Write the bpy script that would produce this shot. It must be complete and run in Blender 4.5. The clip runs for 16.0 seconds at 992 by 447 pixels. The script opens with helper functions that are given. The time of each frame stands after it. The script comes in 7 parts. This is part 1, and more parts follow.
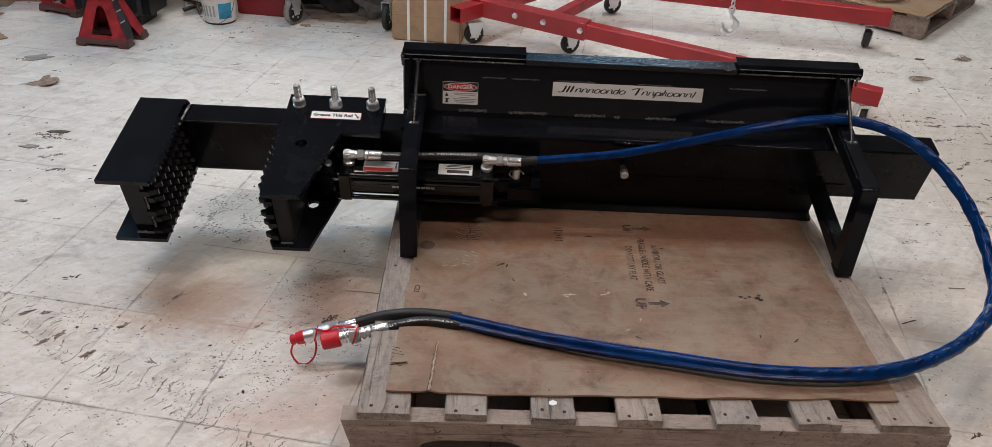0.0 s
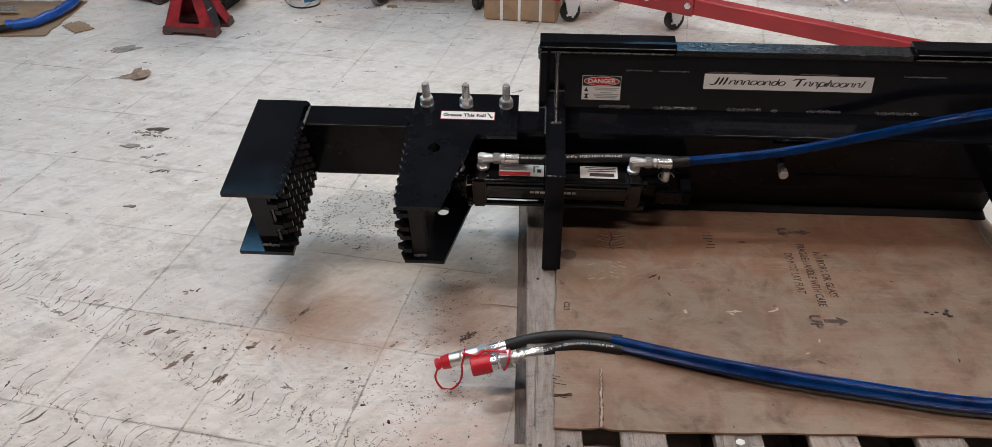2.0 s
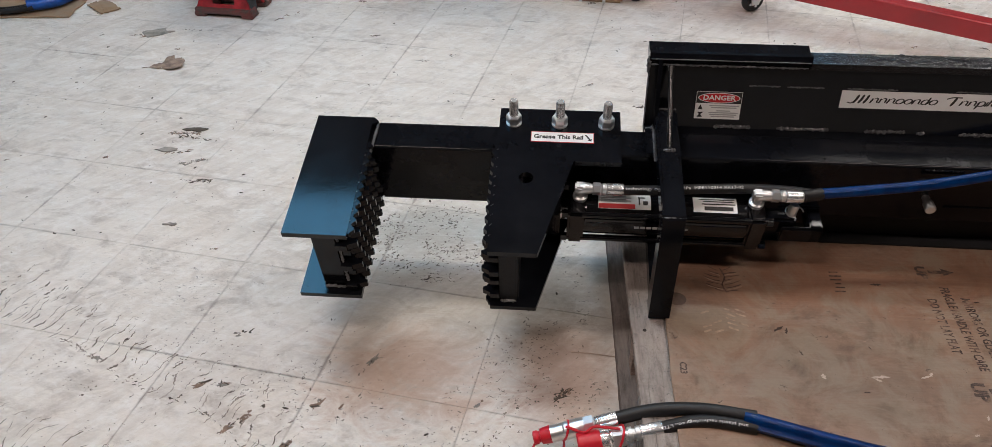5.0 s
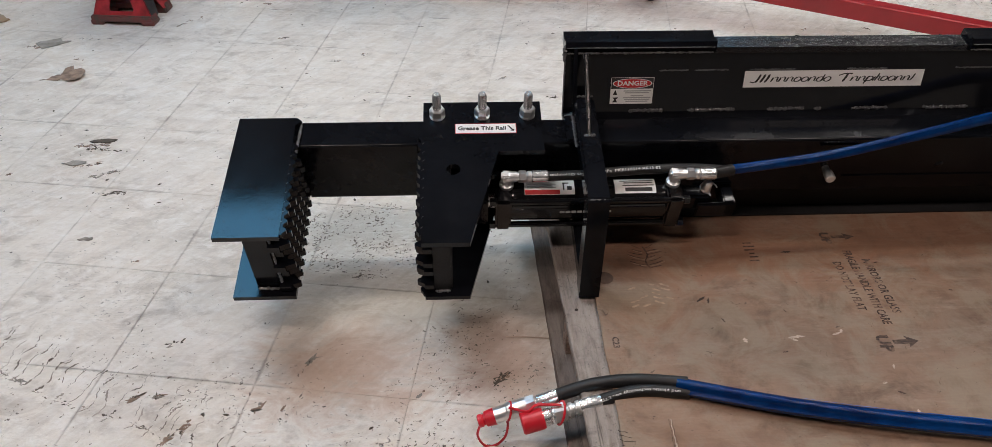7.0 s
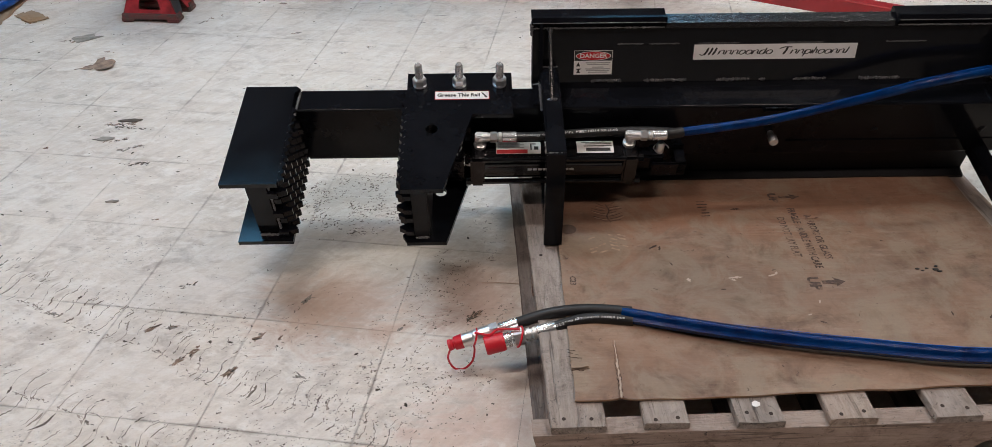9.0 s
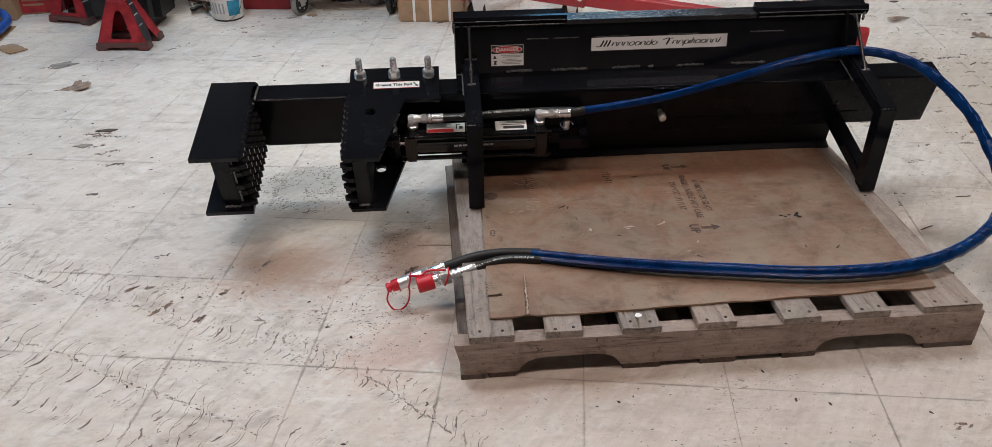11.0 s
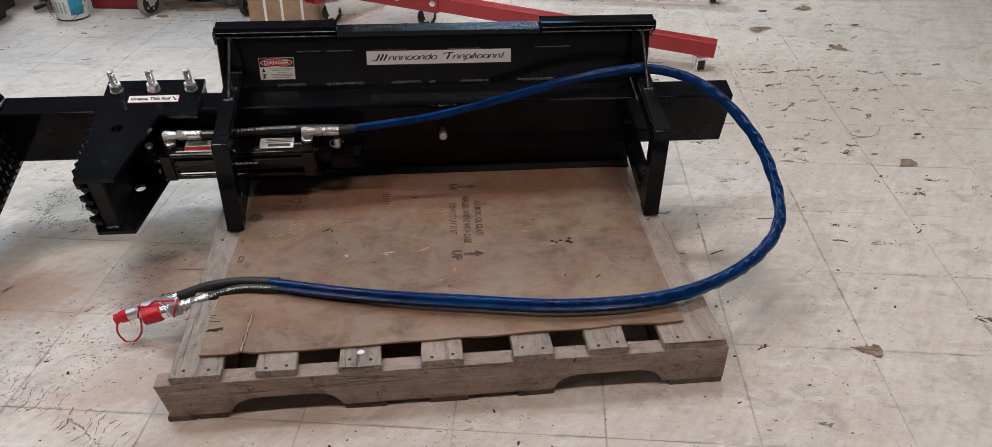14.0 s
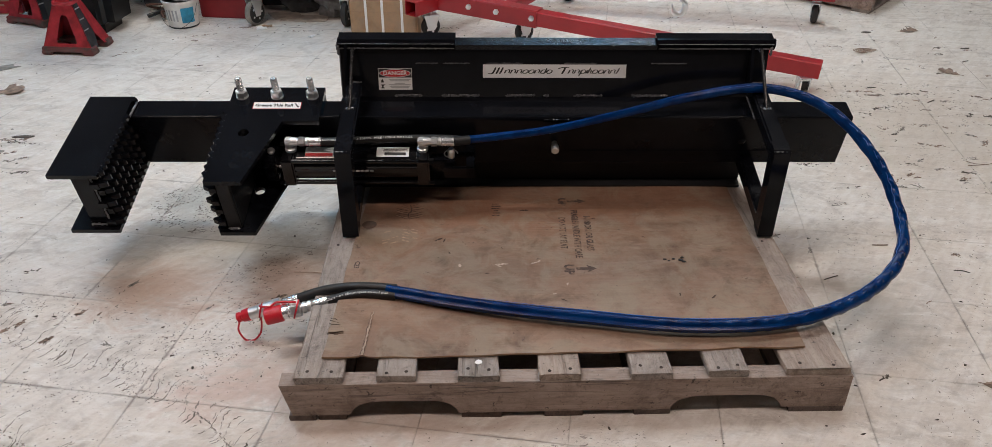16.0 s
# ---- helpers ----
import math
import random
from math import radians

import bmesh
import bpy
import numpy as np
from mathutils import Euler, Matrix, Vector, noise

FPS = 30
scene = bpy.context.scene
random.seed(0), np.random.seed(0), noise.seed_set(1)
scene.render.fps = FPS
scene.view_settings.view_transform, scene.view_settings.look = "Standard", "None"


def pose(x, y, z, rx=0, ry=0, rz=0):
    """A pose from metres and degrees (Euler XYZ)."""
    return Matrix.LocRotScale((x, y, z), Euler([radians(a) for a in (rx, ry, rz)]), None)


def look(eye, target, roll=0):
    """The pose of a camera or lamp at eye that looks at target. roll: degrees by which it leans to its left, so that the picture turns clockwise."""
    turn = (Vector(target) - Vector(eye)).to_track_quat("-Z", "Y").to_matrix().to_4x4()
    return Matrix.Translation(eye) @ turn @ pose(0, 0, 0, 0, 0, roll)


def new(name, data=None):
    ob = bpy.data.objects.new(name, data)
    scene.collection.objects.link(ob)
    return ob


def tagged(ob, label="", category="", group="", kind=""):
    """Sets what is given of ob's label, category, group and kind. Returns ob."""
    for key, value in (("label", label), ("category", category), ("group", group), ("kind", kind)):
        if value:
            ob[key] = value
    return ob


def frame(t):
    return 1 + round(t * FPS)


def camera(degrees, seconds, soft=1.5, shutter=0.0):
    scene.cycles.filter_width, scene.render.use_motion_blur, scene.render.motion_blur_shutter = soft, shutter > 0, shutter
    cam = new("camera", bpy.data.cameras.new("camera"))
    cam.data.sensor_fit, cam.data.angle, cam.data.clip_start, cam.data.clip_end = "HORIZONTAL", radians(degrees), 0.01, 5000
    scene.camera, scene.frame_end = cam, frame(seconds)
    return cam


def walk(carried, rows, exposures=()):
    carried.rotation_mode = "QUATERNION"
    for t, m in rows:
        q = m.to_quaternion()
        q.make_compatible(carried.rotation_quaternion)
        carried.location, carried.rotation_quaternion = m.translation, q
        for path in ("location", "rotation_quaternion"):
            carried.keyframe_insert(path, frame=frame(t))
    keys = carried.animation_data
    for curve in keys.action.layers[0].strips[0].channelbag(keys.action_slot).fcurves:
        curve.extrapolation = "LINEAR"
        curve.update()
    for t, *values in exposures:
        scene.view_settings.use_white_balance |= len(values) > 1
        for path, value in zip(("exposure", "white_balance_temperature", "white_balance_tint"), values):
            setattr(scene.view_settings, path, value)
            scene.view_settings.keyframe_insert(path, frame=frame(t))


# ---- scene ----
cam = camera(62.6, 16.0, soft=0.7)
PATH = [
    (0, (0.24, -1.187, 1.274), (0.297, 0.525, 0.242), 2.9),
    (0.5, (0.244, -1.182, 1.277), (0.236, 0.519, 0.225), 1.8),
    (1, (0.189, -1.139, 1.268), (0.17, 0.556, 0.206), 2.1),
    (1.5, (0.079, -1.049, 1.266), (0.04, 0.634, 0.187), 1.5),
    (2, (0.002, -0.996, 1.265), (-0.052, 0.672, 0.162), 0.2),
    (2.5, (-0.031, -0.966, 1.261), (-0.096, 0.692, 0.145), -0.0),
    (3, (-0.03, -0.878, 1.251), (-0.121, 0.767, 0.117), -0.7),
    (3.5, (-0.033, -0.771, 1.258), (-0.14, 0.865, 0.112), -0.2),
    (4, (-0.048, -0.72, 1.255), (-0.174, 0.908, 0.102), 0.5),
    (4.2, (-0.071, -0.711, 1.256), (-0.197, 0.911, 0.091), 0.5),
    (6.3, (-0.278, -0.684, 1.268), (-0.195, 0.916, 0.072), 0.1),
    (6.5, (-0.275, -0.694, 1.269), (-0.163, 0.907, 0.076), 0.6),
    (7, (-0.214, -0.729, 1.271), (-0.092, 0.872, 0.079), 0.8),
    (7.5, (-0.135, -0.821, 1.279), (-0.076, 0.779, 0.081), 0.2),
    (8, (-0.099, -0.891, 1.281), (-0.06, 0.709, 0.081), 0.3),
    (8.2, (-0.097, -0.904, 1.278), (-0.058, 0.7, 0.08), 0.4),
    (10.3, (-0.139, -1.256, 1.287), (-0.031, 0.422, 0.204), -1.7),
    (10.5, (-0.103, -1.3, 1.288), (0.017, 0.38, 0.209), -1.2),
    (11, (-0.023, -1.398, 1.28), (0.113, 0.295, 0.224), -0.8),
    (11.5, (0.025, -1.454, 1.291), (0.18, 0.268, 0.285), -0.5),
    (12, (0.11, -1.404, 1.267), (0.308, 0.317, 0.267), -1.1),
    (12.5, (0.257, -1.29, 1.269), (0.481, 0.409, 0.238), -0.6),
    (13, (0.359, -1.259, 1.276), (0.593, 0.432, 0.235), -0.4),
    (13.5, (0.474, -1.29, 1.28), (0.715, 0.392, 0.225), 0.4),
    (14, (0.53, -1.317, 1.285), (0.742, 0.363, 0.219), 0.9),
    (14.5, (0.553, -1.33, 1.284), (0.685, 0.353, 0.212), 0.7),
    (15, (0.551, -1.336, 1.279), (0.642, 0.348, 0.204), 1.2),
    (15.5, (0.503, -1.334, 1.276), (0.569, 0.354, 0.203), 1.2),
    (16, (0.401, -1.311, 1.284), (0.462, 0.398, 0.247), 0.4),
]
walk(cam, [(t, look(eye, target, roll)) for t, eye, target, roll in PATH])

# ---- light ----
world = bpy.data.worlds.new("world")
scene.world = world
world.use_nodes = True
world.node_tree.nodes["Background"].inputs[0].default_value = (0.6, 0.65, 0.7, 1)
world.node_tree.nodes["Background"].inputs[1].default_value = 0.05
scene.view_settings.exposure = 0.0
CEILING = 3.3
FIXTURES = [(-1.6, 4.3, (1.0, 0.962, 0.91), 30), (1.6, 4.3, (1.0, 0.97, 0.93), 33), (-0.8, 1.15, (1.0, 0.945, 0.90), 26), (1.95, 1.9, (1.0, 0.955, 0.915), 25), (-1.2, -0.8, (1.0, 0.815, 0.735), 23.5), (1.7, -0.8, (1.0, 0.82, 0.745), 23)]


def lamp(x, y, colour, power):
    data = bpy.data.lights.new("tube_light", "AREA")
    data.shape, data.size, data.size_y, data.energy, data.color = "RECTANGLE", 1.2, 0.3, power, colour
    ob = new("tube_light", data)
    ob.matrix_world = pose(x, y, CEILING - 0.075)
    return ob


for x, y, colour, power in FIXTURES:
    lamp(x, y, colour, power)


# ---- materials ----
def nodes_of(name):
    m = bpy.data.materials.new(name)
    m.use_nodes = True
    nt = m.node_tree
    return m, nt, nt.nodes["Principled BSDF"]


def add(nt, kind, **values):
    n = nt.nodes.new(kind)
    for key, value in values.items():
        n.inputs[key].default_value = value
    return n


def noise_of(nt, where, scale, detail=4.0, rough=0.6, distort=0.0):
    n = add(nt, "ShaderNodeTexNoise", Scale=scale, Detail=detail, Roughness=rough, Distortion=distort)
    nt.links.new(where, n.inputs["Vector"])
    return n.outputs["Fac"]


def ramp(nt, fac, stops):
    n = nt.nodes.new("ShaderNodeValToRGB")
    e = n.color_ramp.elements
    while len(e) < len(stops):
        e.new(0.5)
    for item, (at, c) in zip(e, stops):
        item.position = at
        item.color = (*c, 1) if len(c) == 3 else c
    nt.links.new(fac, n.inputs["Fac"])
    return n.outputs["Color"]


def grey(nt, fac, lo, hi, a=0.0, b=1.0):
    n = add(nt, "ShaderNodeMapRange", **{"From Min": lo, "From Max": hi, "To Min": a, "To Max": b})
    nt.links.new(fac, n.inputs["Value"])
    return n.outputs["Result"]


def mix(nt, fac, a, b, how="MIX"):
    n = nt.nodes.new("ShaderNodeMix")
    n.data_type, n.blend_type = "RGBA", how
    for value, port in ((fac, n.inputs[0]), (a, n.inputs[6]), (b, n.inputs[7])):
        if isinstance(value, (int, float)):
            port.default_value = value
        elif isinstance(value, tuple):
            port.default_value = (*value, 1)
        else:
            nt.links.new(value, port)
    return n.outputs[2]


def maths(nt, how, a, b=0.0):
    n = nt.nodes.new("ShaderNodeMath")
    n.operation = how
    for value, port in ((a, n.inputs[0]), (b, n.inputs[1])):
        if isinstance(value, (int, float)):
            port.default_value = value
        else:
            nt.links.new(value, port)
    return n.outputs[0]


def bump(nt, bsdf, height, strength, distance):
    n = add(nt, "ShaderNodeBump", Strength=strength, Distance=distance)
    nt.links.new(height, n.inputs["Height"])
    nt.links.new(n.outputs["Normal"], bsdf.inputs["Normal"])


def place(nt, stretch=(1, 1, 1), turn=0.0):
    g = nt.nodes.new("ShaderNodeNewGeometry")
    m = nt.nodes.new("ShaderNodeMapping")
    m.inputs["Scale"].default_value = stretch
    m.inputs["Rotation"].default_value = (0, 0, radians(turn))
    nt.links.new(g.outputs["Position"], m.inputs["Vector"])
    return m.outputs["Vector"]


def along(nt, angle, length, width):
    """World place squeezed so that patterns run that way (degrees), so long and so wide."""
    g = nt.nodes.new("ShaderNodeNewGeometry")
    m = nt.nodes.new("ShaderNodeMapping")
    m.vector_type = "TEXTURE"
    m.inputs["Scale"].default_value = (length, width, 1)
    m.inputs["Rotation"].default_value = (0, 0, radians(angle))
    nt.links.new(g.outputs["Position"], m.inputs["Vector"])
    return m.outputs["Vector"]


def plain(name, colour, rough, metal=0.0, vary=0.25, scale=18.0, relief=0.15, coat=0.0, spec=0.5, grain=1.0):
    """Paint, plastic or metal with a little unevenness at two scales."""
    m, nt, b = nodes_of(name)
    p = place(nt)
    wide, fine = noise_of(nt, p, scale), noise_of(nt, p, scale * 14, 3)
    lo = tuple(c * (1 - vary) for c in colour)
    hi = tuple(min(1, c * (1 + vary)) for c in colour)
    nt.links.new(ramp(nt, wide, [(0.3, lo), (0.7, hi)]), b.inputs["Base Color"])
    nt.links.new(grey(nt, fine, 0.3, 0.7, max(0.02, rough - 0.06 * grain), min(1, rough + 0.08 * grain)), b.inputs["Roughness"])
    b.inputs["Metallic"].default_value = metal
    b.inputs["Coat Weight"].default_value = coat
    b.inputs["Coat Roughness"].default_value = 0.12
    b.inputs["Specular IOR Level"].default_value = spec
    if relief:
        bump(nt, b, fine, relief, 0.001)
    return m


def worn_paint(name, paint, dirt):
    """Old paint caked with dirt in patches."""
    m, nt, b = nodes_of(name)
    p = place(nt)
    caked = noise_of(nt, p, 24, 6, 0.72, 0.6)
    nt.links.new(mix(nt, grey(nt, caked, 0.42, 0.58, 0.15, 0.95), paint, dirt), b.inputs["Base Color"])
    b.inputs["Roughness"].default_value = 0.7
    bump(nt, b, caked, 0.4, 0.002)
    return m


def black_paint(name="black_paint", lumps=0.0):
    """Glossy black enamel with orange peel and a little dust; lumps: relief of rough weld under it."""
    m, nt, b = nodes_of(name)
    p = place(nt)
    peel, dust = noise_of(nt, p, 190, 4, 0.6), noise_of(nt, p, 9, 6, 0.7)
    nt.links.new(ramp(nt, dust, [(0.4, (0.0050, 0.0056, 0.0076)), (0.75, (0.0088, 0.0096, 0.0126))]), b.inputs["Base Color"])
    nt.links.new(grey(nt, dust, 0.3, 0.75, 0.06, 0.17), b.inputs["Roughness"])
    b.inputs["Specular IOR Level"].default_value = 0.3 if lumps else 0.17
    if lumps:
        bump(nt, b, maths(nt, "ADD", noise_of(nt, p, 95, 3, 0.55), maths(nt, "MULTIPLY", noise_of(nt, p, 240, 2), 0.3)), lumps, 0.0022)
    else:
        bump(nt, b, peel, 0.13, 0.0006)
    return m


def floor_tile(edges):
    """Worn off-white composition tile: grime, scuffs, specks and a rusty stain."""
    m, nt, b = nodes_of("floor_tile" if edges else "far_floor_tile")
    p = place(nt)
    wide = noise_of(nt, p, 1.6, 5, 0.6, 0.4)
    mid = noise_of(nt, place(nt, (1, 1.6, 1), 25), 7, 7, 0.7, 1.2)
    fine = noise_of(nt, p, 90, 6, 0.75)
    info = nt.nodes.new("ShaderNodeObjectInfo")
    base = ramp(nt, wide, [(0.25, (0.675, 0.605, 0.53)), (0.5, (0.785, 0.73, 0.655)), (0.75, (0.85, 0.81, 0.745))])
    base = mix(nt, grey(nt, info.outputs["Random"], 0, 1, 0, 0.14), base, (0.53, 0.49, 0.45))
    # smeared grime and worn pale rubs
    base = mix(nt, grey(nt, mid, 0.5, 0.66, 0, 0.6), base, (0.40, 0.35, 0.305))
    rub = noise_of(nt, place(nt, (1, 1.9, 1), 20), 14, 6, 0.7, 1.0)
    base = mix(nt, grey(nt, rub, 0.5, 0.64, 0, 0.6), base, (0.90, 0.875, 0.835))
    base = mix(nt, grey(nt, fine, 0.54, 0.72, 0, 0.14), base, (0.34, 0.30, 0.26))
    grain = noise_of(nt, place(nt, (1, 1.8, 1), 25), 42, 6, 0.8, 0.6)
    base = mix(nt, grey(nt, grain, 0.51, 0.64, 0, 0.24), base, (0.46, 0.405, 0.355))
    base = mix(nt, grey(nt, grain, 0.36, 0.48, 0.32, 0), base, (0.90, 0.88, 0.85))
    # wide mop smears across the tiles
    for angle, length, width, k in ((62, 0.42, 0.06, 0.3), (-8, 0.5, 0.05, 0.26), (48, 0.16, 0.018, 0.3)):
        smear = noise_of(nt, along(nt, angle, length, width), 1.0, 5, 0.62, 0.3)
        base = mix(nt, grey(nt, smear, 0.5, 0.68, 0, k), base, (0.90, 0.88, 0.84))
        base = mix(nt, grey(nt, smear, 0.32, 0.47, k, 0), base, (0.56, 0.51, 0.46))
    patch = noise_of(nt, p, 2.3, 3, 0.5)
    more = grey(nt, patch, 0.35, 0.7, -0.06, 0.05)
    # thin scratches both ways
    for turn, k in ((-28, 0.5), (8, 0.3), (60, 0.45)):
        scuff = noise_of(nt, place(nt, (0.8, 11, 1), turn), 17, 6, 0.78, 1.6)
        base = mix(nt, grey(nt, maths(nt, "ADD", scuff, more), 0.64, 0.70, 0, k), base, (0.20, 0.165, 0.135))
    # dark rubber specks, thicker in some patches
    for scale, lo, k in ((30, 0.675, 0.75), (66, 0.668, 0.6)):
        speck = noise_of(nt, place(nt, (1, 1.5, 1), 35), scale, 4, 0.7, 1.3)
        base = mix(nt, grey(nt, maths(nt, "ADD", speck, more), lo, lo + 0.035, 0, k), base, (0.07, 0.058, 0.05))
    if edges:
        # grime along the joints
        tc = nt.nodes.new("ShaderNodeTexCoord")
        xyz = nt.nodes.new("ShaderNodeSeparateXYZ")
        nt.links.new(tc.outputs["Object"], xyz.inputs[0])
        rim = maths(nt, "MAXIMUM", maths(nt, "ABSOLUTE", xyz.outputs[0]), maths(nt, "ABSOLUTE", xyz.outputs[1]))
        rim = maths(nt, "ADD", rim, grey(nt, mid, 0.3, 0.7, -0.004, 0.004))
        worn = noise_of(nt, p, 3.1, 4, 0.6)
        base = mix(nt, maths(nt, "MULTIPLY", grey(nt, rim, 0.1570, 0.1622, 0, 0.50), grey(nt, worn, 0.44, 0.60, 0.06, 1.2)), base, (0.22, 0.185, 0.155))
    # rust-brown stains by the jaws; brown, olive and grey patches round the pallet and beyond
    for cx, cy, rx, ry, c, k in ((-0.43, 0.48, 0.21, 0.16, (0.46, 0.27, 0.175), 0.58), (-0.1, 0.5, 0.12, 0.2, (0.38, 0.19, 0.125), 0.5), (-0.13, 0.10, 0.2, 0.10, (0.50, 0.28, 0.21), 0.45), (-0.22, 0.68, 0.25, 0.16, (0.44, 0.43, 0.34), 0.3), (2.05, 1.45, 0.6, 0.6, (0.47, 0.40, 0.32), 0.5), (-0.42, 0.93, 0.2, 0.2, (0.45, 0.43, 0.37), 0.4), (1.42, 0.34, 0.17, 0.26, (0.36, 0.34, 0.30), 0.5), (0.2, -0.06, 0.3, 0.07, (0.46, 0.30, 0.22), 0.4), (0.5, -0.2, 0.9, 0.2, (0.52, 0.42, 0.36), 0.35)):
        g = nt.nodes.new("ShaderNodeMapping")
        geo = nt.nodes.new("ShaderNodeNewGeometry")
        nt.links.new(geo.outputs["Position"], g.inputs["Vector"])
        g.inputs["Location"].default_value = (-cx / rx, -cy / ry, 0)
        g.inputs["Scale"].default_value = (1 / rx, 1 / ry, 0)
        ln = nt.nodes.new("ShaderNodeVectorMath")
        ln.operation = "LENGTH"
        nt.links.new(g.outputs["Vector"], ln.inputs[0])
        edge = maths(nt, "ADD", ln.outputs["Value"], grey(nt, mid, 0.35, 0.65, -0.5, 0.5))
        base = mix(nt, grey(nt, edge, 0.3, 1.1, k, 0.0), base, c)
    nt.links.new(base, b.inputs["Base Color"])
    nt.links.new(grey(nt, mid, 0.3, 0.7, 0.34, 0.62), b.inputs["Roughness"])
    bump(nt, b, maths(nt, "ADD", maths(nt, "ADD", fine, mid), maths(nt, "MULTIPLY", grain, 1.5)), 0.6, 0.003)
    return m


def old_wood(name, light, dark, grain=(1, 14, 14), k=1.0):
    """Weathered sawn pine; each board differs."""
    m, nt, b = nodes_of(name)
    tc = nt.nodes.new("ShaderNodeTexCoord")
    info = nt.nodes.new("ShaderNodeObjectInfo")
    mp = nt.nodes.new("ShaderNodeMapping")
    mp.inputs["Scale"].default_value = grain
    nt.links.new(tc.outputs["Object"], mp.inputs["Vector"])
    off = nt.nodes.new("ShaderNodeVectorMath")
    off.operation = "ADD"
    nt.links.new(mp.outputs["Vector"], off.inputs[0])
    cmb = nt.nodes.new("ShaderNodeCombineXYZ")
    nt.links.new(maths(nt, "MULTIPLY", info.outputs["Random"], 37.0), cmb.inputs[0])
    nt.links.new(cmb.outputs[0], off.inputs[1])
    v = off.outputs["Vector"]
    g1, g2, st = noise_of(nt, v, 7, 7, 0.7, 0.6), noise_of(nt, v, 28, 5, 0.75), noise_of(nt, place(nt), 11, 7, 0.75, 0.6)
    base = ramp(nt, g1, [(0.32, dark), (0.6, light)])
    base = mix(nt, grey(nt, g2, 0.52, 0.66, 0, 0.45), base, tuple(c * 0.4 for c in dark))
    pale = noise_of(nt, v, 9, 6, 0.75)
    base = mix(nt, grey(nt, pale, 0.52, 0.68, 0, 0.5), base, tuple(min(1, c * 1.35 + 0.02) for c in light))
    base = mix(nt, grey(nt, info.outputs["Random"], 0, 1, 0, 0.35), base, (0.30, 0.28, 0.26))
    base = mix(nt, grey(nt, st, 0.5, 0.68, 0, 0.6), base, tuple(c * 0.5 for c in dark))
    # long drying cracks and dark nicks
    far = nt.nodes.new("ShaderNodeMapping")
    nt.links.new(off.outputs["Vector"], far.inputs["Vector"])
    far.inputs["Scale"].default_value = tuple(1.0 if g > 1 else 0.22 for g in grain)
    line = noise_of(nt, far.outputs["Vector"], 2.8, 4, 0.6, 0.15)
    crack = grey(nt, maths(nt, "ABSOLUTE", maths(nt, "SUBTRACT", line, 0.5)), 0.0, 0.009, 0.6, 0.0)
    where = grey(nt, noise_of(nt, place(nt), 5, 3), 0.42, 0.55, 0.0, 1.0)
    crack = maths(nt, "MULTIPLY", crack, where)
    base = mix(nt, crack, base, (0.018, 0.014, 0.012))
    nick = noise_of(nt, place(nt), 75, 4, 0.7, 1.0)
    base = mix(nt, grey(nt, nick, 0.62, 0.67, 0, 0.8), base, (0.04, 0.03, 0.025))
    grime = noise_of(nt, place(nt), 26, 6, 0.75, 0.8)
    base = mix(nt, grey(nt, grime, 0.55, 0.68, 0, 0.65), base, tuple(c * 0.35 for c in dark))
    # upper faces paler and greyer, by how they face and by the grain
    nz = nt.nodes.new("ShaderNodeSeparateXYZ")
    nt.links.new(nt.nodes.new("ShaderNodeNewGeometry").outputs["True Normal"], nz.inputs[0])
    upper_grey = maths(nt, "MULTIPLY", grey(nt, nz.outputs[2], 0.5, 0.9, 0.0, 0.40), grey(nt, g1, 0.35, 0.6, 0.3, 1.0))
    base = mix(nt, upper_grey, base, (0.42, 0.385, 0.36))
    nt.links.new(base, b.inputs["Base Color"])
    b.inputs["Roughness"].default_value = 0.85
    bump(nt, b, maths(nt, "SUBTRACT", maths(nt, "ADD", maths(nt, "ADD", g1, g2), nick), maths(nt, "MULTIPLY", crack, 1.5)), 0.7 * k, 0.0025)
    return m


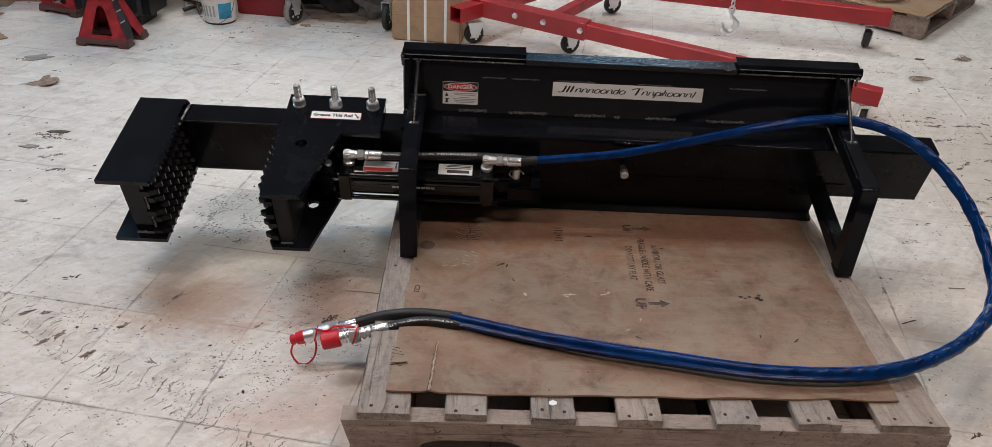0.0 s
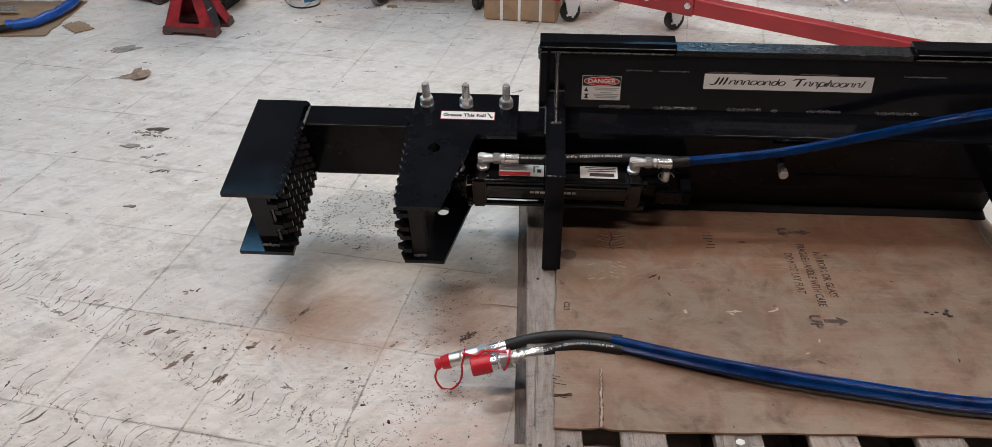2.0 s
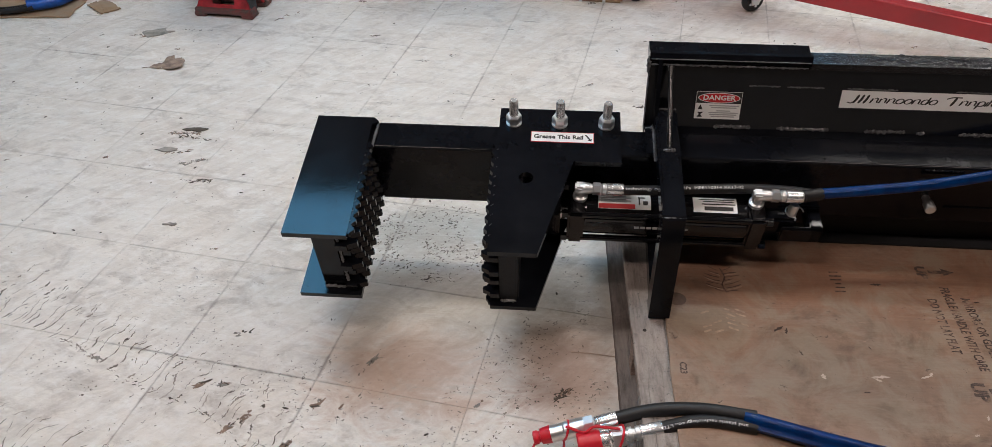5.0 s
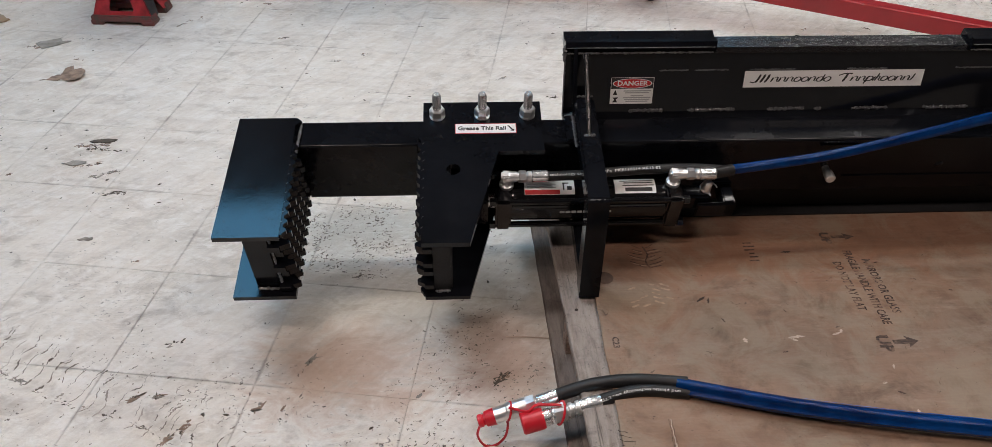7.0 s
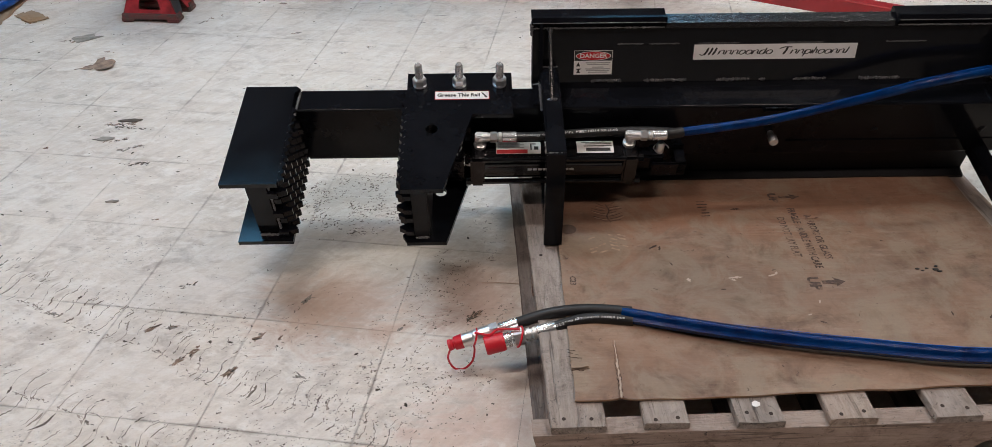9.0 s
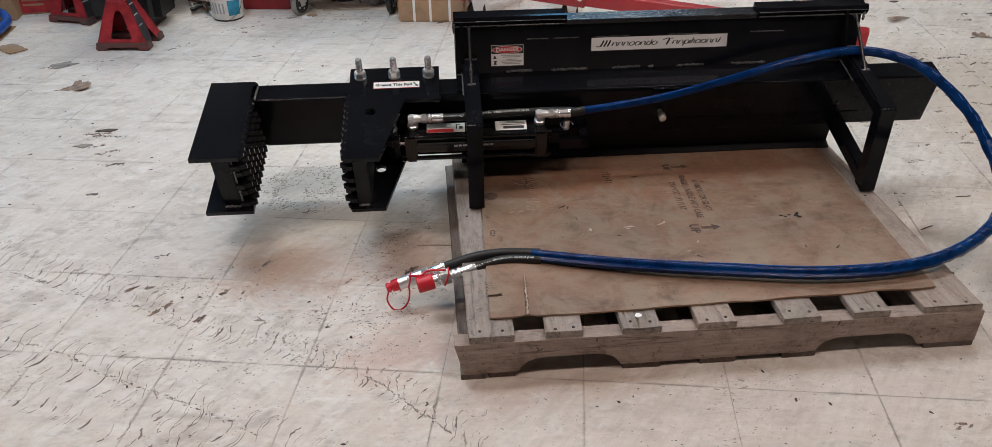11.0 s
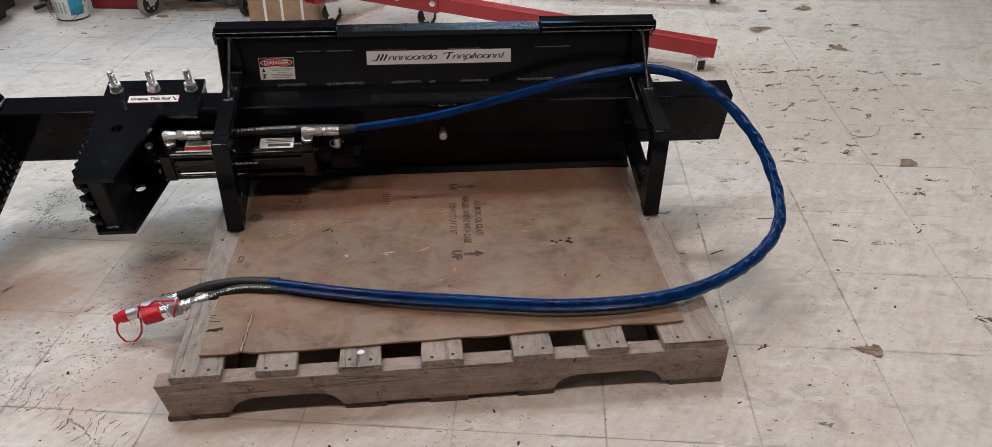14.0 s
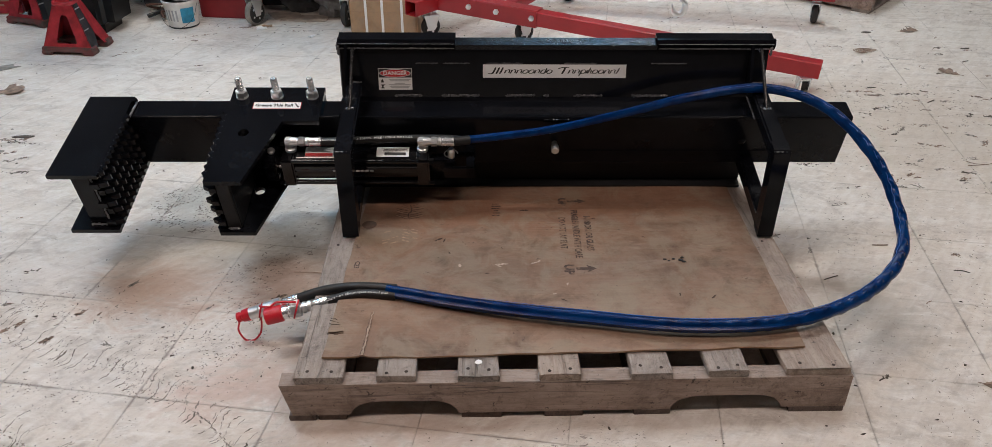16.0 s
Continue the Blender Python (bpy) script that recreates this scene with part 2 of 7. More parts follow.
def card(name, light, dark, stain=0.5):
    """Brown corrugated board, scuffed and stained."""
    m, nt, b = nodes_of(name)
    p = place(nt)
    wide, mid, fine = noise_of(nt, p, 3.2, 6, 0.65, 0.6), noise_of(nt, p, 14, 6, 0.7, 0.4), noise_of(nt, p, 160, 3)
    base = ramp(nt, wide, [(0.3, dark), (0.65, light)])
    blot = noise_of(nt, p, 6.5, 7, 0.72, 1.0)
    base = mix(nt, grey(nt, blot, 0.5, 0.68, 0, stain * 0.8), base, tuple(c * 0.6 for c in dark))
    base = mix(nt, grey(nt, mid, 0.5, 0.75, 0, stain), base, tuple(c * 0.45 for c in dark))
    dust = noise_of(nt, place(nt, (1, 2.6, 1), -6), 7, 6, 0.7, 0.4)
    base = mix(nt, grey(nt, dust, 0.50, 0.70, 0, 0.6), base, (0.38, 0.295, 0.225))
    # damp red-brown patches and the lines of the flutes under the liner
    damp = noise_of(nt, place(nt, (0.8, 1.7, 1), 4), 3.0, 5, 0.6, 0.5)
    base = mix(nt, grey(nt, damp, 0.46, 0.64, 0, 0.5), base, (light[0] * 0.84, light[1] * 0.70, light[2] * 0.60))
    # red-brown stains, with the shade beside the machine painted in; ragged rim
    for cx, cy, rx, ry, k in ((0.42, 0.68, 0.42, 0.17, 0.75), (0.98, 0.72, 0.25, 0.14, 0.6), (0.2, 0.46, 0.12, 0.1, 0.4)):
        g = nt.nodes.new("ShaderNodeMapping")
        nt.links.new(nt.nodes.new("ShaderNodeNewGeometry").outputs["Position"], g.inputs["Vector"])
        g.inputs["Location"].default_value = (-cx / rx, -cy / ry, 0)
        g.inputs["Scale"].default_value = (1 / rx, 1 / ry, 0)
        ln = nt.nodes.new("ShaderNodeVectorMath")
        ln.operation = "LENGTH"
        nt.links.new(g.outputs["Vector"], ln.inputs[0])
        rim = maths(nt, "ADD", ln.outputs["Value"], grey(nt, blot, 0.3, 0.7, -0.6, 0.6))
        base = mix(nt, grey(nt, rim, 0.4, 1.05, k, 0.0), base, (light[0] * 0.78, light[1] * 0.57, light[2] * 0.48))
    streak = noise_of(nt, place(nt, (1, 16, 1), 2), 5, 5, 0.7, 0.2)
    base = mix(nt, grey(nt, streak, 0.52, 0.68, 0, 0.16), base, tuple(min(1, c * 1.3) for c in light))
    base = mix(nt, grey(nt, streak, 0.36, 0.46, 0.14, 0), base, dark)
    flute = noise_of(nt, place(nt, (0.7, 60, 1), 1), 4, 3, 0.6, 0.1)
    base = mix(nt, grey(nt, flute, 0.5, 0.66, 0, 0.10), base, dark)
    olive = noise_of(nt, p, 8.0, 6, 0.66, 0.8)
    base = mix(nt, grey(nt, olive, 0.46, 0.60, 0, 0.6), base, (0.305, 0.245, 0.178))
    base = mix(nt, grey(nt, olive, 0.28, 0.44, 0.34, 0), base, (0.215, 0.135, 0.09))
    base = mix(nt, grey(nt, fine, 0.3, 0.7, 0, 0.12), base, dark)
    nick = noise_of(nt, p, 48, 4, 0.7, 1.2)
    base = mix(nt, grey(nt, nick, 0.66, 0.71, 0, 0.7), base, tuple(c * 0.35 for c in dark))
    scrape = noise_of(nt, place(nt, (1.5, 9, 1), -12), 11, 5, 0.75, 0.8)
    base = mix(nt, grey(nt, scrape, 0.66, 0.72, 0, 0.5), base, tuple(min(1, c * 1.5) for c in light))
    # raw tan fibres along the cut edges
    nz = nt.nodes.new("ShaderNodeSeparateXYZ")
    nt.links.new(nt.nodes.new("ShaderNodeNewGeometry").outputs["True Normal"], nz.inputs[0])
    raw = maths(nt, "MULTIPLY", grey(nt, maths(nt, "ABSOLUTE", nz.outputs[2]), 0.3, 0.8, 0.8, 0.0), grey(nt, mid, 0.38, 0.58, 0.25, 1.0))
    base = mix(nt, raw, base, (0.46, 0.29, 0.165))
    nt.links.new(base, b.inputs["Base Color"])
    nt.links.new(grey(nt, mid, 0.3, 0.7, 0.5, 0.75), b.inputs["Roughness"])
    bump(nt, b, maths(nt, "ADD", maths(nt, "ADD", mid, wide), maths(nt, "MULTIPLY", flute, 0.5)), 0.25, 0.004)
    return m


def sleeve_cloth():
    m, nt, b = nodes_of("sleeve_cloth")
    p = place(nt)
    weave, fold = noise_of(nt, p, 420, 2), noise_of(nt, p, 16, 4, 0.6)
    nt.links.new(ramp(nt, fold, [(0.3, (0.0004, 0.013, 0.075)), (0.7, (0.0006, 0.045, 0.190))]), b.inputs["Base Color"])
    nt.links.new(grey(nt, fold, 0.3, 0.7, 0.17, 0.27), b.inputs["Roughness"])
    b.inputs["Specular IOR Level"].default_value = 0.26
    bump(nt, b, maths(nt, "ADD", weave, fold), 0.25, 0.002)
    return m


BLACK = black_paint()
LUMPY = black_paint("lumpy_black_paint", 0.6)
WAVY = black_paint("wavy_black_paint", 0.035)
SATIN = plain("satin_black_paint", (0.0085, 0.0087, 0.010), 0.5, vary=0.3, spec=0.25)
TILE, TILE_FAR = floor_tile(True), floor_tile(False)
GROUT = plain("tile_joint", (0.40, 0.35, 0.30), 0.9, vary=0.5, scale=1.7)
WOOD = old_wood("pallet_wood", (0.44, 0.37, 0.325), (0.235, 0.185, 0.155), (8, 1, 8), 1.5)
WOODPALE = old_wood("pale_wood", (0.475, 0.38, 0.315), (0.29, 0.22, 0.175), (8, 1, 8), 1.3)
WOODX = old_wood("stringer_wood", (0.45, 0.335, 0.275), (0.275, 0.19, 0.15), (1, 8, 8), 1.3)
# a darker red-brown, for the bottom boards
WOODLOW = old_wood("dark_brown_wood", (0.15, 0.09, 0.066), (0.08, 0.045, 0.034), (8, 1, 8), 1.6)
CARD = card("cardboard", (0.335, 0.222, 0.154), (0.17, 0.10, 0.066), 0.85)
CARD2 = card("carton_board", (0.37, 0.24, 0.14), (0.28, 0.175, 0.10), 0.35)
SLEEVE = sleeve_cloth()
SPARE_BLUE = plain("bright_blue_sleeve", (0.004, 0.075, 0.36), 0.35, vary=0.35, scale=30)
# Seam lighter than the sleeve, with the ruffles' edge highlight put into its colour.
SEAM = plain("seam_thread", (0.012, 0.11, 0.42), 0.3, vary=0.4, scale=60)
# Dark only to keep the black steel's reflections of that unseen wall dim.
SOUTHDARK = plain("unseen_dark_wall", (0.026, 0.028, 0.033), 0.75, vary=0.15, scale=2)
RUBBER = plain("hose_rubber", (0.010, 0.010, 0.011), 0.5, relief=0.3)
STEEL = plain("zinc_steel", (0.80, 0.805, 0.81), 0.36, 0.85, 0.05, 12, relief=0, grain=0)
GLOSSBLACK = plain("gloss_black_enamel", (0.005, 0.005, 0.006), 0.09, vary=0.2, relief=0.03, spec=0.5, grain=0.3)
CHROME = plain("bright_steel", (0.88, 0.89, 0.90), 0.25, 0.82, 0.05, 12, relief=0, grain=0.25)
REDCAP = plain("red_plastic", (0.66, 0.018, 0.035), 0.38, vary=0.12)
REDPAINT = plain("red_paint", (0.36, 0.011, 0.017), 0.35, vary=0.2, scale=6, coat=0.3)
REDOLD = plain("worn_red_paint", (0.36, 0.022, 0.03), 0.5, vary=0.4, scale=22)
REDDARK = plain("dark_red_paint", (0.22, 0.012, 0.015), 0.45, vary=0.25, scale=6)
DIRTYRED = worn_paint("dirty_red_paint", (0.20, 0.05, 0.048), (0.10, 0.075, 0.065))
RUST = plain("rusty_steel", (0.13, 0.065, 0.045), 0.75, 0.2, 0.4, 30)
WHITE = plain("white_vinyl", (0.86, 0.86, 0.85), 0.35, vary=0.05, relief=0.0)
INK = plain("black_ink", (0.02, 0.018, 0.018), 0.55, vary=0.3)


def worn_ink(name, ink, under):
    """Stencil ink rubbed off in patches down to the board."""
    m, nt, b = nodes_of(name)
    p = place(nt)
    patch, fine = noise_of(nt, p, 26, 5, 0.7, 0.6), noise_of(nt, place(nt, (1, 9, 1), 1), 60, 3, 0.7)
    gone = maths(nt, "ADD", grey(nt, patch, 0.48, 0.62, 0.0, 0.8), grey(nt, fine, 0.45, 0.65, 0.0, 0.5))
    nt.links.new(mix(nt, gone, ink, under), b.inputs["Base Color"])
    b.inputs["Roughness"].default_value = 0.7
    return m


FADED = worn_ink("faded_ink", (0.055, 0.036, 0.030), (0.26, 0.165, 0.112))
REDINK = plain("red_ink", (0.55, 0.015, 0.02), 0.4, vary=0.08, relief=0.0)
BLUEINK = plain("blue_ink", (0.03, 0.30, 0.50), 0.4, vary=0.4, relief=0.0)
# Paler than the black paint: the welds' glint is put into the base colour.
WELD = plain("glint_grey_weld", (0.10, 0.10, 0.106), 0.2, vary=0.4, scale=60, relief=0.4, spec=1.0)
RODPAINT = plain("glossy_rod_paint", (0.012, 0.012, 0.013), 0.2, vary=0.3, scale=60, spec=0.5)
GREY = plain("grey_ink", (0.42, 0.42, 0.42), 0.5, vary=0.1, relief=0.0)
BLACKPLASTIC = plain("black_plastic", (0.0075, 0.0075, 0.0082), 0.45, vary=0.3)
TYRE = plain("caster_rubber", (0.03, 0.03, 0.03), 0.6, vary=0.3)
PAILWHITE = plain("white_plastic", (0.78, 0.77, 0.74), 0.42, vary=0.10, scale=30)
FILM = plain("plastic_bag", (0.55, 0.58, 0.60), 0.25, vary=0.2, spec=0.7)
PAPER = plain("dirty_paper", (0.45, 0.40, 0.35), 0.8, vary=0.3)
LEAF = plain("dead_leaf", (0.27, 0.195, 0.15), 0.8, vary=0.5, scale=40)
CHIP = plain("dirt_chip", (0.09, 0.075, 0.06), 0.85, vary=0.6, scale=30)
BELT = plain("tan_webbing", (0.52, 0.42, 0.22), 0.7, vary=0.3)
WALLPAINT = plain("wall_paint", (0.20, 0.19, 0.18), 0.7, vary=0.1, scale=2)
GREYTREAD = plain("grey_rubber", (0.24, 0.225, 0.205), 0.65, vary=0.4)
CREAM = plain("cream_rubber", (0.55, 0.51, 0.44), 0.6, vary=0.25)
DARKCLOTH = plain("dark_plastic_film", (0.035, 0.036, 0.04), 0.4, vary=0.5, scale=30)
TARP = plain("blue_tarpaulin", (0.12, 0.22, 0.33), 0.4, vary=0.4, scale=25)
GREYFILM = plain("grey_plastic_film", (0.20, 0.195, 0.195), 0.4, vary=0.5, scale=25)
CEILPAINT = plain("ceiling_paint", (0.22, 0.22, 0.22), 0.8, vary=0.08, scale=2)


def glow(name, colour, power):
    m, nt, b = nodes_of(name)
    b.inputs["Base Color"].default_value = (0.8, 0.8, 0.8, 1)
    b.inputs["Emission Color"].default_value = (*colour, 1)
    b.inputs["Emission Strength"].default_value = power
    return m


# ---- mesh helpers ----
def part(name, bm, material, parent=None, label="", smooth=True):
    """Links a bmesh, given in world metres, as one mesh object under a thing or a part."""
    me = bpy.data.meshes.new(name)
    at = Vector((0, 0, 0))
    up = parent
    while up is not None:
        at -= up.location
        up = up.parent
    if parent is None:
        lo = [min(v.co[i] for v in bm.verts) for i in range(3)]
        hi = [max(v.co[i] for v in bm.verts) for i in range(3)]
        at = -Vector(((lo[0] + hi[0]) / 2, (lo[1] + hi[1]) / 2, lo[2]))
    bmesh.ops.translate(bm, verts=bm.verts, vec=at)
    bmesh.ops.recalc_face_normals(bm, faces=bm.faces)
    if smooth:
        for f in bm.faces:
            f.smooth = True
        for e in bm.edges:
            if len(e.link_faces) == 2:
                bend = e.calc_face_angle(0)
                small, large = sorted(f.calc_area() for f in e.link_faces)
                if bend > 0.6 or (bend > 0.15 and large > 6 * small):
                    e.smooth = False
    bm.to_mesh(me)
    bm.free()
    me.materials.append(material)
    ob = new(name, me)
    if parent is not None:
        ob.parent = parent
    else:
        ob.location = -at
    if label:
        tagged(ob, label)
    return ob


def thing(name, at, label, category, group="", kind=""):
    ob = new(name)
    ob.location = at
    ob.empty_display_size = 0.1
    return tagged(ob, label, category, group, kind)


def bevelled(bm, width, seg=2):
    if width:
        bmesh.ops.bevel(bm, geom=[e for e in bm.edges if e.calc_face_angle(0) > 0.5], offset=width, segments=seg, affect="EDGES", clamp_overlap=True)
    return bm


def box(x0, x1, y0, y1, z0, z1, bevel=0.002, seg=2):
    bm = bmesh.new()
    bmesh.ops.create_cube(bm, size=1)
    for v in bm.verts:
        v.co = Vector((x0 + (v.co.x + 0.5) * (x1 - x0), y0 + (v.co.y + 0.5) * (y1 - y0), z0 + (v.co.z + 0.5) * (z1 - z0)))
    return bevelled(bm, bevel, seg)


def prism(poly, a, b, axis="z", bevel=0.0015, holes=()):
    """A plate of that outline from a to b along an axis. holes: (centre, radius)."""
    bm = bmesh.new()
    put = {"z": lambda p, h: (p[0], p[1], h), "x": lambda p, h: (h, p[0], p[1]), "y": lambda p, h: (p[0], h, p[1])}[axis]
    low, high = [bm.verts.new(put(p, a)) for p in poly], [bm.verts.new(put(p, b)) for p in poly]
    n = len(poly)
    for i in range(n):
        bm.faces.new((low[i], low[(i + 1) % n], high[(i + 1) % n], high[i]))
    if not holes:
        bm.faces.new(low[::-1])
        bm.faces.new(high)
        return bevelled(bm, bevel, 1)
    for ring, h in ((low, a), (high, b)):
        edges = [bm.edges.get((ring[i], ring[(i + 1) % n])) for i in range(n)]
        for c, r in holes:
            circle = [bm.verts.new(put((c[0] + r * math.cos(k * math.pi / 10), c[1] + r * math.sin(k * math.pi / 10)), h)) for k in range(20)]
            edges += [bm.edges.new((circle[k], circle[(k + 1) % 20])) for k in range(20)]
            if h == a:
                first = circle
            else:
                for k in range(20):
                    bm.faces.new((first[k], first[(k + 1) % 20], circle[(k + 1) % 20], circle[k]))
        bmesh.ops.triangle_fill(bm, edges=edges, use_beauty=True)
    return bm


def sweep(points, radius, seg=16, caps=True, wave=None, squash=1.0):
    """A round bar along points. wave(s, angle): the radius's factor at s metres along."""
    bm = bmesh.new()
    pts = [Vector(p) for p in points]
    rings, s = [], 0.0
    side = None
    for i, p in enumerate(pts):
        ahead = (pts[min(i + 1, len(pts) - 1)] - pts[max(i - 1, 0)]).normalized()
        if side is None:
            side = ahead.cross(Vector((0, 0, 1)))
            if side.length < 0.01:
                side = Vector((1, 0, 0))
        side = (side - ahead * side.dot(ahead)).normalized()
        up = side.cross(ahead)
        if i:
            s += (p - pts[i - 1]).length
        r = radius[i] if isinstance(radius, (list, tuple)) else radius
        ring = []
        for k in range(seg):
            a = 2 * math.pi * k / seg
            f = r * (wave(s, a) if wave else 1.0)
            ring.append(bm.verts.new(p + side * math.cos(a) * f * squash + up * math.sin(a) * f))
        rings.append(ring)
    for a, b in zip(rings, rings[1:]):
        for k in range(seg):
            bm.faces.new((a[k], a[(k + 1) % seg], b[(k + 1) % seg], b[k]))
    if caps:
        bm.faces.new(rings[0][::-1])
        bm.faces.new(rings[-1])
    return bm


def rod(p, q, r, seg=16, bevel=0.0):
    p, q = Vector(p), Vector(q)
    if not bevel:
        return sweep([p, q], r, seg)
    d = (q - p).normalized() * bevel
    return sweep([p, p + d, q - d, q], [r - bevel, r, r, r - bevel], seg)


def turned(p, q, profile, seg=20):
    """A turned piece from p to q; profile: (share of the way, radius)."""
    p, q = Vector(p), Vector(q)
    return sweep([p.lerp(q, t) for t, _ in profile], [r for _, r in profile], seg)


def curve(points, n=12):
    """A smooth line through the points."""
    p = [Vector(a) for a in points]
    p = [2 * p[0] - p[1], *p, 2 * p[-1] - p[-2]]
    out = []
    for i in range(1, len(p) - 2):
        a, b, c, d = p[i - 1 : i + 3]
        for k in range(n):
            t = k / n
            out.append(0.5 * (2 * b + (c - a) * t + (2 * a - 5 * b + 4 * c - d) * t * t + (3 * b - a - 3 * c + d) * t**3))
    return out + [p[-2]]


def joined(*bms):
    out = bmesh.new()
    for b in bms:
        me = bpy.data.meshes.new("join")
        b.to_mesh(me)
        b.free()
        out.from_mesh(me)
        bpy.data.meshes.remove(me)
    return out


def moved(bm, m):
    bmesh.ops.transform(bm, matrix=m, verts=bm.verts)
    return bm


def writing(text, size, m, width=None, depth=0.0002, shear=0.0, bold=0.0):
    """Letters lying in the plane of m, centred; width: metres to fit them into."""
    data = bpy.data.curves.new("writing", "FONT")
    data.body, data.size, data.align_x, data.align_y, data.extrude, data.shear = text, size, "CENTER", "CENTER", depth, shear
    data.resolution_u = 2
    data.offset = bold
    ob = bpy.data.objects.new("writing", data)
    me = bpy.data.meshes.new_from_object(ob)
    bm = bmesh.new()
    bm.from_mesh(me)
    bpy.data.objects.remove(ob)
    bpy.data.curves.remove(data)
    bpy.data.meshes.remove(me)
    if width:
        xs = [v.co.x for v in bm.verts]
        k = width / (max(xs) - min(xs))
        bmesh.ops.scale(bm, vec=(k, 1, 1), verts=bm.verts)
    return moved(bm, m)


def bars(rows, depth, m):
    """Plain bars (x0, x1, y0, y1) in the plane of m."""
    return moved(joined(*[box(x0, x1, y0, y1, 0, depth, 0) for x0, x1, y0, y1 in rows]), m)


def bead(p, q, r, seed=0):
    """An uneven ridge of small ripples, for weld beads and for glints along edges."""
    p, q = Vector(p), Vector(q)
    n = max(4, int((q - p).length / 0.0026))
    rng = random.Random(seed)
    return sweep([p.lerp(q, i / n) + Vector((0, rng.uniform(-0.25, 0.25) * r, rng.uniform(-0.25, 0.25) * r)) for i in range(n + 1)], [r * rng.uniform(0.45, 1.05) * (0.5 if i in (0, n) else 1) for i in range(n + 1)], 7)

# ---- the room ----
X0, X1, Y0, Y1 = -5.0, 6.0, -4.0, 5.5
floor = tagged(part("floor", box(X0, X1, Y0, Y1, -0.2, -0.003, 0), GROUT, None, smooth=False), "worn off-white tile floor with grime, scuffs and rusty stains", "floor", kind="structure")
# All walls stand out of view; the south one is dark for dim reflections.
for name, b in (("wall_north", box(X0 - 0.2, X1 + 0.2, Y1, Y1 + 0.2, -0.2, CEILING, 0)), ("wall_south", box(X0 - 0.2, X1 + 0.2, Y0 - 0.2, Y0, -0.2, CEILING, 0)), ("wall_west", box(X0 - 0.2, X0, Y0, Y1, -0.2, CEILING, 0)), ("wall_east", box(X1, X1 + 0.2, Y0, Y1, -0.2, CEILING, 0))):
    tagged(part(name, b, SOUTHDARK if name == "wall_south" else WALLPAINT, None, smooth=False), "plain workshop wall, out of view", "wall", kind="structure")
tagged(part("ceiling", box(X0 - 0.2, X1 + 0.2, Y0 - 0.2, Y1 + 0.2, CEILING, CEILING + 0.1, 0), CEILPAINT, None, smooth=False), "pale painted workshop ceiling", "ceiling", kind="structure")
for x, y, colour, power in FIXTURES:
    fx = thing("ceiling_light", (x, y, CEILING - 0.07), "white strip light with a lit diffuser on the ceiling", "ceiling light", "strip lights on the ceiling")
    part("housing", box(x - 0.63, x + 0.63, y - 0.17, y + 0.17, CEILING - 0.05, CEILING, 0.01), PAILWHITE, fx)
    part("diffuser", box(x - 0.6, x + 0.6, y - 0.15, y + 0.15, CEILING - 0.065, CEILING - 0.05, 0.005), glow("lit_diffuser", colour, 6.0), fx)

# Unseen blue panels, added for the blue reflections on the black steel.
glow_panel = thing("skylight", (-1.58, 1.59, CEILING - 0.03), "unseen blue glowing panel added in the ceiling", "skylight")
glow_panel2 = thing("skylight", (1.2, 3.3, CEILING - 0.03), "unseen blue glowing panel added in the ceiling", "skylight", "skylights in the ceiling")
tagged(glow_panel, group="skylights in the ceiling")
part("glow_panel_frame", box(0.66, 1.74, 2.96, 3.64, CEILING - 0.03, CEILING, 0.004), PAILWHITE, glow_panel2)
part("glow_panel_face", box(0.7, 1.7, 3.0, 3.6, CEILING - 0.036, CEILING - 0.03, 0.001), glow("blue_glow", (0.17, 0.58, 1.0), 7.0), glow_panel2)
part("glow_panel_frame", box(-2.3, -0.86, 1.2, 1.98, CEILING - 0.03, CEILING, 0.004), PAILWHITE, glow_panel)
part("glow_panel_face", box(-2.26, -0.9, 1.24, 1.94, CEILING - 0.036, CEILING - 0.03, 0.001), glow("blue_glow", (0.17, 0.58, 1.0), 8.0), glow_panel)

NAIL = plain("rusty_nail", (0.045, 0.03, 0.024), 0.7, vary=0.3)
# ---- wooden pallet ----
pallet = thing("pallet", (0.61, 0.5, 0), "weathered grey-brown wooden pallet with notched stringers on the floor", "pallet")


def rough_board(x0, x1, y0, y1, z0, z1, seed):
    """A sawn board along y with chipped, uneven edges and ends."""
    bm = bmesh.new()
    rings, n = [], 30
    for j in range(n + 1):
        y = y0 + (y1 - y0) * j / n
        ring = []
        for k, (px, pz) in enumerate(((x0 + 0.002, z0), (x1 - 0.002, z0), (x1, z0 + 0.002), (x1, z1 - 0.002), (x1 - 0.002, z1), ((x0 + x1) / 2, z1), (x0 + 0.002, z1), (x0, z1 - 0.002), (x0, z0 + 0.002))):
            r = noise.noise((seed * 7.3 + k * 0.35, y * 16, 1.7))
            q = noise.noise((seed * 3.1 + k * 1.3, y * 45, 5.1))
            dx = (0.0016 * r + 0.0011 * q) if k != 5 else 0
            dz = -0.0016 * max(0, q + 0.1 * r) if k in (3, 4, 6, 7) else 0
            dy = 0.0035 * noise.noise((seed, k * 0.9, j)) if j in (0, n) else 0
            ring.append(bm.verts.new((px + dx, y + dy, pz + dz)))
        rings.append(ring)
    for p, q in zip(rings, rings[1:]):
        for k in range(9):
            bm.faces.new((p[k], p[(k + 1) % 9], q[(k + 1) % 9], q[k]))
    bm.faces.new(rings[0][::-1])
    bm.faces.new(rings[-1])
    return bm


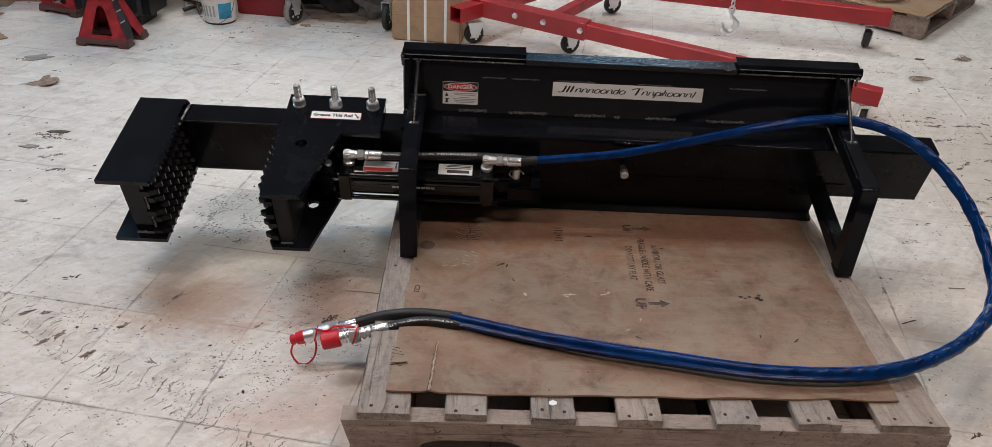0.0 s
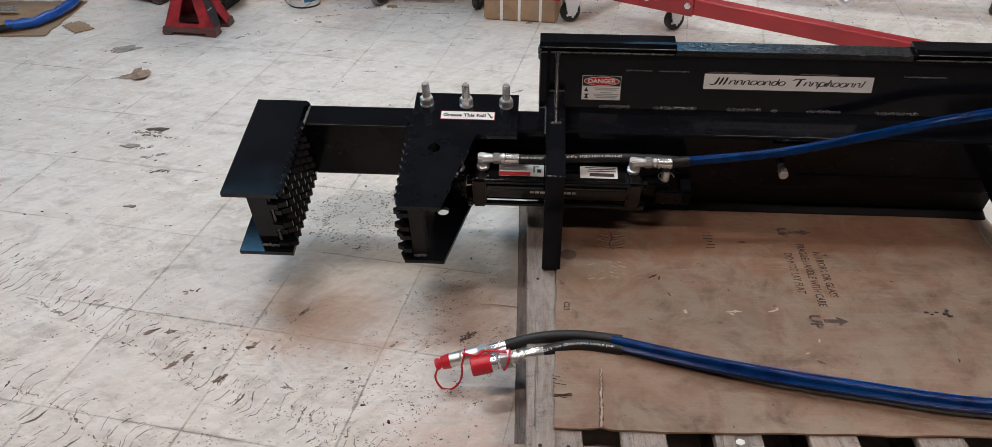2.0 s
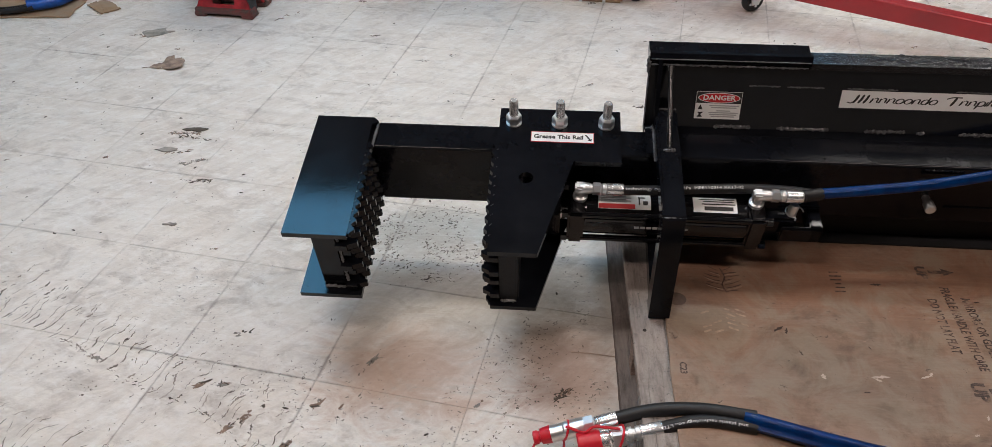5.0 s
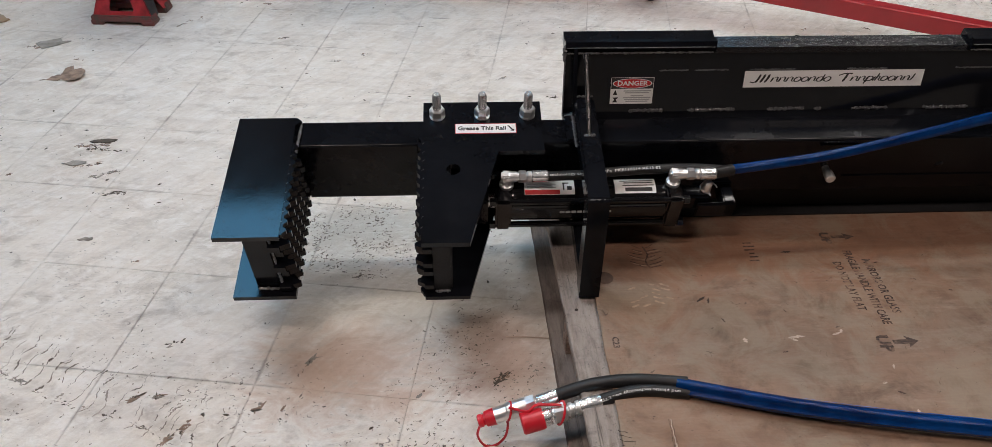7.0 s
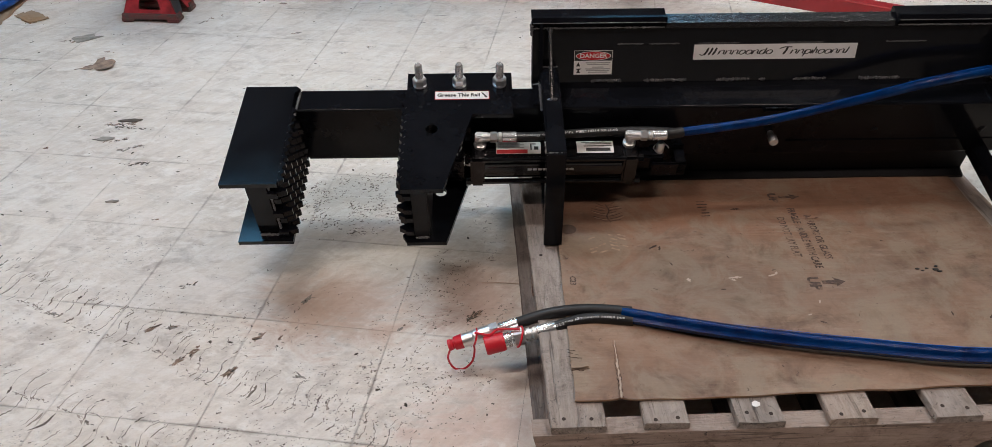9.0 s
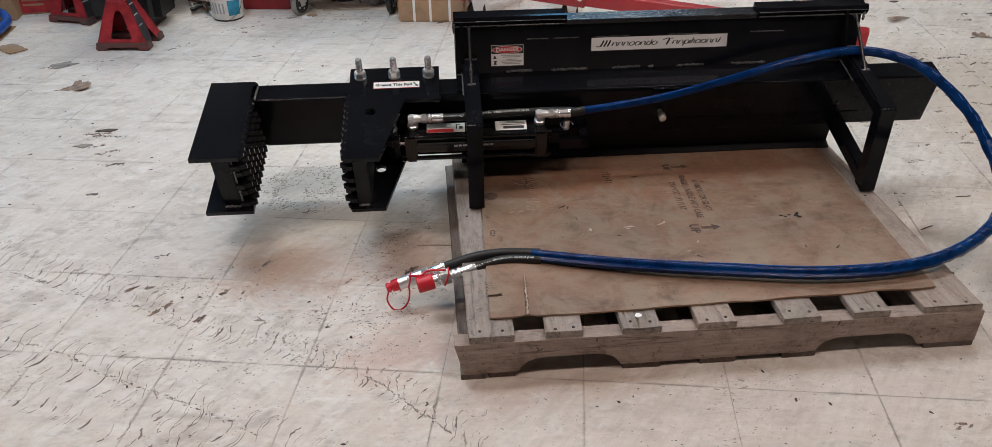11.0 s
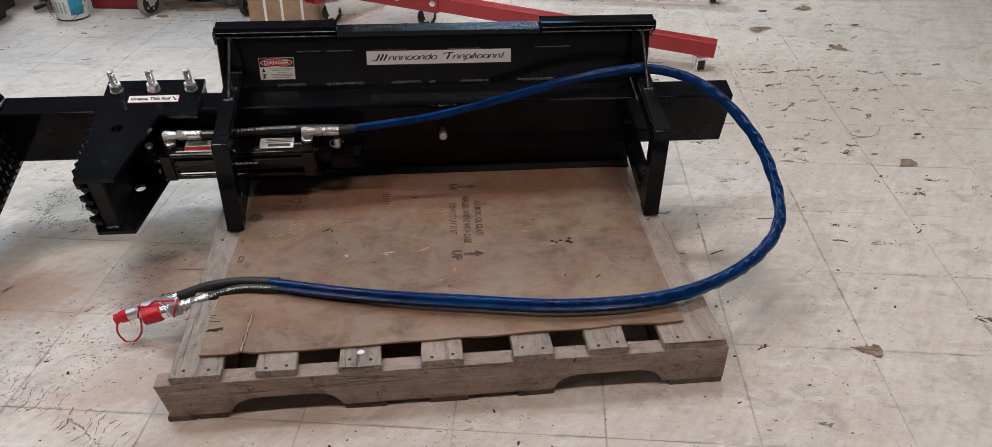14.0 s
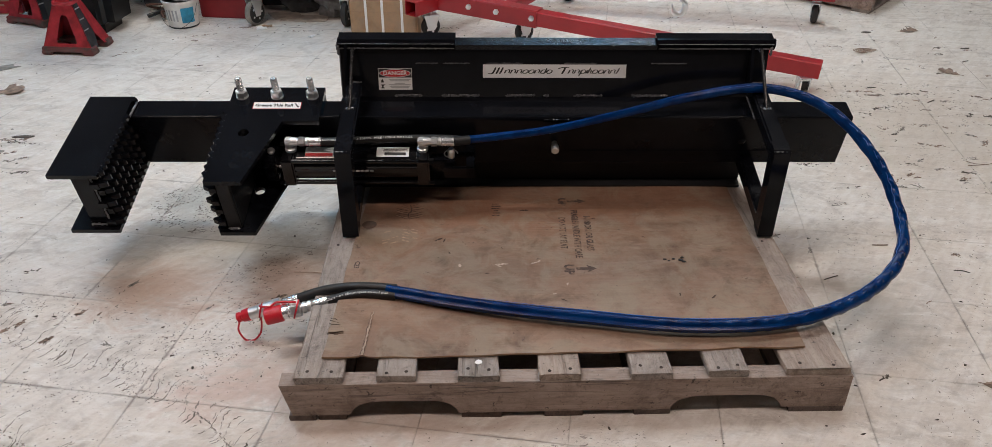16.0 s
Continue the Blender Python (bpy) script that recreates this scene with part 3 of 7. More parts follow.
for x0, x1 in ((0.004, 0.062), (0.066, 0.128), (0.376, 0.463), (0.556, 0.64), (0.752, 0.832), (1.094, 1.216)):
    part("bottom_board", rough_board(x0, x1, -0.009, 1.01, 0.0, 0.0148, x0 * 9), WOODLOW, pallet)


def stringer(y0, y1, end):
    pts = [(end + (0.02 if end < 0 else 0.0), 0.015)]
    for a, b in ((0.136, 0.37), (0.83, 1.076)):
        pts += [(a, 0.015), (a + 0.006, 0.028), (a + 0.02, 0.042), (a + 0.042, 0.05), (a + 0.06, 0.052), (b - 0.06, 0.052), (b - 0.042, 0.05), (b - 0.02, 0.042), (b - 0.006, 0.028), (b, 0.015)]
    pts += [(1.218, 0.015), (1.218, 0.101), (end, 0.101)]
    return prism(pts, y0, y1, "y", 0.0015)


for y0, y1 in ((-0.009, 0.031), (0.485, 0.525), (0.972, 1.012)):
    part("stringer", stringer(y0, y1, -0.008 if y0 < 0 else 0.03), WOODX, pallet)
for i, (x0, x1, y0, z) in enumerate(((0.025, 0.127, -0.006, 0), (0.198, 0.281, -0.004, 0.001), (0.369, 0.457, -0.008, 0), (0.542, 0.631, -0.007, 0), (0.738, 0.826, -0.01, 0), (0.904, 0.991, -0.006, 0.001), (1.071, 1.212, -0.004, 0))):
    board = part("deck_board", rough_board(x0, x1, y0, 1.014, 0.1012 + z, 0.1185 + z, i + 1), WOODPALE if i in (3, 6) else WOOD, pallet)
    for nx in (0.25, 0.75):
        for ny in (0.010, 0.505, 0.99):
            part("nail", turned((x0 + nx * (x1 - x0), ny + 0.006 * math.sin(i * 3 + nx * 9), 0.117 + z), (x0 + nx * (x1 - x0), ny + 0.006 * math.sin(i * 3 + nx * 9), 0.1192 + z), [(0, 0.0042), (1, 0.0038)], 8), NAIL, board)

part("paint_chip", prism([(0.405, 0.032), (0.412, 0.027), (0.421, 0.031), (0.422, 0.038), (0.414, 0.043), (0.407, 0.039)], 0.1184, 0.1198, "z", 0.0003), WHITE, pallet, "dab of white paint")

# ---- cardboard sheet on the pallet ----
CARDZ = 0.1195


def card_swell(x, y):
    crease = 0.005 * math.exp(-(((x - 0.17) / 0.012) ** 2)) * min(1.0, max(0.0, (0.22 - y) / 0.03))
    return 0.0012 + 0.0035 * max(0, noise.noise((x * 3.2, y * 3.2, 0))) + 0.0006 * max(0, noise.noise((x * 12, y * 12, 4))) + crease


def sheet():
    bm = bmesh.new()
    nx, ny = 110, 90
    grid = []
    for j in range(ny + 1):
        row = []
        for i in range(nx + 1):
            u, v = i / nx, j / ny
            left = 0.076 + 0.034 * v + 0.004 * noise.noise((0, v * 9, 3))
            right = 1.134 + 0.03 * v + 0.003 * noise.noise((5, v * 9, 3))
            x = left + (right - left) * u
            front = 0.046 + 0.018 * u + 0.005 * noise.noise((u * 11, 1, 7)) + (0.006 if u < 0.09 else 0)
            y = front + (0.93 - front) * v
            z = card_swell(x, y)
            z += 0.004 * math.exp(-(((y - front) / 0.02) ** 2)) * max(0, noise.noise((x * 7, 0, 2)))
            row.append(bm.verts.new((x, y, CARDZ + 0.004 + z)))
        grid.append(row)
    for j in range(ny):
        for i in range(nx):
            bm.faces.new((grid[j][i], grid[j][i + 1], grid[j + 1][i + 1], grid[j + 1][i]))
    ext = bmesh.ops.extrude_face_region(bm, geom=bm.faces[:])
    for v in ext["geom"]:
        if isinstance(v, bmesh.types.BMVert):
            v.co.z -= 0.0045
    return bm


cardboard = tagged(part("cardboard_sheet", sheet(), CARD, None), "stained brown flattened cardboard carton lying on the pallet", "cardboard")
TOP = CARDZ + 0.0095


def print_on_card(name, bm, material=FADED):
    """Marks follow the swell of the sheet."""
    for v in bm.verts:
        v.co.z = CARDZ + 0.0047 + card_swell(v.co.x, v.co.y) + max(0.0, v.co.z - TOP)
    return part(name, bm, material, cardboard)


def across(x, y, z=TOP):
    return pose(x, y, z, 0, 0, -93)


print_on_card("stencilled_up", writing("UP", 0.029, across(0.660, 0.713), 0.042, bold=0.0014))
print_on_card("stencilled_up", writing("UP", 0.034, across(0.645, 0.372), 0.046, bold=0.0016))
for x, y, n, h in ((0.676, 0.716, 0.055, 0.0125), (0.664, 0.374, 0.052, 0.016)):
    print_on_card("stencilled_arrow", prism([(x, y - h * 0.38), (x + n * 0.58, y - h * 0.38), (x + n * 0.53, y - h), (x + n, y), (x + n * 0.53, y + h), (x + n * 0.58, y + h * 0.38), (x, y + h * 0.38)], TOP, TOP + 0.0003, "z", 0))
print_on_card("stencilled_line", writing("MIRRORS OR GLASS", 0.026, across(0.716, 0.545), 0.175, bold=0.0005))
print_on_card("stencilled_line", writing("FRAGILE HANDLE WITH CARE", 0.026, across(0.683, 0.545), 0.24, bold=0.0005))
print_on_card("stencilled_line", writing("DO NOT LAY FLAT", 0.026, across(0.647, 0.548), 0.158, bold=0.0005))
print_on_card("stencilled_mark", writing("C23", 0.018, across(0.112, 0.402), 0.03, bold=0.0005))
WORNINK = worn_ink("worn_ink", (0.05, 0.028, 0.022), (0.22, 0.125, 0.085))
rng = random.Random(9)
for k in range(6):
    y = 0.70 - 0.0125 * k
    print_on_card("stencilled_block", bars([(0.462 + rng.uniform(-0.004, 0.004), 0.480 + rng.uniform(-0.003, 0.006), y, y + 0.004)], 0.0003, Matrix.Translation((0, 0, TOP))), WORNINK)


def fleck(x, y, size, seed, z=TOP, tall=0.002):
    rng = random.Random(seed)
    n = 7
    pts = [(x + size * (0.5 + 0.5 * rng.random()) * math.cos(2 * math.pi * k / n), y + size * 0.6 * (0.4 + 0.6 * rng.random()) * math.sin(2 * math.pi * k / n)) for k in range(n)]
    return prism(pts, z, z + tall, "z", 0)


print_on_card("dark_scab", joined(*[fleck(0.923 + dx, 0.408 + dy, s, i) for i, (dx, dy, s) in enumerate(((-0.028, 0.003, 0.006), (-0.018, -0.004, 0.005), (-0.006, 0.004, 0.005), (0.012, 0.0, 0.011), (0.02, -0.008, 0.008), (0.018, 0.01, 0.006)))]), INK)
TORN = plain("torn_paper", (0.52, 0.41, 0.33), 0.8, vary=0.3)
TEAR = plain("dark_tear", (0.06, 0.038, 0.028), 0.9, vary=0.4, scale=60)


def torn_scrap(x, y, long, wide, turn, seed):
    """A jagged strip where the liner is torn away."""
    rng = random.Random(seed)
    n = 9
    up = [(long * (k / n - 0.5), wide * (0.15 + rng.random()) * (1 - abs(2 * k / n - 1) ** 2 * 0.9)) for k in range(n + 1)]
    low = [(long * (k / n - 0.5), -wide * (0.1 + 0.8 * rng.random()) * (1 - abs(2 * k / n - 1) ** 2 * 0.9)) for k in range(n, -1, -1)]
    return moved(prism(up + low, 0.0, 0.0003, "z", 0), Matrix.Translation((x, y, TOP)) @ pose(0, 0, 0, 0, 0, turn))


for i, (x, y, long, wide, turn) in enumerate(((0.372, 0.396, 0.013, 0.006, 100), (0.477, 0.399, 0.036, 0.005, 4), (0.470, 0.392, 0.014, 0.004, -30), (0.563, 0.404, 0.026, 0.004, 18), (0.573, 0.411, 0.012, 0.004, 60), (0.63, 0.2, 0.008, 0.004, 80), (0.635, 0.31, 0.012, 0.003, 70), (0.60, 0.27, 0.010, 0.003, 20))):
    print_on_card("torn_spot", torn_scrap(x, y, long, wide, turn, i + 20), TORN)
for i, (x, y, size) in enumerate(((0.55, 0.665, 0.010), (0.315, 0.52, 0.011), (0.33, 0.515, 0.008), (0.344, 0.455, 0.006), (0.62, 0.245, 0.007), (0.44, 0.36, 0.005), (0.98, 0.25, 0.009), (0.90, 0.26, 0.006), (0.48, 0.475, 0.004), (0.86, 0.52, 0.004), (0.74, 0.62, 0.005))):
    print_on_card("dark_nick", torn_scrap(x, y, size * 2.4, size * 0.45, 37 * i, i + 60), TEAR)
print_on_card("brown_knot", turned((0.124, 0.6, TOP - 0.001), (0.124, 0.6, TOP + 0.0006), [(0, 0.02), (0.8, 0.02), (1, 0.012)], 18), plain("damp_stain", (0.13, 0.082, 0.058), 0.7, vary=0.4))
# torn flap and crease at the corner
def ragged(p, q, r, seed, jag=0.003):
    rng = random.Random(seed)
    p, q = Vector(p), Vector(q)
    side = Vector((-(q - p).y, (q - p).x, 0)).normalized()
    n = max(4, int((q - p).length / 0.006))
    return sweep([p.lerp(q, k / n) + side * rng.gauss(0, jag) for k in range(n + 1)], [r * rng.uniform(0.3, 1.3) for _ in range(n + 1)], 5)


for k in range(6):
    y = 0.188 - 0.011 * k
    print_on_card("torn_crease", ragged((0.076, y, TOP), (0.092 + 0.005 * (k % 3), y - 0.005, TOP), 0.0007, k, 0.0012), TEAR)


def torn_flap():
    """A strip of the liner that curls up over its own tear."""
    bm = bmesh.new()
    rows = []
    for j in range(7):
        t = j / 6
        row = []
        for i in range(9):
            u = i / 8
            x = 0.078 + 0.034 * u
            y = 0.131 + 0.004 * u + 0.022 * t * (1 - 0.35 * u) + 0.0012 * math.sin(9 * u)
            row.append(bm.verts.new((x, y, TOP + 0.0006 + 0.0024 * (1 - t) ** 2 * (0.5 + 0.5 * math.sin(3 * u)))))
        rows.append(row)
    for p, q in zip(rows, rows[1:]):
        for i in range(8):
            bm.faces.new((p[i], p[i + 1], q[i + 1], q[i]))
    ext = bmesh.ops.extrude_face_region(bm, geom=bm.faces[:])
    for v in ext["geom"]:
        if isinstance(v, bmesh.types.BMVert):
            v.co.z += 0.0009
    return bm


print_on_card("torn_flap", torn_flap(), CARD)
print_on_card("torn_crease", ragged((0.077, 0.129, TOP), (0.113, 0.132, TOP), 0.0008, 9, 0.0006), TEAR)
for k, (x0, y0, x1, y1, r) in enumerate(((0.162, 0.05, 0.167, 0.10, 0.0026), (0.166, 0.095, 0.169, 0.15, 0.0020), (0.169, 0.145, 0.173, 0.205, 0.0010))):
    print_on_card("torn_crease", ragged((x0, y0, TOP), (x1, y1, TOP), r, 10 + k, 0.0008), TORN)
    print_on_card("torn_crease", ragged((x0 - 0.004, y0, TOP), (x1 - 0.003, y1, TOP), r * 0.3, 15 + k, 0.0009), TEAR)
    print_on_card("torn_crease", ragged((x0 + 0.004, y0, TOP), (x1 + 0.002, y1, TOP), r * 0.25, 25 + k, 0.0009), TEAR)

# tread prints left by a tyre: rows of bent bars either side of a groove, and a muddy branching print
DUSTY = plain("dusty_print", (0.36, 0.255, 0.185), 0.8, vary=0.35, scale=70)
MUDDY = worn_ink("muddy_print", (0.07, 0.042, 0.034), (0.2, 0.12, 0.085))


def flat_stroke(way, width, seed):
    """A thin ragged ribbon along a line on the sheet."""
    rng = random.Random(seed)
    pts = curve(way, 4)
    left, right = [], []
    for k, p in enumerate(pts):
        d = (pts[min(k + 1, len(pts) - 1)] - pts[max(k - 1, 0)]).normalized()
        w = width * rng.uniform(0.5, 1.1) * (0.35 if k in (0, len(pts) - 1) else 1.0)
        left.append((p.x - d.y * w, p.y + d.x * w))
        right.append((p.x + d.y * w, p.y - d.x * w))
    return prism(left + right[::-1], TOP, TOP + 0.0002, "z", 0)


rng = random.Random(44)
for k in range(5):
    for sign_x in (-1, 1):
        for lane in (0.012, 0.034):
            x, y = 0.212 + sign_x * (lane + 0.002), 0.512 + 0.0135 * k + 0.004 * sign_x
            if rng.random() < 0.12:
                continue
            way = [(x - sign_x * 0.009, y + 0.0045, 0), (x, y, 0), (x + sign_x * 0.010, y - 0.0045 + rng.uniform(-0.001, 0.001), 0)]
            print_on_card("tread_print", flat_stroke(way, 0.0030, k * 7 + sign_x), DUSTY)
for k in range(7):
    y = 0.628 + 0.0115 * k
    for sign_x in (-1, 1):
        reach = rng.uniform(0.022, 0.042)
        way = [(0.228 + sign_x * 0.004, y, 0), (0.228 + sign_x * reach * 0.5, y + 0.004, 0), (0.228 + sign_x * reach, y + rng.uniform(0.006, 0.018), 0)]
        print_on_card("tread_print", flat_stroke(way, rng.uniform(0.0009, 0.0017), k * 5 + sign_x), MUDDY)
        if k % 2:
            print_on_card("tread_print", flat_stroke([(q[0] + 0.002, q[1] - 0.005, 0) for q in way], 0.0016, k * 9 + sign_x), DUSTY)
print_on_card("tread_print", flat_stroke([(0.232, 0.622, 0), (0.226, 0.65, 0), (0.235, 0.675, 0), (0.229, 0.705, 0)], 0.0022, 3), MUDDY)

# ---- tree puller ----
TILT = pose(0, 0.749, 0.379, 15.4, 0, -1.2)
puller = thing("tree_puller", (0.6, 0.72, 0.128), "gloss black steel skid-steer tree puller attachment resting on the cardboard-covered pallet", "attachment")


def piece(name, bm, material=BLACK, parent=None, label=""):
    """A part given in the machine's own tilted axes."""
    if name == "weld_glint_bead":
        material = WELD
    return part(name, moved(bm, TILT), material, parent or puller, label, smooth=name not in ("weld_glint_bead", "weld_spatter"))


def tube_x(u0, u1, v0, v1, w0, w1, wall=0.006, r=0.006):
    """A hollow rectangular tube along u, open at both ends."""
    def ring(d, rr):
        out = []
        for cv, cw, a0 in ((v1 - d - rr, w1 - d - rr, 0), (v0 + d + rr, w1 - d - rr, 90), (v0 + d + rr, w0 + d + rr, 180), (v1 - d - rr, w0 + d + rr, 270)):
            out += [(cv + rr * math.cos(radians(a0 + k * 30)), cw + rr * math.sin(radians(a0 + k * 30))) for k in range(4)]
        return out
    outer, inner = ring(0, r), ring(wall, max(0.001, r - wall))
    bm = bmesh.new()
    o0, o1, i0, i1 = ([bm.verts.new((u, *p)) for p in ps] for u, ps in ((u0, outer), (u1, outer), (u0, inner), (u1, inner)))
    n = len(outer)
    for k in range(n):
        m = (k + 1) % n
        bm.faces.new((o0[k], o0[m], o1[m], o1[k]))
        bm.faces.new((i0[k], i1[k], i1[m], i0[m]))
        bm.faces.new((o0[k], i0[k], i0[m], o0[m]))
        bm.faces.new((o1[k], o1[m], i1[m], i1[k]))
    return bm


beam = piece("rail_beam", tube_x(-0.515, 1.452, 0.0, 0.072, -0.168, 0.0, 0.008, 0.0045), label="gloss black rectangular steel rail")
for u in (0.896, 1.165):
    piece("plug_weld", turned((u, 0.001, -0.088), (u, -0.003, -0.088), [(0, 0.011), (0.6, 0.009), (1, 0.004)], 12), parent=beam)
piece("seam_line", box(0.684, 1.244, -0.003, 0.0, -0.124, -0.118, 0.001), parent=beam)
piece("weld_pad", joined(box(0.60, 0.684, -0.006, 0.0, -0.02, -0.012, 0.002), bead((0.603, -0.004, -0.006), (0.682, -0.004, -0.006), 0.003, 5)), parent=beam)
pin = piece("pin_bolt", turned((0.637, 0.0, -0.092), (0.637, -0.04, -0.088), [(0, 0.008), (0.45, 0.008), (0.47, 0.011), (0.95, 0.011), (1, 0.009)], 14), STEEL, label="bright zinc pin")


# toothed jaws
def saw(u_root, u_tip, v0, v1, teeth, lo, hi):
    """A bar whose edge at u_tip is cut into teeth."""
    back = u_root
    step = (v1 - v0) / teeth
    pts = [(back, v0)]
    for k in range(teeth):
        a = v0 + k * step
        root = back + (u_tip - back) * 0.55
        pts += [(root, a), (root, a + step * 0.15), (u_tip, a + step * 0.42), (u_tip, a + step * 0.62), (root, a + step * 0.9)]
    pts += [(back + (u_tip - back) * 0.55, v1), (back, v1)]
    return prism(pts, lo, hi, "z", 0.0012)


jaw = piece("fixed_jaw", joined(box(-0.603, -0.553, -0.238, 0.0, -0.168, 0.0, 0.003), box(-0.62, -0.515, 0.0, 0.06, -0.166, -0.001, 0.003)), label="gloss black fixed toothed jaw")
piece("top_plate", prism([(-0.653, -0.246), (-0.527, -0.246), (-0.527, 0.05), (-0.514, 0.062), (-0.525, 0.072), (-0.646, 0.072)], 0.0, 0.0125, "z", 0.002), WAVY, jaw)
piece("bottom_plate", prism([(-0.65, -0.262), (-0.522, -0.262), (-0.522, 0.06), (-0.645, 0.06)], -0.180, -0.168, "z", 0.002), WAVY, jaw)
for k in range(5):
    w = -0.164 + 0.0335 * k
    piece("toothed_bar", saw(-0.553, -0.511, -0.252 + 0.0135 * (k % 2), -0.012 + 0.0135 * (k % 2), 9, w, w + 0.0155), parent=jaw)
piece("toothed_edge", saw(-0.53, -0.515, -0.24, -0.0, 11, 0.001, 0.0115), parent=jaw)
rng = random.Random(5)
dots = []
for k in range(150):
    u, v = rng.uniform(-0.645, -0.53), rng.uniform(-0.243, 0.05)
    if k < 60:
        v = -0.246 + abs(rng.gauss(0, 0.03))
    r = rng.choice((0.0005, 0.0007, 0.0010, 0.0015))
    dots.append(turned((u, v, 0.0122), (u, v, 0.0125 + r * 0.45), [(0, r), (0.6, r * 0.75), (1, r * 0.25)], 7))
for k in range(40):
    u, v, r = rng.uniform(-0.645, -0.6), rng.uniform(-0.255, 0.0), rng.choice((0.0006, 0.001, 0.0015))
    dots.append(turned((u, v, -0.1683), (u, v, -0.168 + r * 0.45), [(0, r), (0.6, r * 0.75), (1, r * 0.25)], 7))
tagged(piece("weld_spatter", joined(*dots), WAVY, jaw), kind="stuff")
piece("weld_glint_bead", bead((-0.602, -0.236, -0.164), (-0.602, -0.02, -0.164), 0.0035, 31), parent=jaw)
piece("weld_glint_bead", bead((-0.549, -0.24, -0.16), (-0.549, -0.24, -0.004), 0.0035, 32), parent=jaw)
piece("weld_glint_bead", bead((-0.52, -0.03, 0.005), (-0.515, 0.06, 0.005), 0.0038, 1), parent=jaw)
piece("weld_glint_bead", bead((-0.60, -0.243, -0.166), (-0.555, -0.243, -0.166), 0.004, 2), parent=jaw)

outline = [(-0.257, -0.27), (-0.164, -0.27), (-0.100, -0.035), (-0.004, -0.035), (-0.004, 0.111), (-0.257, 0.111)]
slide = piece("sliding_jaw", joined(box(-0.238, -0.2, -0.255, -0.012, -0.1695, 0.0018, 0.003), box(-0.255, -0.006, 0.078, 0.108, -0.1695, 0.0018, 0.003)), SATIN, label="black sliding toothed jaw")
piece("top_plate", prism(outline, 0.002, 0.015, "z", holes=(((-0.194, -0.084), 0.0145),)), parent=slide)
piece("bottom_plate", prism(outline, -0.182, -0.17, "z", holes=(((-0.181, -0.113), 0.0145),)), parent=slide)
for k in range(4):
    w = -0.154 + 0.038 * k
    piece("toothed_bar", saw(-0.238, -0.272, -0.262 + 0.007 * (k % 2), -0.012 + 0.007 * (k % 2), 9, w, w + 0.014), parent=slide)
piece("toothed_edge", saw(-0.254, -0.267, -0.25, 0.02, 11, 0.003, 0.0145), parent=slide)
piece("toothed_edge", saw(-0.254, -0.267, -0.262, 0.0, 10, -0.181, -0.171), parent=slide)
piece("weld_glint_bead", bead((-0.236, -0.258, -0.167), (-0.204, -0.258, -0.167), 0.004, 3), parent=slide)


# Pale beads at the tooth tips paint in their glints; no welds here.
for k in range(10):
    v = -0.235 + 0.0245 * k
    piece("weld_glint_bead", bead((-0.2605, v, 0.0125), (-0.2535, v + 0.006, 0.0152), 0.0013, k + 50), parent=slide)
    if k < 9:
        piece("weld_glint_bead", bead((-0.5285, v, 0.0118), (-0.522, v + 0.006, 0.010), 0.0013, k + 70), parent=jaw)


def stud(u, v):
    s = piece("clamp_stud", turned((u, v, 0.014), (u, v, 0.078), [(0, 0.0085), (0.3, 0.0085), (0.96, 0.0085), (1, 0.007)], 14), CHROME, slide, "bright zinc-plated threaded stud")
    piece("nut", turned((u, v, 0.0175), (u, v, 0.0365), [(0, 0.0155), (0.06, 0.0165), (0.9, 0.0165), (1, 0.0145)], 6), STEEL, s)
    piece("washer", turned((u, v, 0.015), (u, v, 0.0175), [(0, 0.0168), (1, 0.0168)], 20), STEEL, s)
    threads = joined(*[turned((u, v, 0.038 + 0.003 * k), (u, v, 0.0405 + 0.003 * k), [(0, 0.0083), (0.5, 0.0095), (1, 0.0083)], 12) for k in range(12)])
    piece("thread", threads, CHROME, s)


for u in (-0.227, -0.131, -0.034):
    stud(u, 0.07)
FLAT = pose(-0.1245, 0.03, 0.0153)
decal = piece("grease_decal", moved(box(-0.065, 0.065, -0.0145, 0.0145, 0, 0.0004, 0), FLAT), REDINK, slide, "white decal with red border reading Grease This Rail")
piece("decal_face", moved(box(-0.0638, 0.0638, -0.0132, 0.0132, 0.0004, 0.0007, 0), FLAT), WHITE, decal)
piece("decal_text", writing("Grease This Rail", 0.015, FLAT @ pose(-0.008, 0, 0.0009), 0.102, bold=0.0005), INK, decal)
piece("decal_arrow", moved(joined(prism([(0.046, 0.008), (0.05, 0.008), (0.058, -0.004), (0.06, -0.002), (0.06, -0.009), (0.052, -0.007), (0.055, -0.0055)], 0.0007, 0.001, "z", 0)), FLAT), INK, decal)

# attachment plate
LEAN_PLATE = math.atan2(0.05, 0.126)
plate = piece("attachment_plate", prism([(0.072, -0.004), (0.09, 0.0), (0.141, 0.128), (0.151, 0.128), (0.10, -0.004), (0.10, -0.012), (0.072, -0.012)], 0.045, 1.222, "x", 0.0015), label="gloss black quick-attach plate")
piece("lower_plate", prism([(0.030, -0.168), (0.042, -0.168), (0.036, -0.262), (0.0, -0.266), (0.0, -0.258), (0.026, -0.254)], 0.052, 1.195, "x", 0.0015), SATIN, plate)
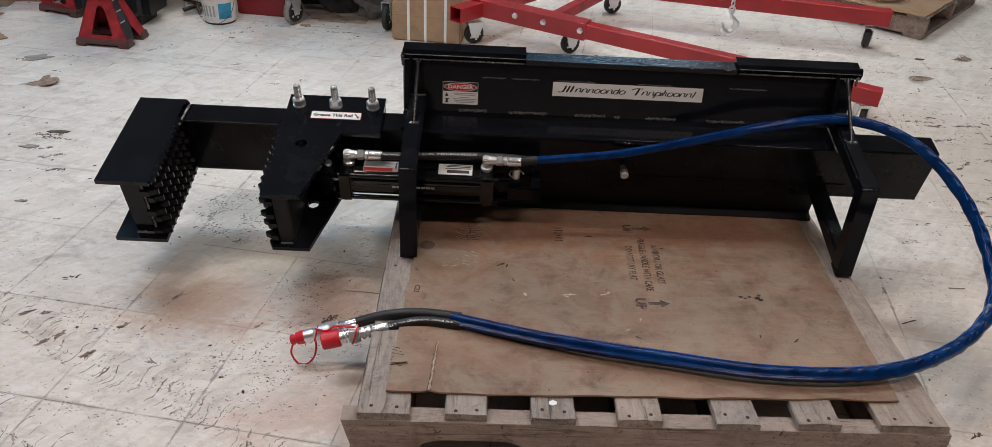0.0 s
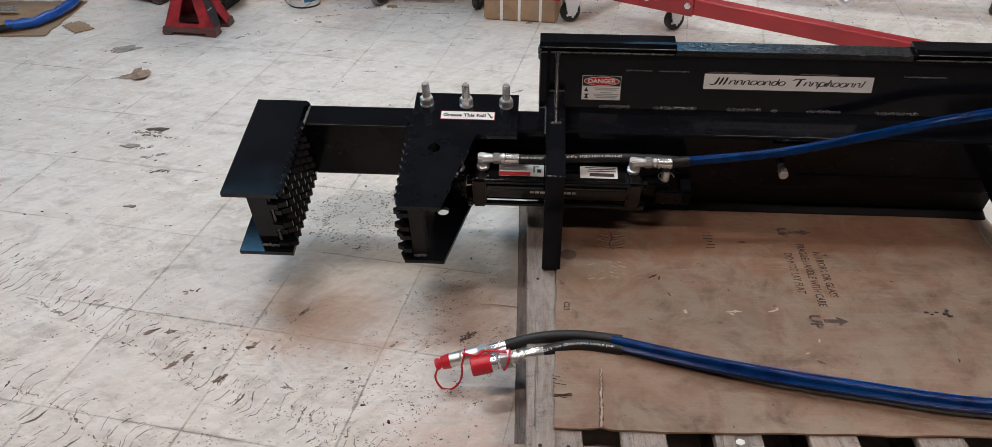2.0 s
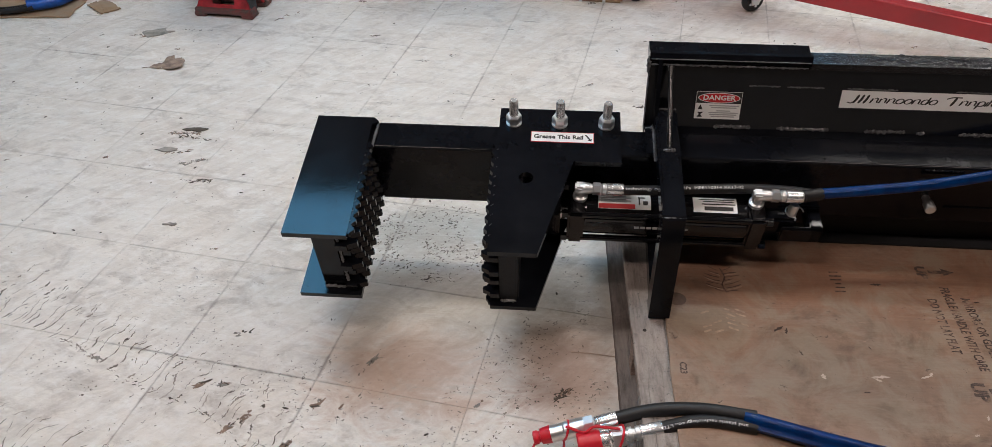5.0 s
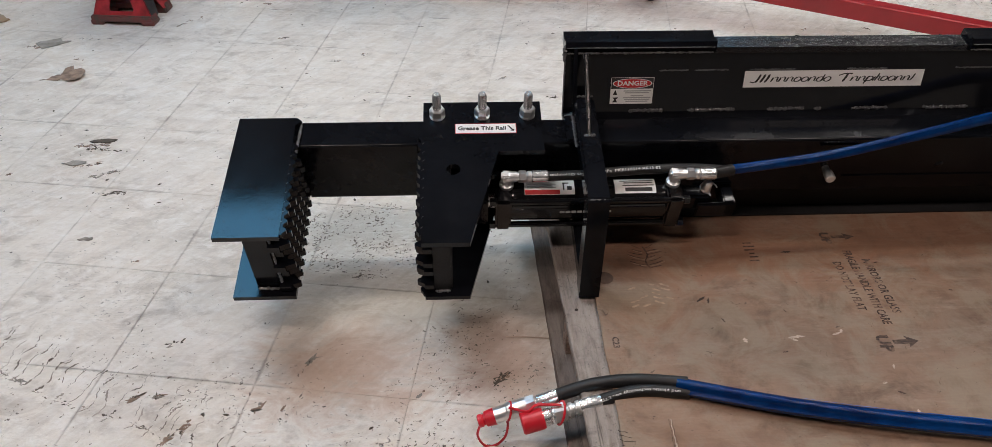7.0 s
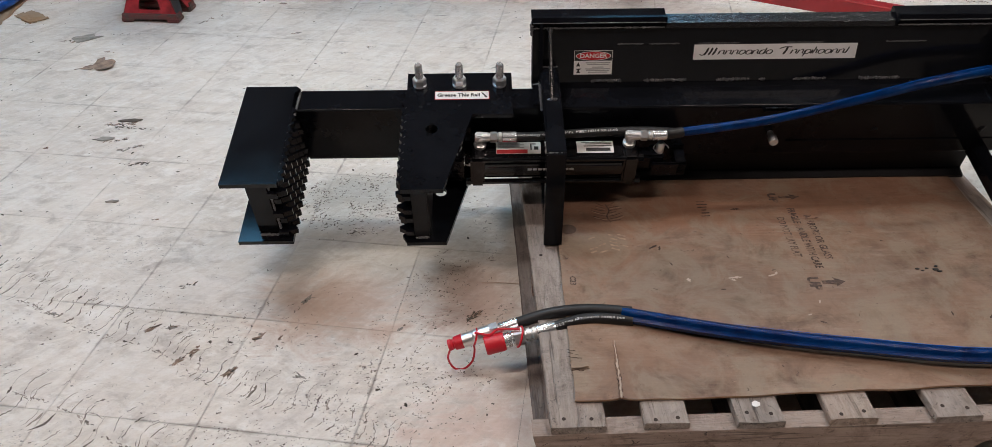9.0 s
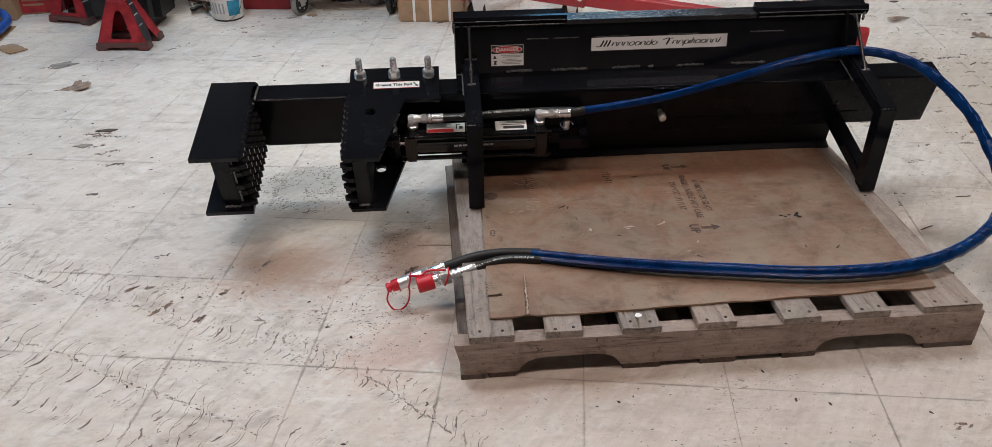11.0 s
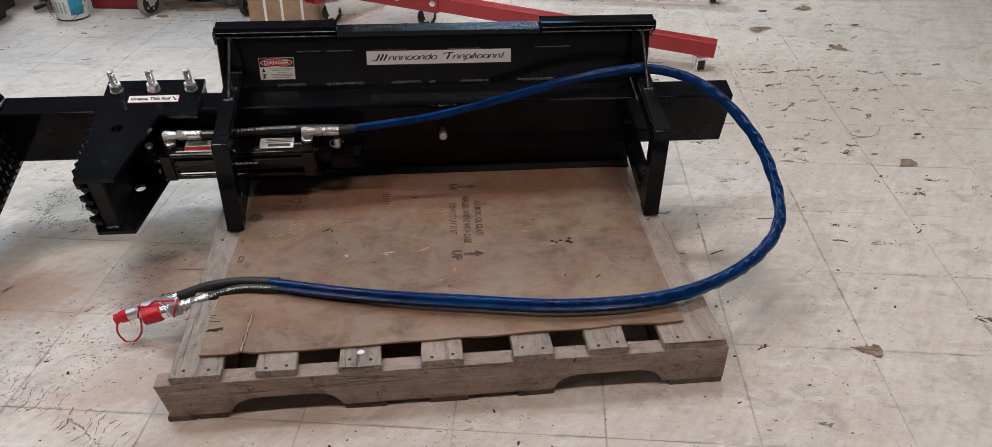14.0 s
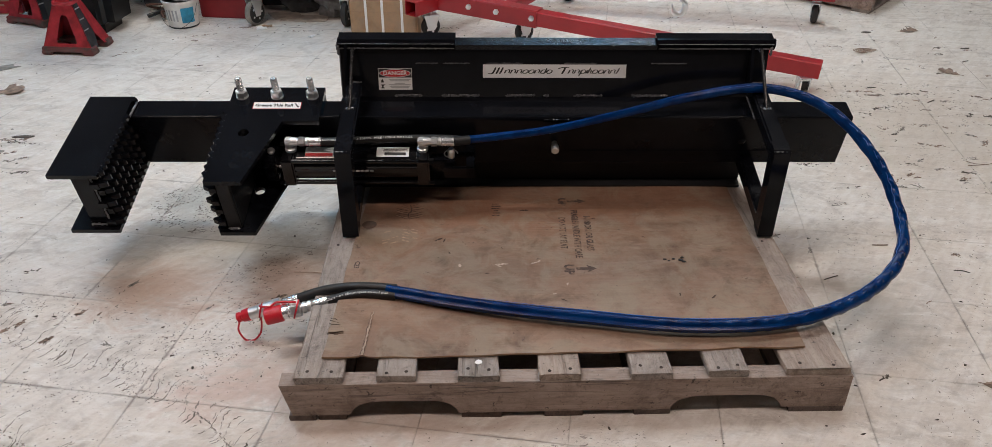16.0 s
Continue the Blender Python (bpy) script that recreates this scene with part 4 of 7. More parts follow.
for u0, u1 in ((0.043, 0.362), (0.912, 1.233)):
    piece("hook_lip", prism([(0.132, 0.128), (0.152, 0.124), (0.18, 0.130), (0.18, 0.150), (0.146, 0.148), (0.144, 0.157), (0.136, 0.157), (0.128, 0.146)], u0, u1, "x", 0.003), parent=plate)
    # A pale bead along the lip's edge paints in its highlight.
    piece("weld_glint_bead", bead((u0 + 0.002, 0.1285, 0.1475), (u1 - 0.002, 0.1285, 0.1475), 0.0014, int(u0 * 70)), parent=plate)
    piece("weld_glint_bead", bead((u0 + 0.004, 0.131, 0.132), (u1 - 0.004, 0.131, 0.132), 0.003, int(u0 * 100)), parent=plate)
piece("recess_strip", prism([(0.134, 0.126), (0.172, 0.126), (0.172, 0.1395), (0.137, 0.1395)], 0.362, 0.912, "x", 0.002), LUMPY, plate)
ripple = []
for k in range(110):
    rng = random.Random(k)
    u = 0.372 + 0.53 * rng.random()
    v = 0.140 + 0.028 * rng.random()
    ripple.append(turned((u, v, 0.1386), (u, v, 0.1402), [(0, 0.006 * rng.random() + 0.003), (0.6, 0.0035), (1, 0.0015)], 7))
tagged(piece("weld_spatter", joined(*ripple), LUMPY, plate), kind="stuff")
for i, (a, b) in enumerate(((0.191, 0.267), (0.322, 0.427), (0.5, 0.583), (0.605, 0.622), (0.69, 0.772), (0.852, 0.955))):
    piece("weld_glint_bead", bead((a, 0.0905, 0.003), (b, 0.0915, 0.003), 0.0052, i), WELD, plate)
for i, (a, b) in enumerate(((0.25, 0.313), (0.326, 0.401), (0.446, 0.546), (0.66, 0.75), (0.9, 1.0))):
    piece("weld_glint_bead", bead((a, 0.1245, 0.088), (b, 0.1245, 0.088), 0.0022, i + 30), parent=plate)
# A pale bead paints the glint down the plate's left edge.
piece("weld_glint_bead", bead((0.0455, 0.089, 0.002), (0.0455, 0.140, 0.128), 0.0022, 77), parent=plate)
for u in (0.043, 1.225):
    piece("weld_glint_bead", bead((u, 0.128, 0.112), (u, 0.134, 0.150), 0.0055, int(u * 40)), parent=plate)
piece("end_block", box(0.046, 0.0625, -0.004, 0.07, 0.0005, 0.0125, 0.002), parent=plate)
piece("weld_glint_bead", bead((0.047, 0.07, 0.011), (0.062, 0.07, 0.011), 0.004, 15), parent=plate)
FACE = Matrix.Translation((0.0, 0.1153, 0.066)) @ Matrix.Rotation(-LEAN_PLATE, 4, "X") @ pose(0, 0, 0, 90)


def on_face(u, w):
    """A frame on the leaning plate: x along the machine, y up the plate, z out of it."""
    return FACE @ pose(u, w, 0.0008)


sign = piece("name_sign", moved(box(-0.198, 0.198, -0.0187, 0.0187, 0, 0.0006, 0), on_face(0.6345, 0.0025)), WHITE, plate, "white strip sign with black script lettering")


def script_strokes():
    """The maker's script as slanted strokes of its size, not letters."""
    rng = random.Random(4)
    strokes = []

    def stem(x, lo, hi, r=0.0016, bow=0.003):
        strokes.append(sweep(curve([(x + lo * 0.45, lo, 0), (x + (lo + hi) * 0.225 + bow * 0.3, (lo + hi) / 2, 0), (x + hi * 0.45, hi, 0)], 3), [r * 0.6, r, r, r, r, r, r * 0.6], 4))

    def arch(x, step, tall):
        stem(x, -0.0075, tall * 0.9, 0.0017)
        strokes.append(sweep(curve([(x - 0.002, -0.002, 0), (x + step * 0.45, tall, 0), (x + step * 0.75, tall * 0.8, 0), (x + step * 0.7, 0.0, 0), (x + step * 0.62, -0.006, 0), (x + step * 1.0, -0.006, 0)], 3), [0.0006] * 4 + [0.0013] * 4 + [0.0017] * 4 + [0.0009] * 4, 4))

    def bowl(x, step, tall):
        mid = (tall - 0.0075) / 2
        ring = [(x + step * 0.42 + 0.42 * step * math.cos(q) + 0.45 * (mid + 0.5 * (tall + 0.0075) * math.sin(q)), mid + 0.5 * (tall + 0.0075) * math.sin(q), 0) for q in [k * math.pi / 7 for k in range(15)]]
        strokes.append(sweep(ring, [0.0008 + 0.0009 * abs(math.cos(k * math.pi / 7)) for k in range(15)], 4))

    def word(x0, kinds, step, tall):
        for k, kind in enumerate(kinds):
            x = x0 + k * step
            if kind == "n":
                arch(x, step, tall)
            else:
                bowl(x, step, tall)
    for x in (-0.168, -0.158, -0.148):
        stem(x, -0.009, 0.0125, 0.0024)
    strokes.append(sweep(curve([(-0.184, -0.007, 0), (-0.176, -0.009, 0), (-0.168, -0.002, 0)], 3), 0.0013, 4))
    word(-0.136, "nnnoonoo", 0.0165, 0.0048)
    stem(-0.026, -0.0075, 0.011, 0.0017)
    stem(0.024, -0.009, 0.0125, 0.0026)
    strokes.append(sweep(curve([(0.010, 0.008, 0), (0.022, 0.0125, 0), (0.040, 0.0125, 0)], 3), 0.0014, 4))
    word(0.040, "nnonoonn", 0.0165, 0.0048)
    stem(0.074, -0.015, 0.004, 0.0017)
    stem(0.094, -0.0075, 0.0125, 0.0017)
    stem(0.174, -0.0075, 0.0115, 0.0017)
    b = joined(*strokes)
    for v in b.verts:
        v.co.z *= 0.1
        v.co.y *= 0.85
    return b


piece("script_lettering", moved(script_strokes(), on_face(0.6345, 0.0025) @ pose(0, 0, 0.0008)), INK, sign)
DAN = on_face(0.194, -0.0205) @ Matrix.Diagonal((1, 0.77, 1, 1))
danger = piece("danger_decal", moved(box(-0.0465, 0.0465, -0.039, 0.039, 0, 0.0005, 0), DAN), WHITE, plate, "white warning decal with a red oval reading DANGER")
piece("decal_band", moved(box(-0.0455, 0.0455, 0.006, 0.038, 0.0005, 0.0007, 0), DAN), INK, danger)
oval = lambda a, b, h: [(a * math.cos(k * math.pi / 16), 0.0215 + b * math.sin(k * math.pi / 16)) for k in range(32)]
piece("oval_rim", moved(prism(oval(0.043, 0.0145, 0), 0.0007, 0.0009, "z", 0), DAN), WHITE, danger)
piece("oval", moved(prism(oval(0.041, 0.0128, 0), 0.0009, 0.0011, "z", 0), DAN), REDINK, danger)
piece("danger_word", writing("DANGER", 0.019, DAN @ pose(0, 0.0215, 0.0013), 0.066, bold=0.0005), WHITE, danger)
piece("small_print", bars([(-0.018, 0.042, -0.002, 0.001), (-0.014, 0.038, -0.0075, -0.0045), (-0.002, 0.026, -0.0165, -0.0135), (-0.018, 0.042, -0.022, -0.019), (-0.016, 0.04, -0.0275, -0.0245), (-0.012, 0.036, -0.033, -0.03)], 0.0004, DAN @ pose(0, 0, 0.0006)), GREY, danger)
piece("pictogram", moved(joined(prism([(-0.041, -0.012), (-0.031, -0.012), (-0.036, 0.002)], 0.0006, 0.0009, "z", 0), prism([(-0.041, -0.034), (-0.03, -0.034), (-0.034, -0.026), (-0.028, -0.019), (-0.041, -0.02), (-0.037, -0.026)], 0.0006, 0.0009, "z", 0)), DAN), INK, danger)


# side frames
def side_frame(u0, u1):
    f = piece("side_frame", box(u0, u1, -0.2, 0.08, 0.017, 0.057, 0.005), label="gloss black square-tube stand")
    piece("leg", prism([(-0.208, 0.052), (-0.2, 0.0578), (-0.166, 0.0578), (-0.228, -0.19), (-0.268, -0.19)], u0 + 0.0008, u1 - 0.0008, "x", 0.004), parent=f)
    piece("foot_bar", box(u0 + 0.002, u1 - 0.002, -0.24, 0.03, -0.1885, -0.150, 0.005), parent=f)
    um = (u0 + u1) / 2
    piece("gusset_rod", rod((um, -0.041, 0.05), (um, 0.116, 0.142), 0.0048, 12), RODPAINT, f)
    piece("weld_glint_bead", bead((um, 0.108, 0.134), (um, 0.118, 0.142), 0.008, 8), parent=f)
    piece("weld_glint_bead", bead((u0 + 0.002, 0.081, 0.056), (u1 - 0.002, 0.081, 0.056), 0.0035, 12), parent=f)
    piece("weld_glint_bead", bead((u0 - 0.001, -0.03, 0.018), (u0 - 0.001, 0.075, 0.018), 0.0032, 13), parent=f)
    piece("weld_glint_bead", bead((um - 0.012, -0.035, 0.057), (um + 0.012, -0.035, 0.057), 0.005, 3), parent=f)
    piece("weld_glint_bead", bead((u0, -0.203, 0.054), (u1, -0.203, 0.054), 0.002, 6), parent=f)
    piece("end_gusset", prism([(0.05, 0.03), (0.10, 0.0), (0.146, 0.126), (0.16, 0.14), (0.13, 0.15)], um - 0.02 - 0.004, um - 0.02 + 0.004, "x", 0.001), parent=f)


side_frame(0.063, 0.107)
side_frame(1.17, 1.213)

# hydraulic cylinder
CV, CW = -0.068, -0.105
ram = piece("cylinder", turned((-0.075, CV, CW), (0.262, CV, CW), [(0, 0.042), (0.02, 0.0435), (0.98, 0.0435), (1, 0.042)], 40), GLOSSBLACK, label="gloss black tie-rod hydraulic cylinder")
for u0, u1 in ((-0.107, -0.073), (0.258, 0.292)):
    piece("end_cap", box(u0, u1, CV - 0.047, CV + 0.047, CW - 0.047, CW + 0.047, 0.005), GLOSSBLACK, ram)
for dv in (-0.0375, 0.0375):
    for dw in (-0.0375, 0.0375):
        t = piece("tie_rod", rod((-0.108, CV + dv, CW + dw), (0.296, CV + dv, CW + dw), 0.0068, 16), GLOSSBLACK, ram)
        for u in (-0.119, 0.292):
            piece("tie_nut", turned((u, CV + dv, CW + dw), (u + 0.012, CV + dv, CW + dw), [(0, 0.010), (1, 0.010)], 6), GLOSSBLACK, ram)
piece("piston_rod", rod((-0.16, CV, CW), (-0.107, CV, CW), 0.016, 20), CHROME, ram)
clevis = piece("clevis", joined(box(-0.157, -0.122, CV - 0.040, CV + 0.03, CW - 0.036, CW + 0.040, 0.005), box(-0.19, -0.15, CV - 0.01, CV + 0.03, CW - 0.02, CW + 0.02, 0.004)), LUMPY, ram)
piece("clevis_pin", turned((-0.137, CV - 0.005, CW + 0.03), (-0.137, CV - 0.005, CW + 0.052), [(0, 0.008), (0.7, 0.008), (0.75, 0.011), (1, 0.009)], 14), STEEL, clevis)
lug = piece("rear_lug", joined(box(0.292, 0.36, CV - 0.018, CV + 0.018, CW - 0.022, CW + 0.022, 0.005), box(0.33, 0.415, CV - 0.030, CV - 0.020, CW - 0.034, CW + 0.008, 0.003), box(0.33, 0.415, CV + 0.020, CV + 0.030, CW - 0.034, CW + 0.02, 0.003), box(0.39, 0.415, CV - 0.030, 0.002, CW - 0.03, CW + 0.008, 0.003)), parent=ram)
piece("lug_pin", turned((0.35, CV, CW + 0.022), (0.35, CV, CW + 0.052), [(0, 0.010), (0.8, 0.010), (1, 0.007)], 16), STEEL, lug)
piece("cotter_ring", sweep([(0.35 + 0.018 * math.cos(a), CV - 0.01 + 0.016 * math.sin(a), CW + 0.042) for a in [k * math.pi / 8 for k in range(13)]], 0.0014, 6), STEEL, lug, "thin wire clip")


def wrapped(u0, u1, a0, a1, r):
    """A label wrapped on the barrel between two angles (degrees from straight up towards the front)."""
    bm = bmesh.new()
    n = 10
    rows = []
    for k in range(n + 1):
        a = radians(a0 + (a1 - a0) * k / n)
        rows.append([bm.verts.new((u, CV - rr * math.sin(a), CW + rr * math.cos(a))) for u in (u0, u1) for rr in (r, r - 0.0006)])
    for p, q in zip(rows, rows[1:]):
        bm.faces.new((p[0], p[2], q[2], q[0]))
        bm.faces.new((p[1], q[1], q[3], p[3]))
        bm.faces.new((p[0], q[0], q[1], p[1]))
        bm.faces.new((p[2], p[3], q[3], q[2]))
    bm.faces.new((rows[0][0], rows[0][1], rows[0][3], rows[0][2]))
    bm.faces.new((rows[-1][0], rows[-1][2], rows[-1][3], rows[-1][1]))
    return bm


warn = piece("warning_label", wrapped(-0.045, 0.062, -24, 27, 0.0443), WHITE, ram, "white label with a red band")
piece("red_band", wrapped(-0.044, 0.03, 13, 26, 0.0448), REDINK, warn)
piece("label_print", joined(*[wrapped(-0.04, 0.022 - 0.01 * (k % 2), -20 + 6 * k, -17 + 6 * k, 0.0448) for k in range(5)]), GREY, warn)
piece("label_sketch", joined(wrapped(0.036, 0.05, -12, -8, 0.0448), wrapped(0.037, 0.040, -10, 14, 0.0448), wrapped(0.046, 0.056, 2, 14, 0.0448)), INK, warn)
tag = piece("maker_label", wrapped(0.148, 0.236, -24, 27, 0.0443), WHITE, ram, "white label with black print bars")
piece("label_print", joined(wrapped(0.17, 0.228, 10, 21, 0.0448), wrapped(0.165, 0.232, 1, 4, 0.0448), wrapped(0.168, 0.23, -8, -5, 0.0448), wrapped(0.16, 0.232, -16, -13, 0.0448)), INK, tag)
piece("barrel_mark", joined(*[wrapped(0.03 + 0.0125 * k, 0.040 + 0.0125 * k, 75, 82, 0.0442) for k in range(9)]), GREY, ram)

# ---- hoses ----
HW = -0.099
hose = thing("hose_assembly", (0.6, 0.4, 0.13), "black hydraulic hoses in a blue sleeve looped over the pallet", "hose")


def local(u, v, w):
    return TILT @ Vector((u, v, w))


def hp(name, bm, material, parent=None, label=""):
    return part(name, bm, material, parent or hose, label)


def elbow_fitting(u):
    """A zinc elbow on a cylinder port, with its swivel nut and crimped ferrule."""
    v = CV
    base = local(u, v, HW + 0.040)
    bend = [local(u, v, HW + 0.044), local(u, v, HW + 0.054), local(u, v, HW + 0.062)]
    bend += [local(u + 0.008 - 0.008 * math.cos(k), v, HW + 0.062 + 0.008 * math.sin(k)) for k in (0.4, 0.8, 1.2, 1.57)]
    bend += [local(u + 0.02, v, HW + 0.070)]
    foot = turned(base, local(u, v, HW + 0.051), [(0, 0.0145), (0.3, 0.0155), (0.85, 0.0155), (1, 0.0130)], 20)
    cheek = moved(box(-0.0118, 0.008, -0.0105, 0.0105, -0.012, 0.0112, 0.0035), Matrix.Translation(local(u, v, HW + 0.070)) @ TILT.to_3x3().to_4x4())
    body = hp("elbow", joined(foot, sweep(bend, [0.0112, 0.0112, 0.0118, 0.0122, 0.0124, 0.0124, 0.0122, 0.0112], 20), cheek), STEEL, None, "zinc-plated elbow fitting")
    hp("stem", rod(local(u + 0.013, v, HW + 0.070), local(u + 0.03, v, HW + 0.070), 0.010), STEEL, body)
    hp("swivel_nut", turned(local(u + 0.024, v, HW + 0.070), local(u + 0.04, v, HW + 0.070), [(0, 0.012), (0.1, 0.013), (0.9, 0.013), (1, 0.012)], 6), STEEL, body)
    hp("collar", turned(local(u + 0.04, v, HW + 0.070), local(u + 0.054, v, HW + 0.070), [(0, 0.009), (0.3, 0.012), (0.7, 0.012), (1, 0.009)], 16), STEEL, body)
    hp("ferrule", turned(local(u + 0.050, v, HW + 0.070), local(u + 0.086, v, HW + 0.070), [(0, 0.0105), (0.08, 0.0128), (0.3, 0.0122), (0.5, 0.0128), (0.7, 0.0122), (0.92, 0.0128), (1, 0.0115)], 18), CHROME, body)
    return local(u + 0.082, v, HW + 0.070)


end1, end2 = elbow_fitting(-0.083), elbow_fitting(0.273)
SLEEVE_LINE = [(0.342, 0.696, 0.326), (0.599, 0.713, 0.349), (0.806, 0.722, 0.392), (0.997, 0.719, 0.443), (1.197, 0.741, 0.457), (1.34, 0.681, 0.431), (1.444, 0.593, 0.349), (1.497, 0.498, 0.253), (1.474, 0.36, 0.178), (1.341, 0.227, 0.150), (1.136, 0.127, 0.149), (0.894, 0.11, 0.148), (0.643, 0.15, 0.148), (0.411, 0.204, 0.145), (0.2, 0.276, 0.136)]
line = curve(SLEEVE_LINE, 60)


def crinkle(s, a):
    # ruffled along its seam round the loop, taut at both ends, with a sharp lengthwise fold
    grow = min(1.0, max(0.0, (s - 0.75) / 0.3)) * min(1.0, max(0.10, (2.35 - s) / 0.7))
    phase = s * 150 + 1.6 * math.sin(s * 15) + 0.7 * math.sin(s * 41)
    fin = math.exp(-(((a - 0.85) / 0.28) ** 2))
    inner = math.exp(-(((a - 3.3) / 0.7) ** 2))
    loop = math.exp(-(((s - 1.45) / 0.42) ** 2))
    fold = math.sin(phase * 0.5 + 1.6 * a)
    near = max(0.0, min(1.0, (1.15 - s) / 0.25))
    last = max(0.0, min(1.0, (s - 1.75) / 0.3))
    at = 0.62 + 0.75 * min(1.0, s / 0.9)
    ridge = near * (math.exp(-(((a - at) / 0.13) ** 2)) - 0.7 * math.exp(-(((a - at - 0.45) / 0.28) ** 2)))
    ridge += last * (math.exp(-(((a - 2.05) / 0.13) ** 2)) - 0.8 * math.exp(-(((a - 1.55) / 0.25) ** 2)))
    return 1 + 0.10 * (1 - near) * fin + 0.15 * ridge + grow * (0.34 * fin * max(-0.35, math.sin(phase)) + 0.13 * inner * max(-0.5, math.sin(phase * 0.93 + 1.0)) + 0.10 * loop * fold * abs(fold)) + 0.02 * math.sin(s * 9 + a * 3)


def between(x, stops):
    for (a, p), (b, q) in zip(stops, stops[1:]):
        if x <= b:
            return p + (q - p) * (x - a) / (b - a)
    return stops[-1][1]


girth = [between(i / 60, ((0, 0.0112), (1.5, 0.0110), (3, 0.0128), (4.2, 0.0136), (6, 0.0152), (9, 0.0156), (12, 0.0156), (14, 0.0162))) for i in range(len(line))]
sleeve = hp("sleeve", sweep(line, girth, 56, True, crinkle), SLEEVE, None, "crinkled blue woven nylon sleeve")
seam_line = []
for i in range(200, len(line) - 60, 2):
    p, ahead = line[i], (line[i + 1] - line[i - 1]).normalized()
    side = ahead.cross(Vector((0, 0, 1))).normalized()
    up = side.cross(ahead)
    a = 0.92 + 0.09 * math.sin(i * 0.45) * min(1.0, i / 320)
    seam_line.append(p + (side * math.cos(a) + up * math.sin(a)) * girth[i] * 1.07)
hp("sleeve_seam", sweep(seam_line, [0.0010 * min(1.0, 0.15 + n / 40, 0.15 + (len(seam_line) - n) / 40) for n in range(len(seam_line))], 6), SEAM, sleeve)
h1 = hp("hose", sweep(curve([end1, local(0.06, CV + 0.002, HW + 0.070), local(0.17, CV + 0.014, HW + 0.067), local(0.26, CV + 0.027, HW + 0.058), local(0.33, CV + 0.022, HW + 0.062), line[11]], 10), 0.0105, 16), RUBBER, None, "black rubber hydraulic hose with white print")
hp("hose", sweep(curve([end2, (end2 * 2 + line[9]) / 3, line[13]], 8), 0.0125, 16), RUBBER, None, "black rubber hydraulic hose with white print")


def print_along(text, size, width, way, at, r, angle, flip, parent):
    """White print bent along a hose and round it; flip: its foot points away from the floor."""
    letters = writing(text, size, Matrix.Identity(4), width)
    for v in letters.verts:
        s = at + v.co.x
        for p, q in zip(way, way[1:]):
            n = (q - p).length
            if s <= n:
                break
            s -= n
        ahead = (q - p).normalized()
        side = Vector((ahead.y, -ahead.x, 0)).normalized()
        if side.y > 0:
            side = -side
        up = ahead.cross(side)
        if up.z < 0:
            up = -up
        turn = radians(angle) + (-1 if flip else 1) * v.co.y / r
        v.co = p + ahead * s + (side * math.cos(turn) + up * math.sin(turn)) * (r + 0.00025 + v.co.z)
    return hp("hose_print", letters, WHITE, parent)


way1 = curve([end1, local(0.06, CV + 0.002, HW + 0.070), local(0.17, CV + 0.014, HW + 0.067), local(0.26, CV + 0.027, HW + 0.058), local(0.33, CV + 0.022, HW + 0.062), line[11]], 10)
print_along("technology co.,", 0.0085, 0.074, way1, 0.044, 0.0105, 48, False, h1)
print_along("2-53MPa  MEE110314 XK13-02", 0.0085, 0.15, way1, 0.172, 0.0105, 48, False, h1)

# the free ends
tail = line[-7]
A0, A1 = Vector((-0.166, 0.274, 0.064)), Vector((-0.028, 0.292, 0.102))
B0, B1 = Vector((-0.088, 0.242, 0.090)), Vector((0.044, 0.262, 0.114))
hp("hose", sweep(curve([tail + Vector((0, 0.008, 0.004)), (0.13, 0.293, 0.137), (0.05, 0.299, 0.124), A1], 10), 0.0125, 16), RUBBER, None, "black rubber hydraulic hose")
h4 = hp("hose", sweep(curve([tail + Vector((0, -0.008, -0.004)), (0.13, 0.274, 0.129), B1], 10), 0.0125, 16), RUBBER, None, "black rubber hydraulic hose with white print")
print_along("and plastic technology co., LTD", 0.0075, 0.15, curve([tail + Vector((0, -0.008, -0.004)), (0.13, 0.274, 0.129), B1], 10), 0.092, 0.0125, 55, True, h4)


def turned_along(p, q, a, b, profile, seg=20):
    return turned(p.lerp(q, a), p.lerp(q, b), profile, seg)


ca = hp("quick_coupler", turned_along(A0, A1, 0.17, 0.66, [(0, 0.0125), (0.05, 0.0155), (0.45, 0.0155), (0.5, 0.017), (1, 0.017)]), STEEL, None, "zinc quick coupler with a red dust cap")
hp("coupler_hex", turned_along(A0, A1, 0.62, 0.78, [(0, 0.017), (1, 0.017)], 6), STEEL, ca)
hp("ferrule", turned_along(A0, A1, 0.76, 1.08, [(0, 0.010), (0.2, 0.0135), (0.8, 0.0135), (1, 0.013)]), CHROME, ca)
hp("dust_cap", turned_along(A0, A1, 0.0, 0.23, [(0, 0.010), (0.05, 0.0125), (0.25, 0.0125), (0.3, 0.0105), (0.4, 0.0105), (0.45, 0.0145), (1, 0.0165)]), REDCAP, ca, "red plastic dust cap")
cb = hp("quick_coupler", turned_along(B0, B1, 0.25, 0.62, [(0, 0.0165), (0.4, 0.0165), (0.45, 0.015), (0.5, 0.0165), (1, 0.0165)]), CHROME, None, "zinc quick coupler with a red dust cap")
hp("coupler_hex", turned_along(B0, B1, 0.45, 0.63, [(0, 0.018), (0.1, 0.019), (0.9, 0.019), (1, 0.018)], 6), STEEL, cb)
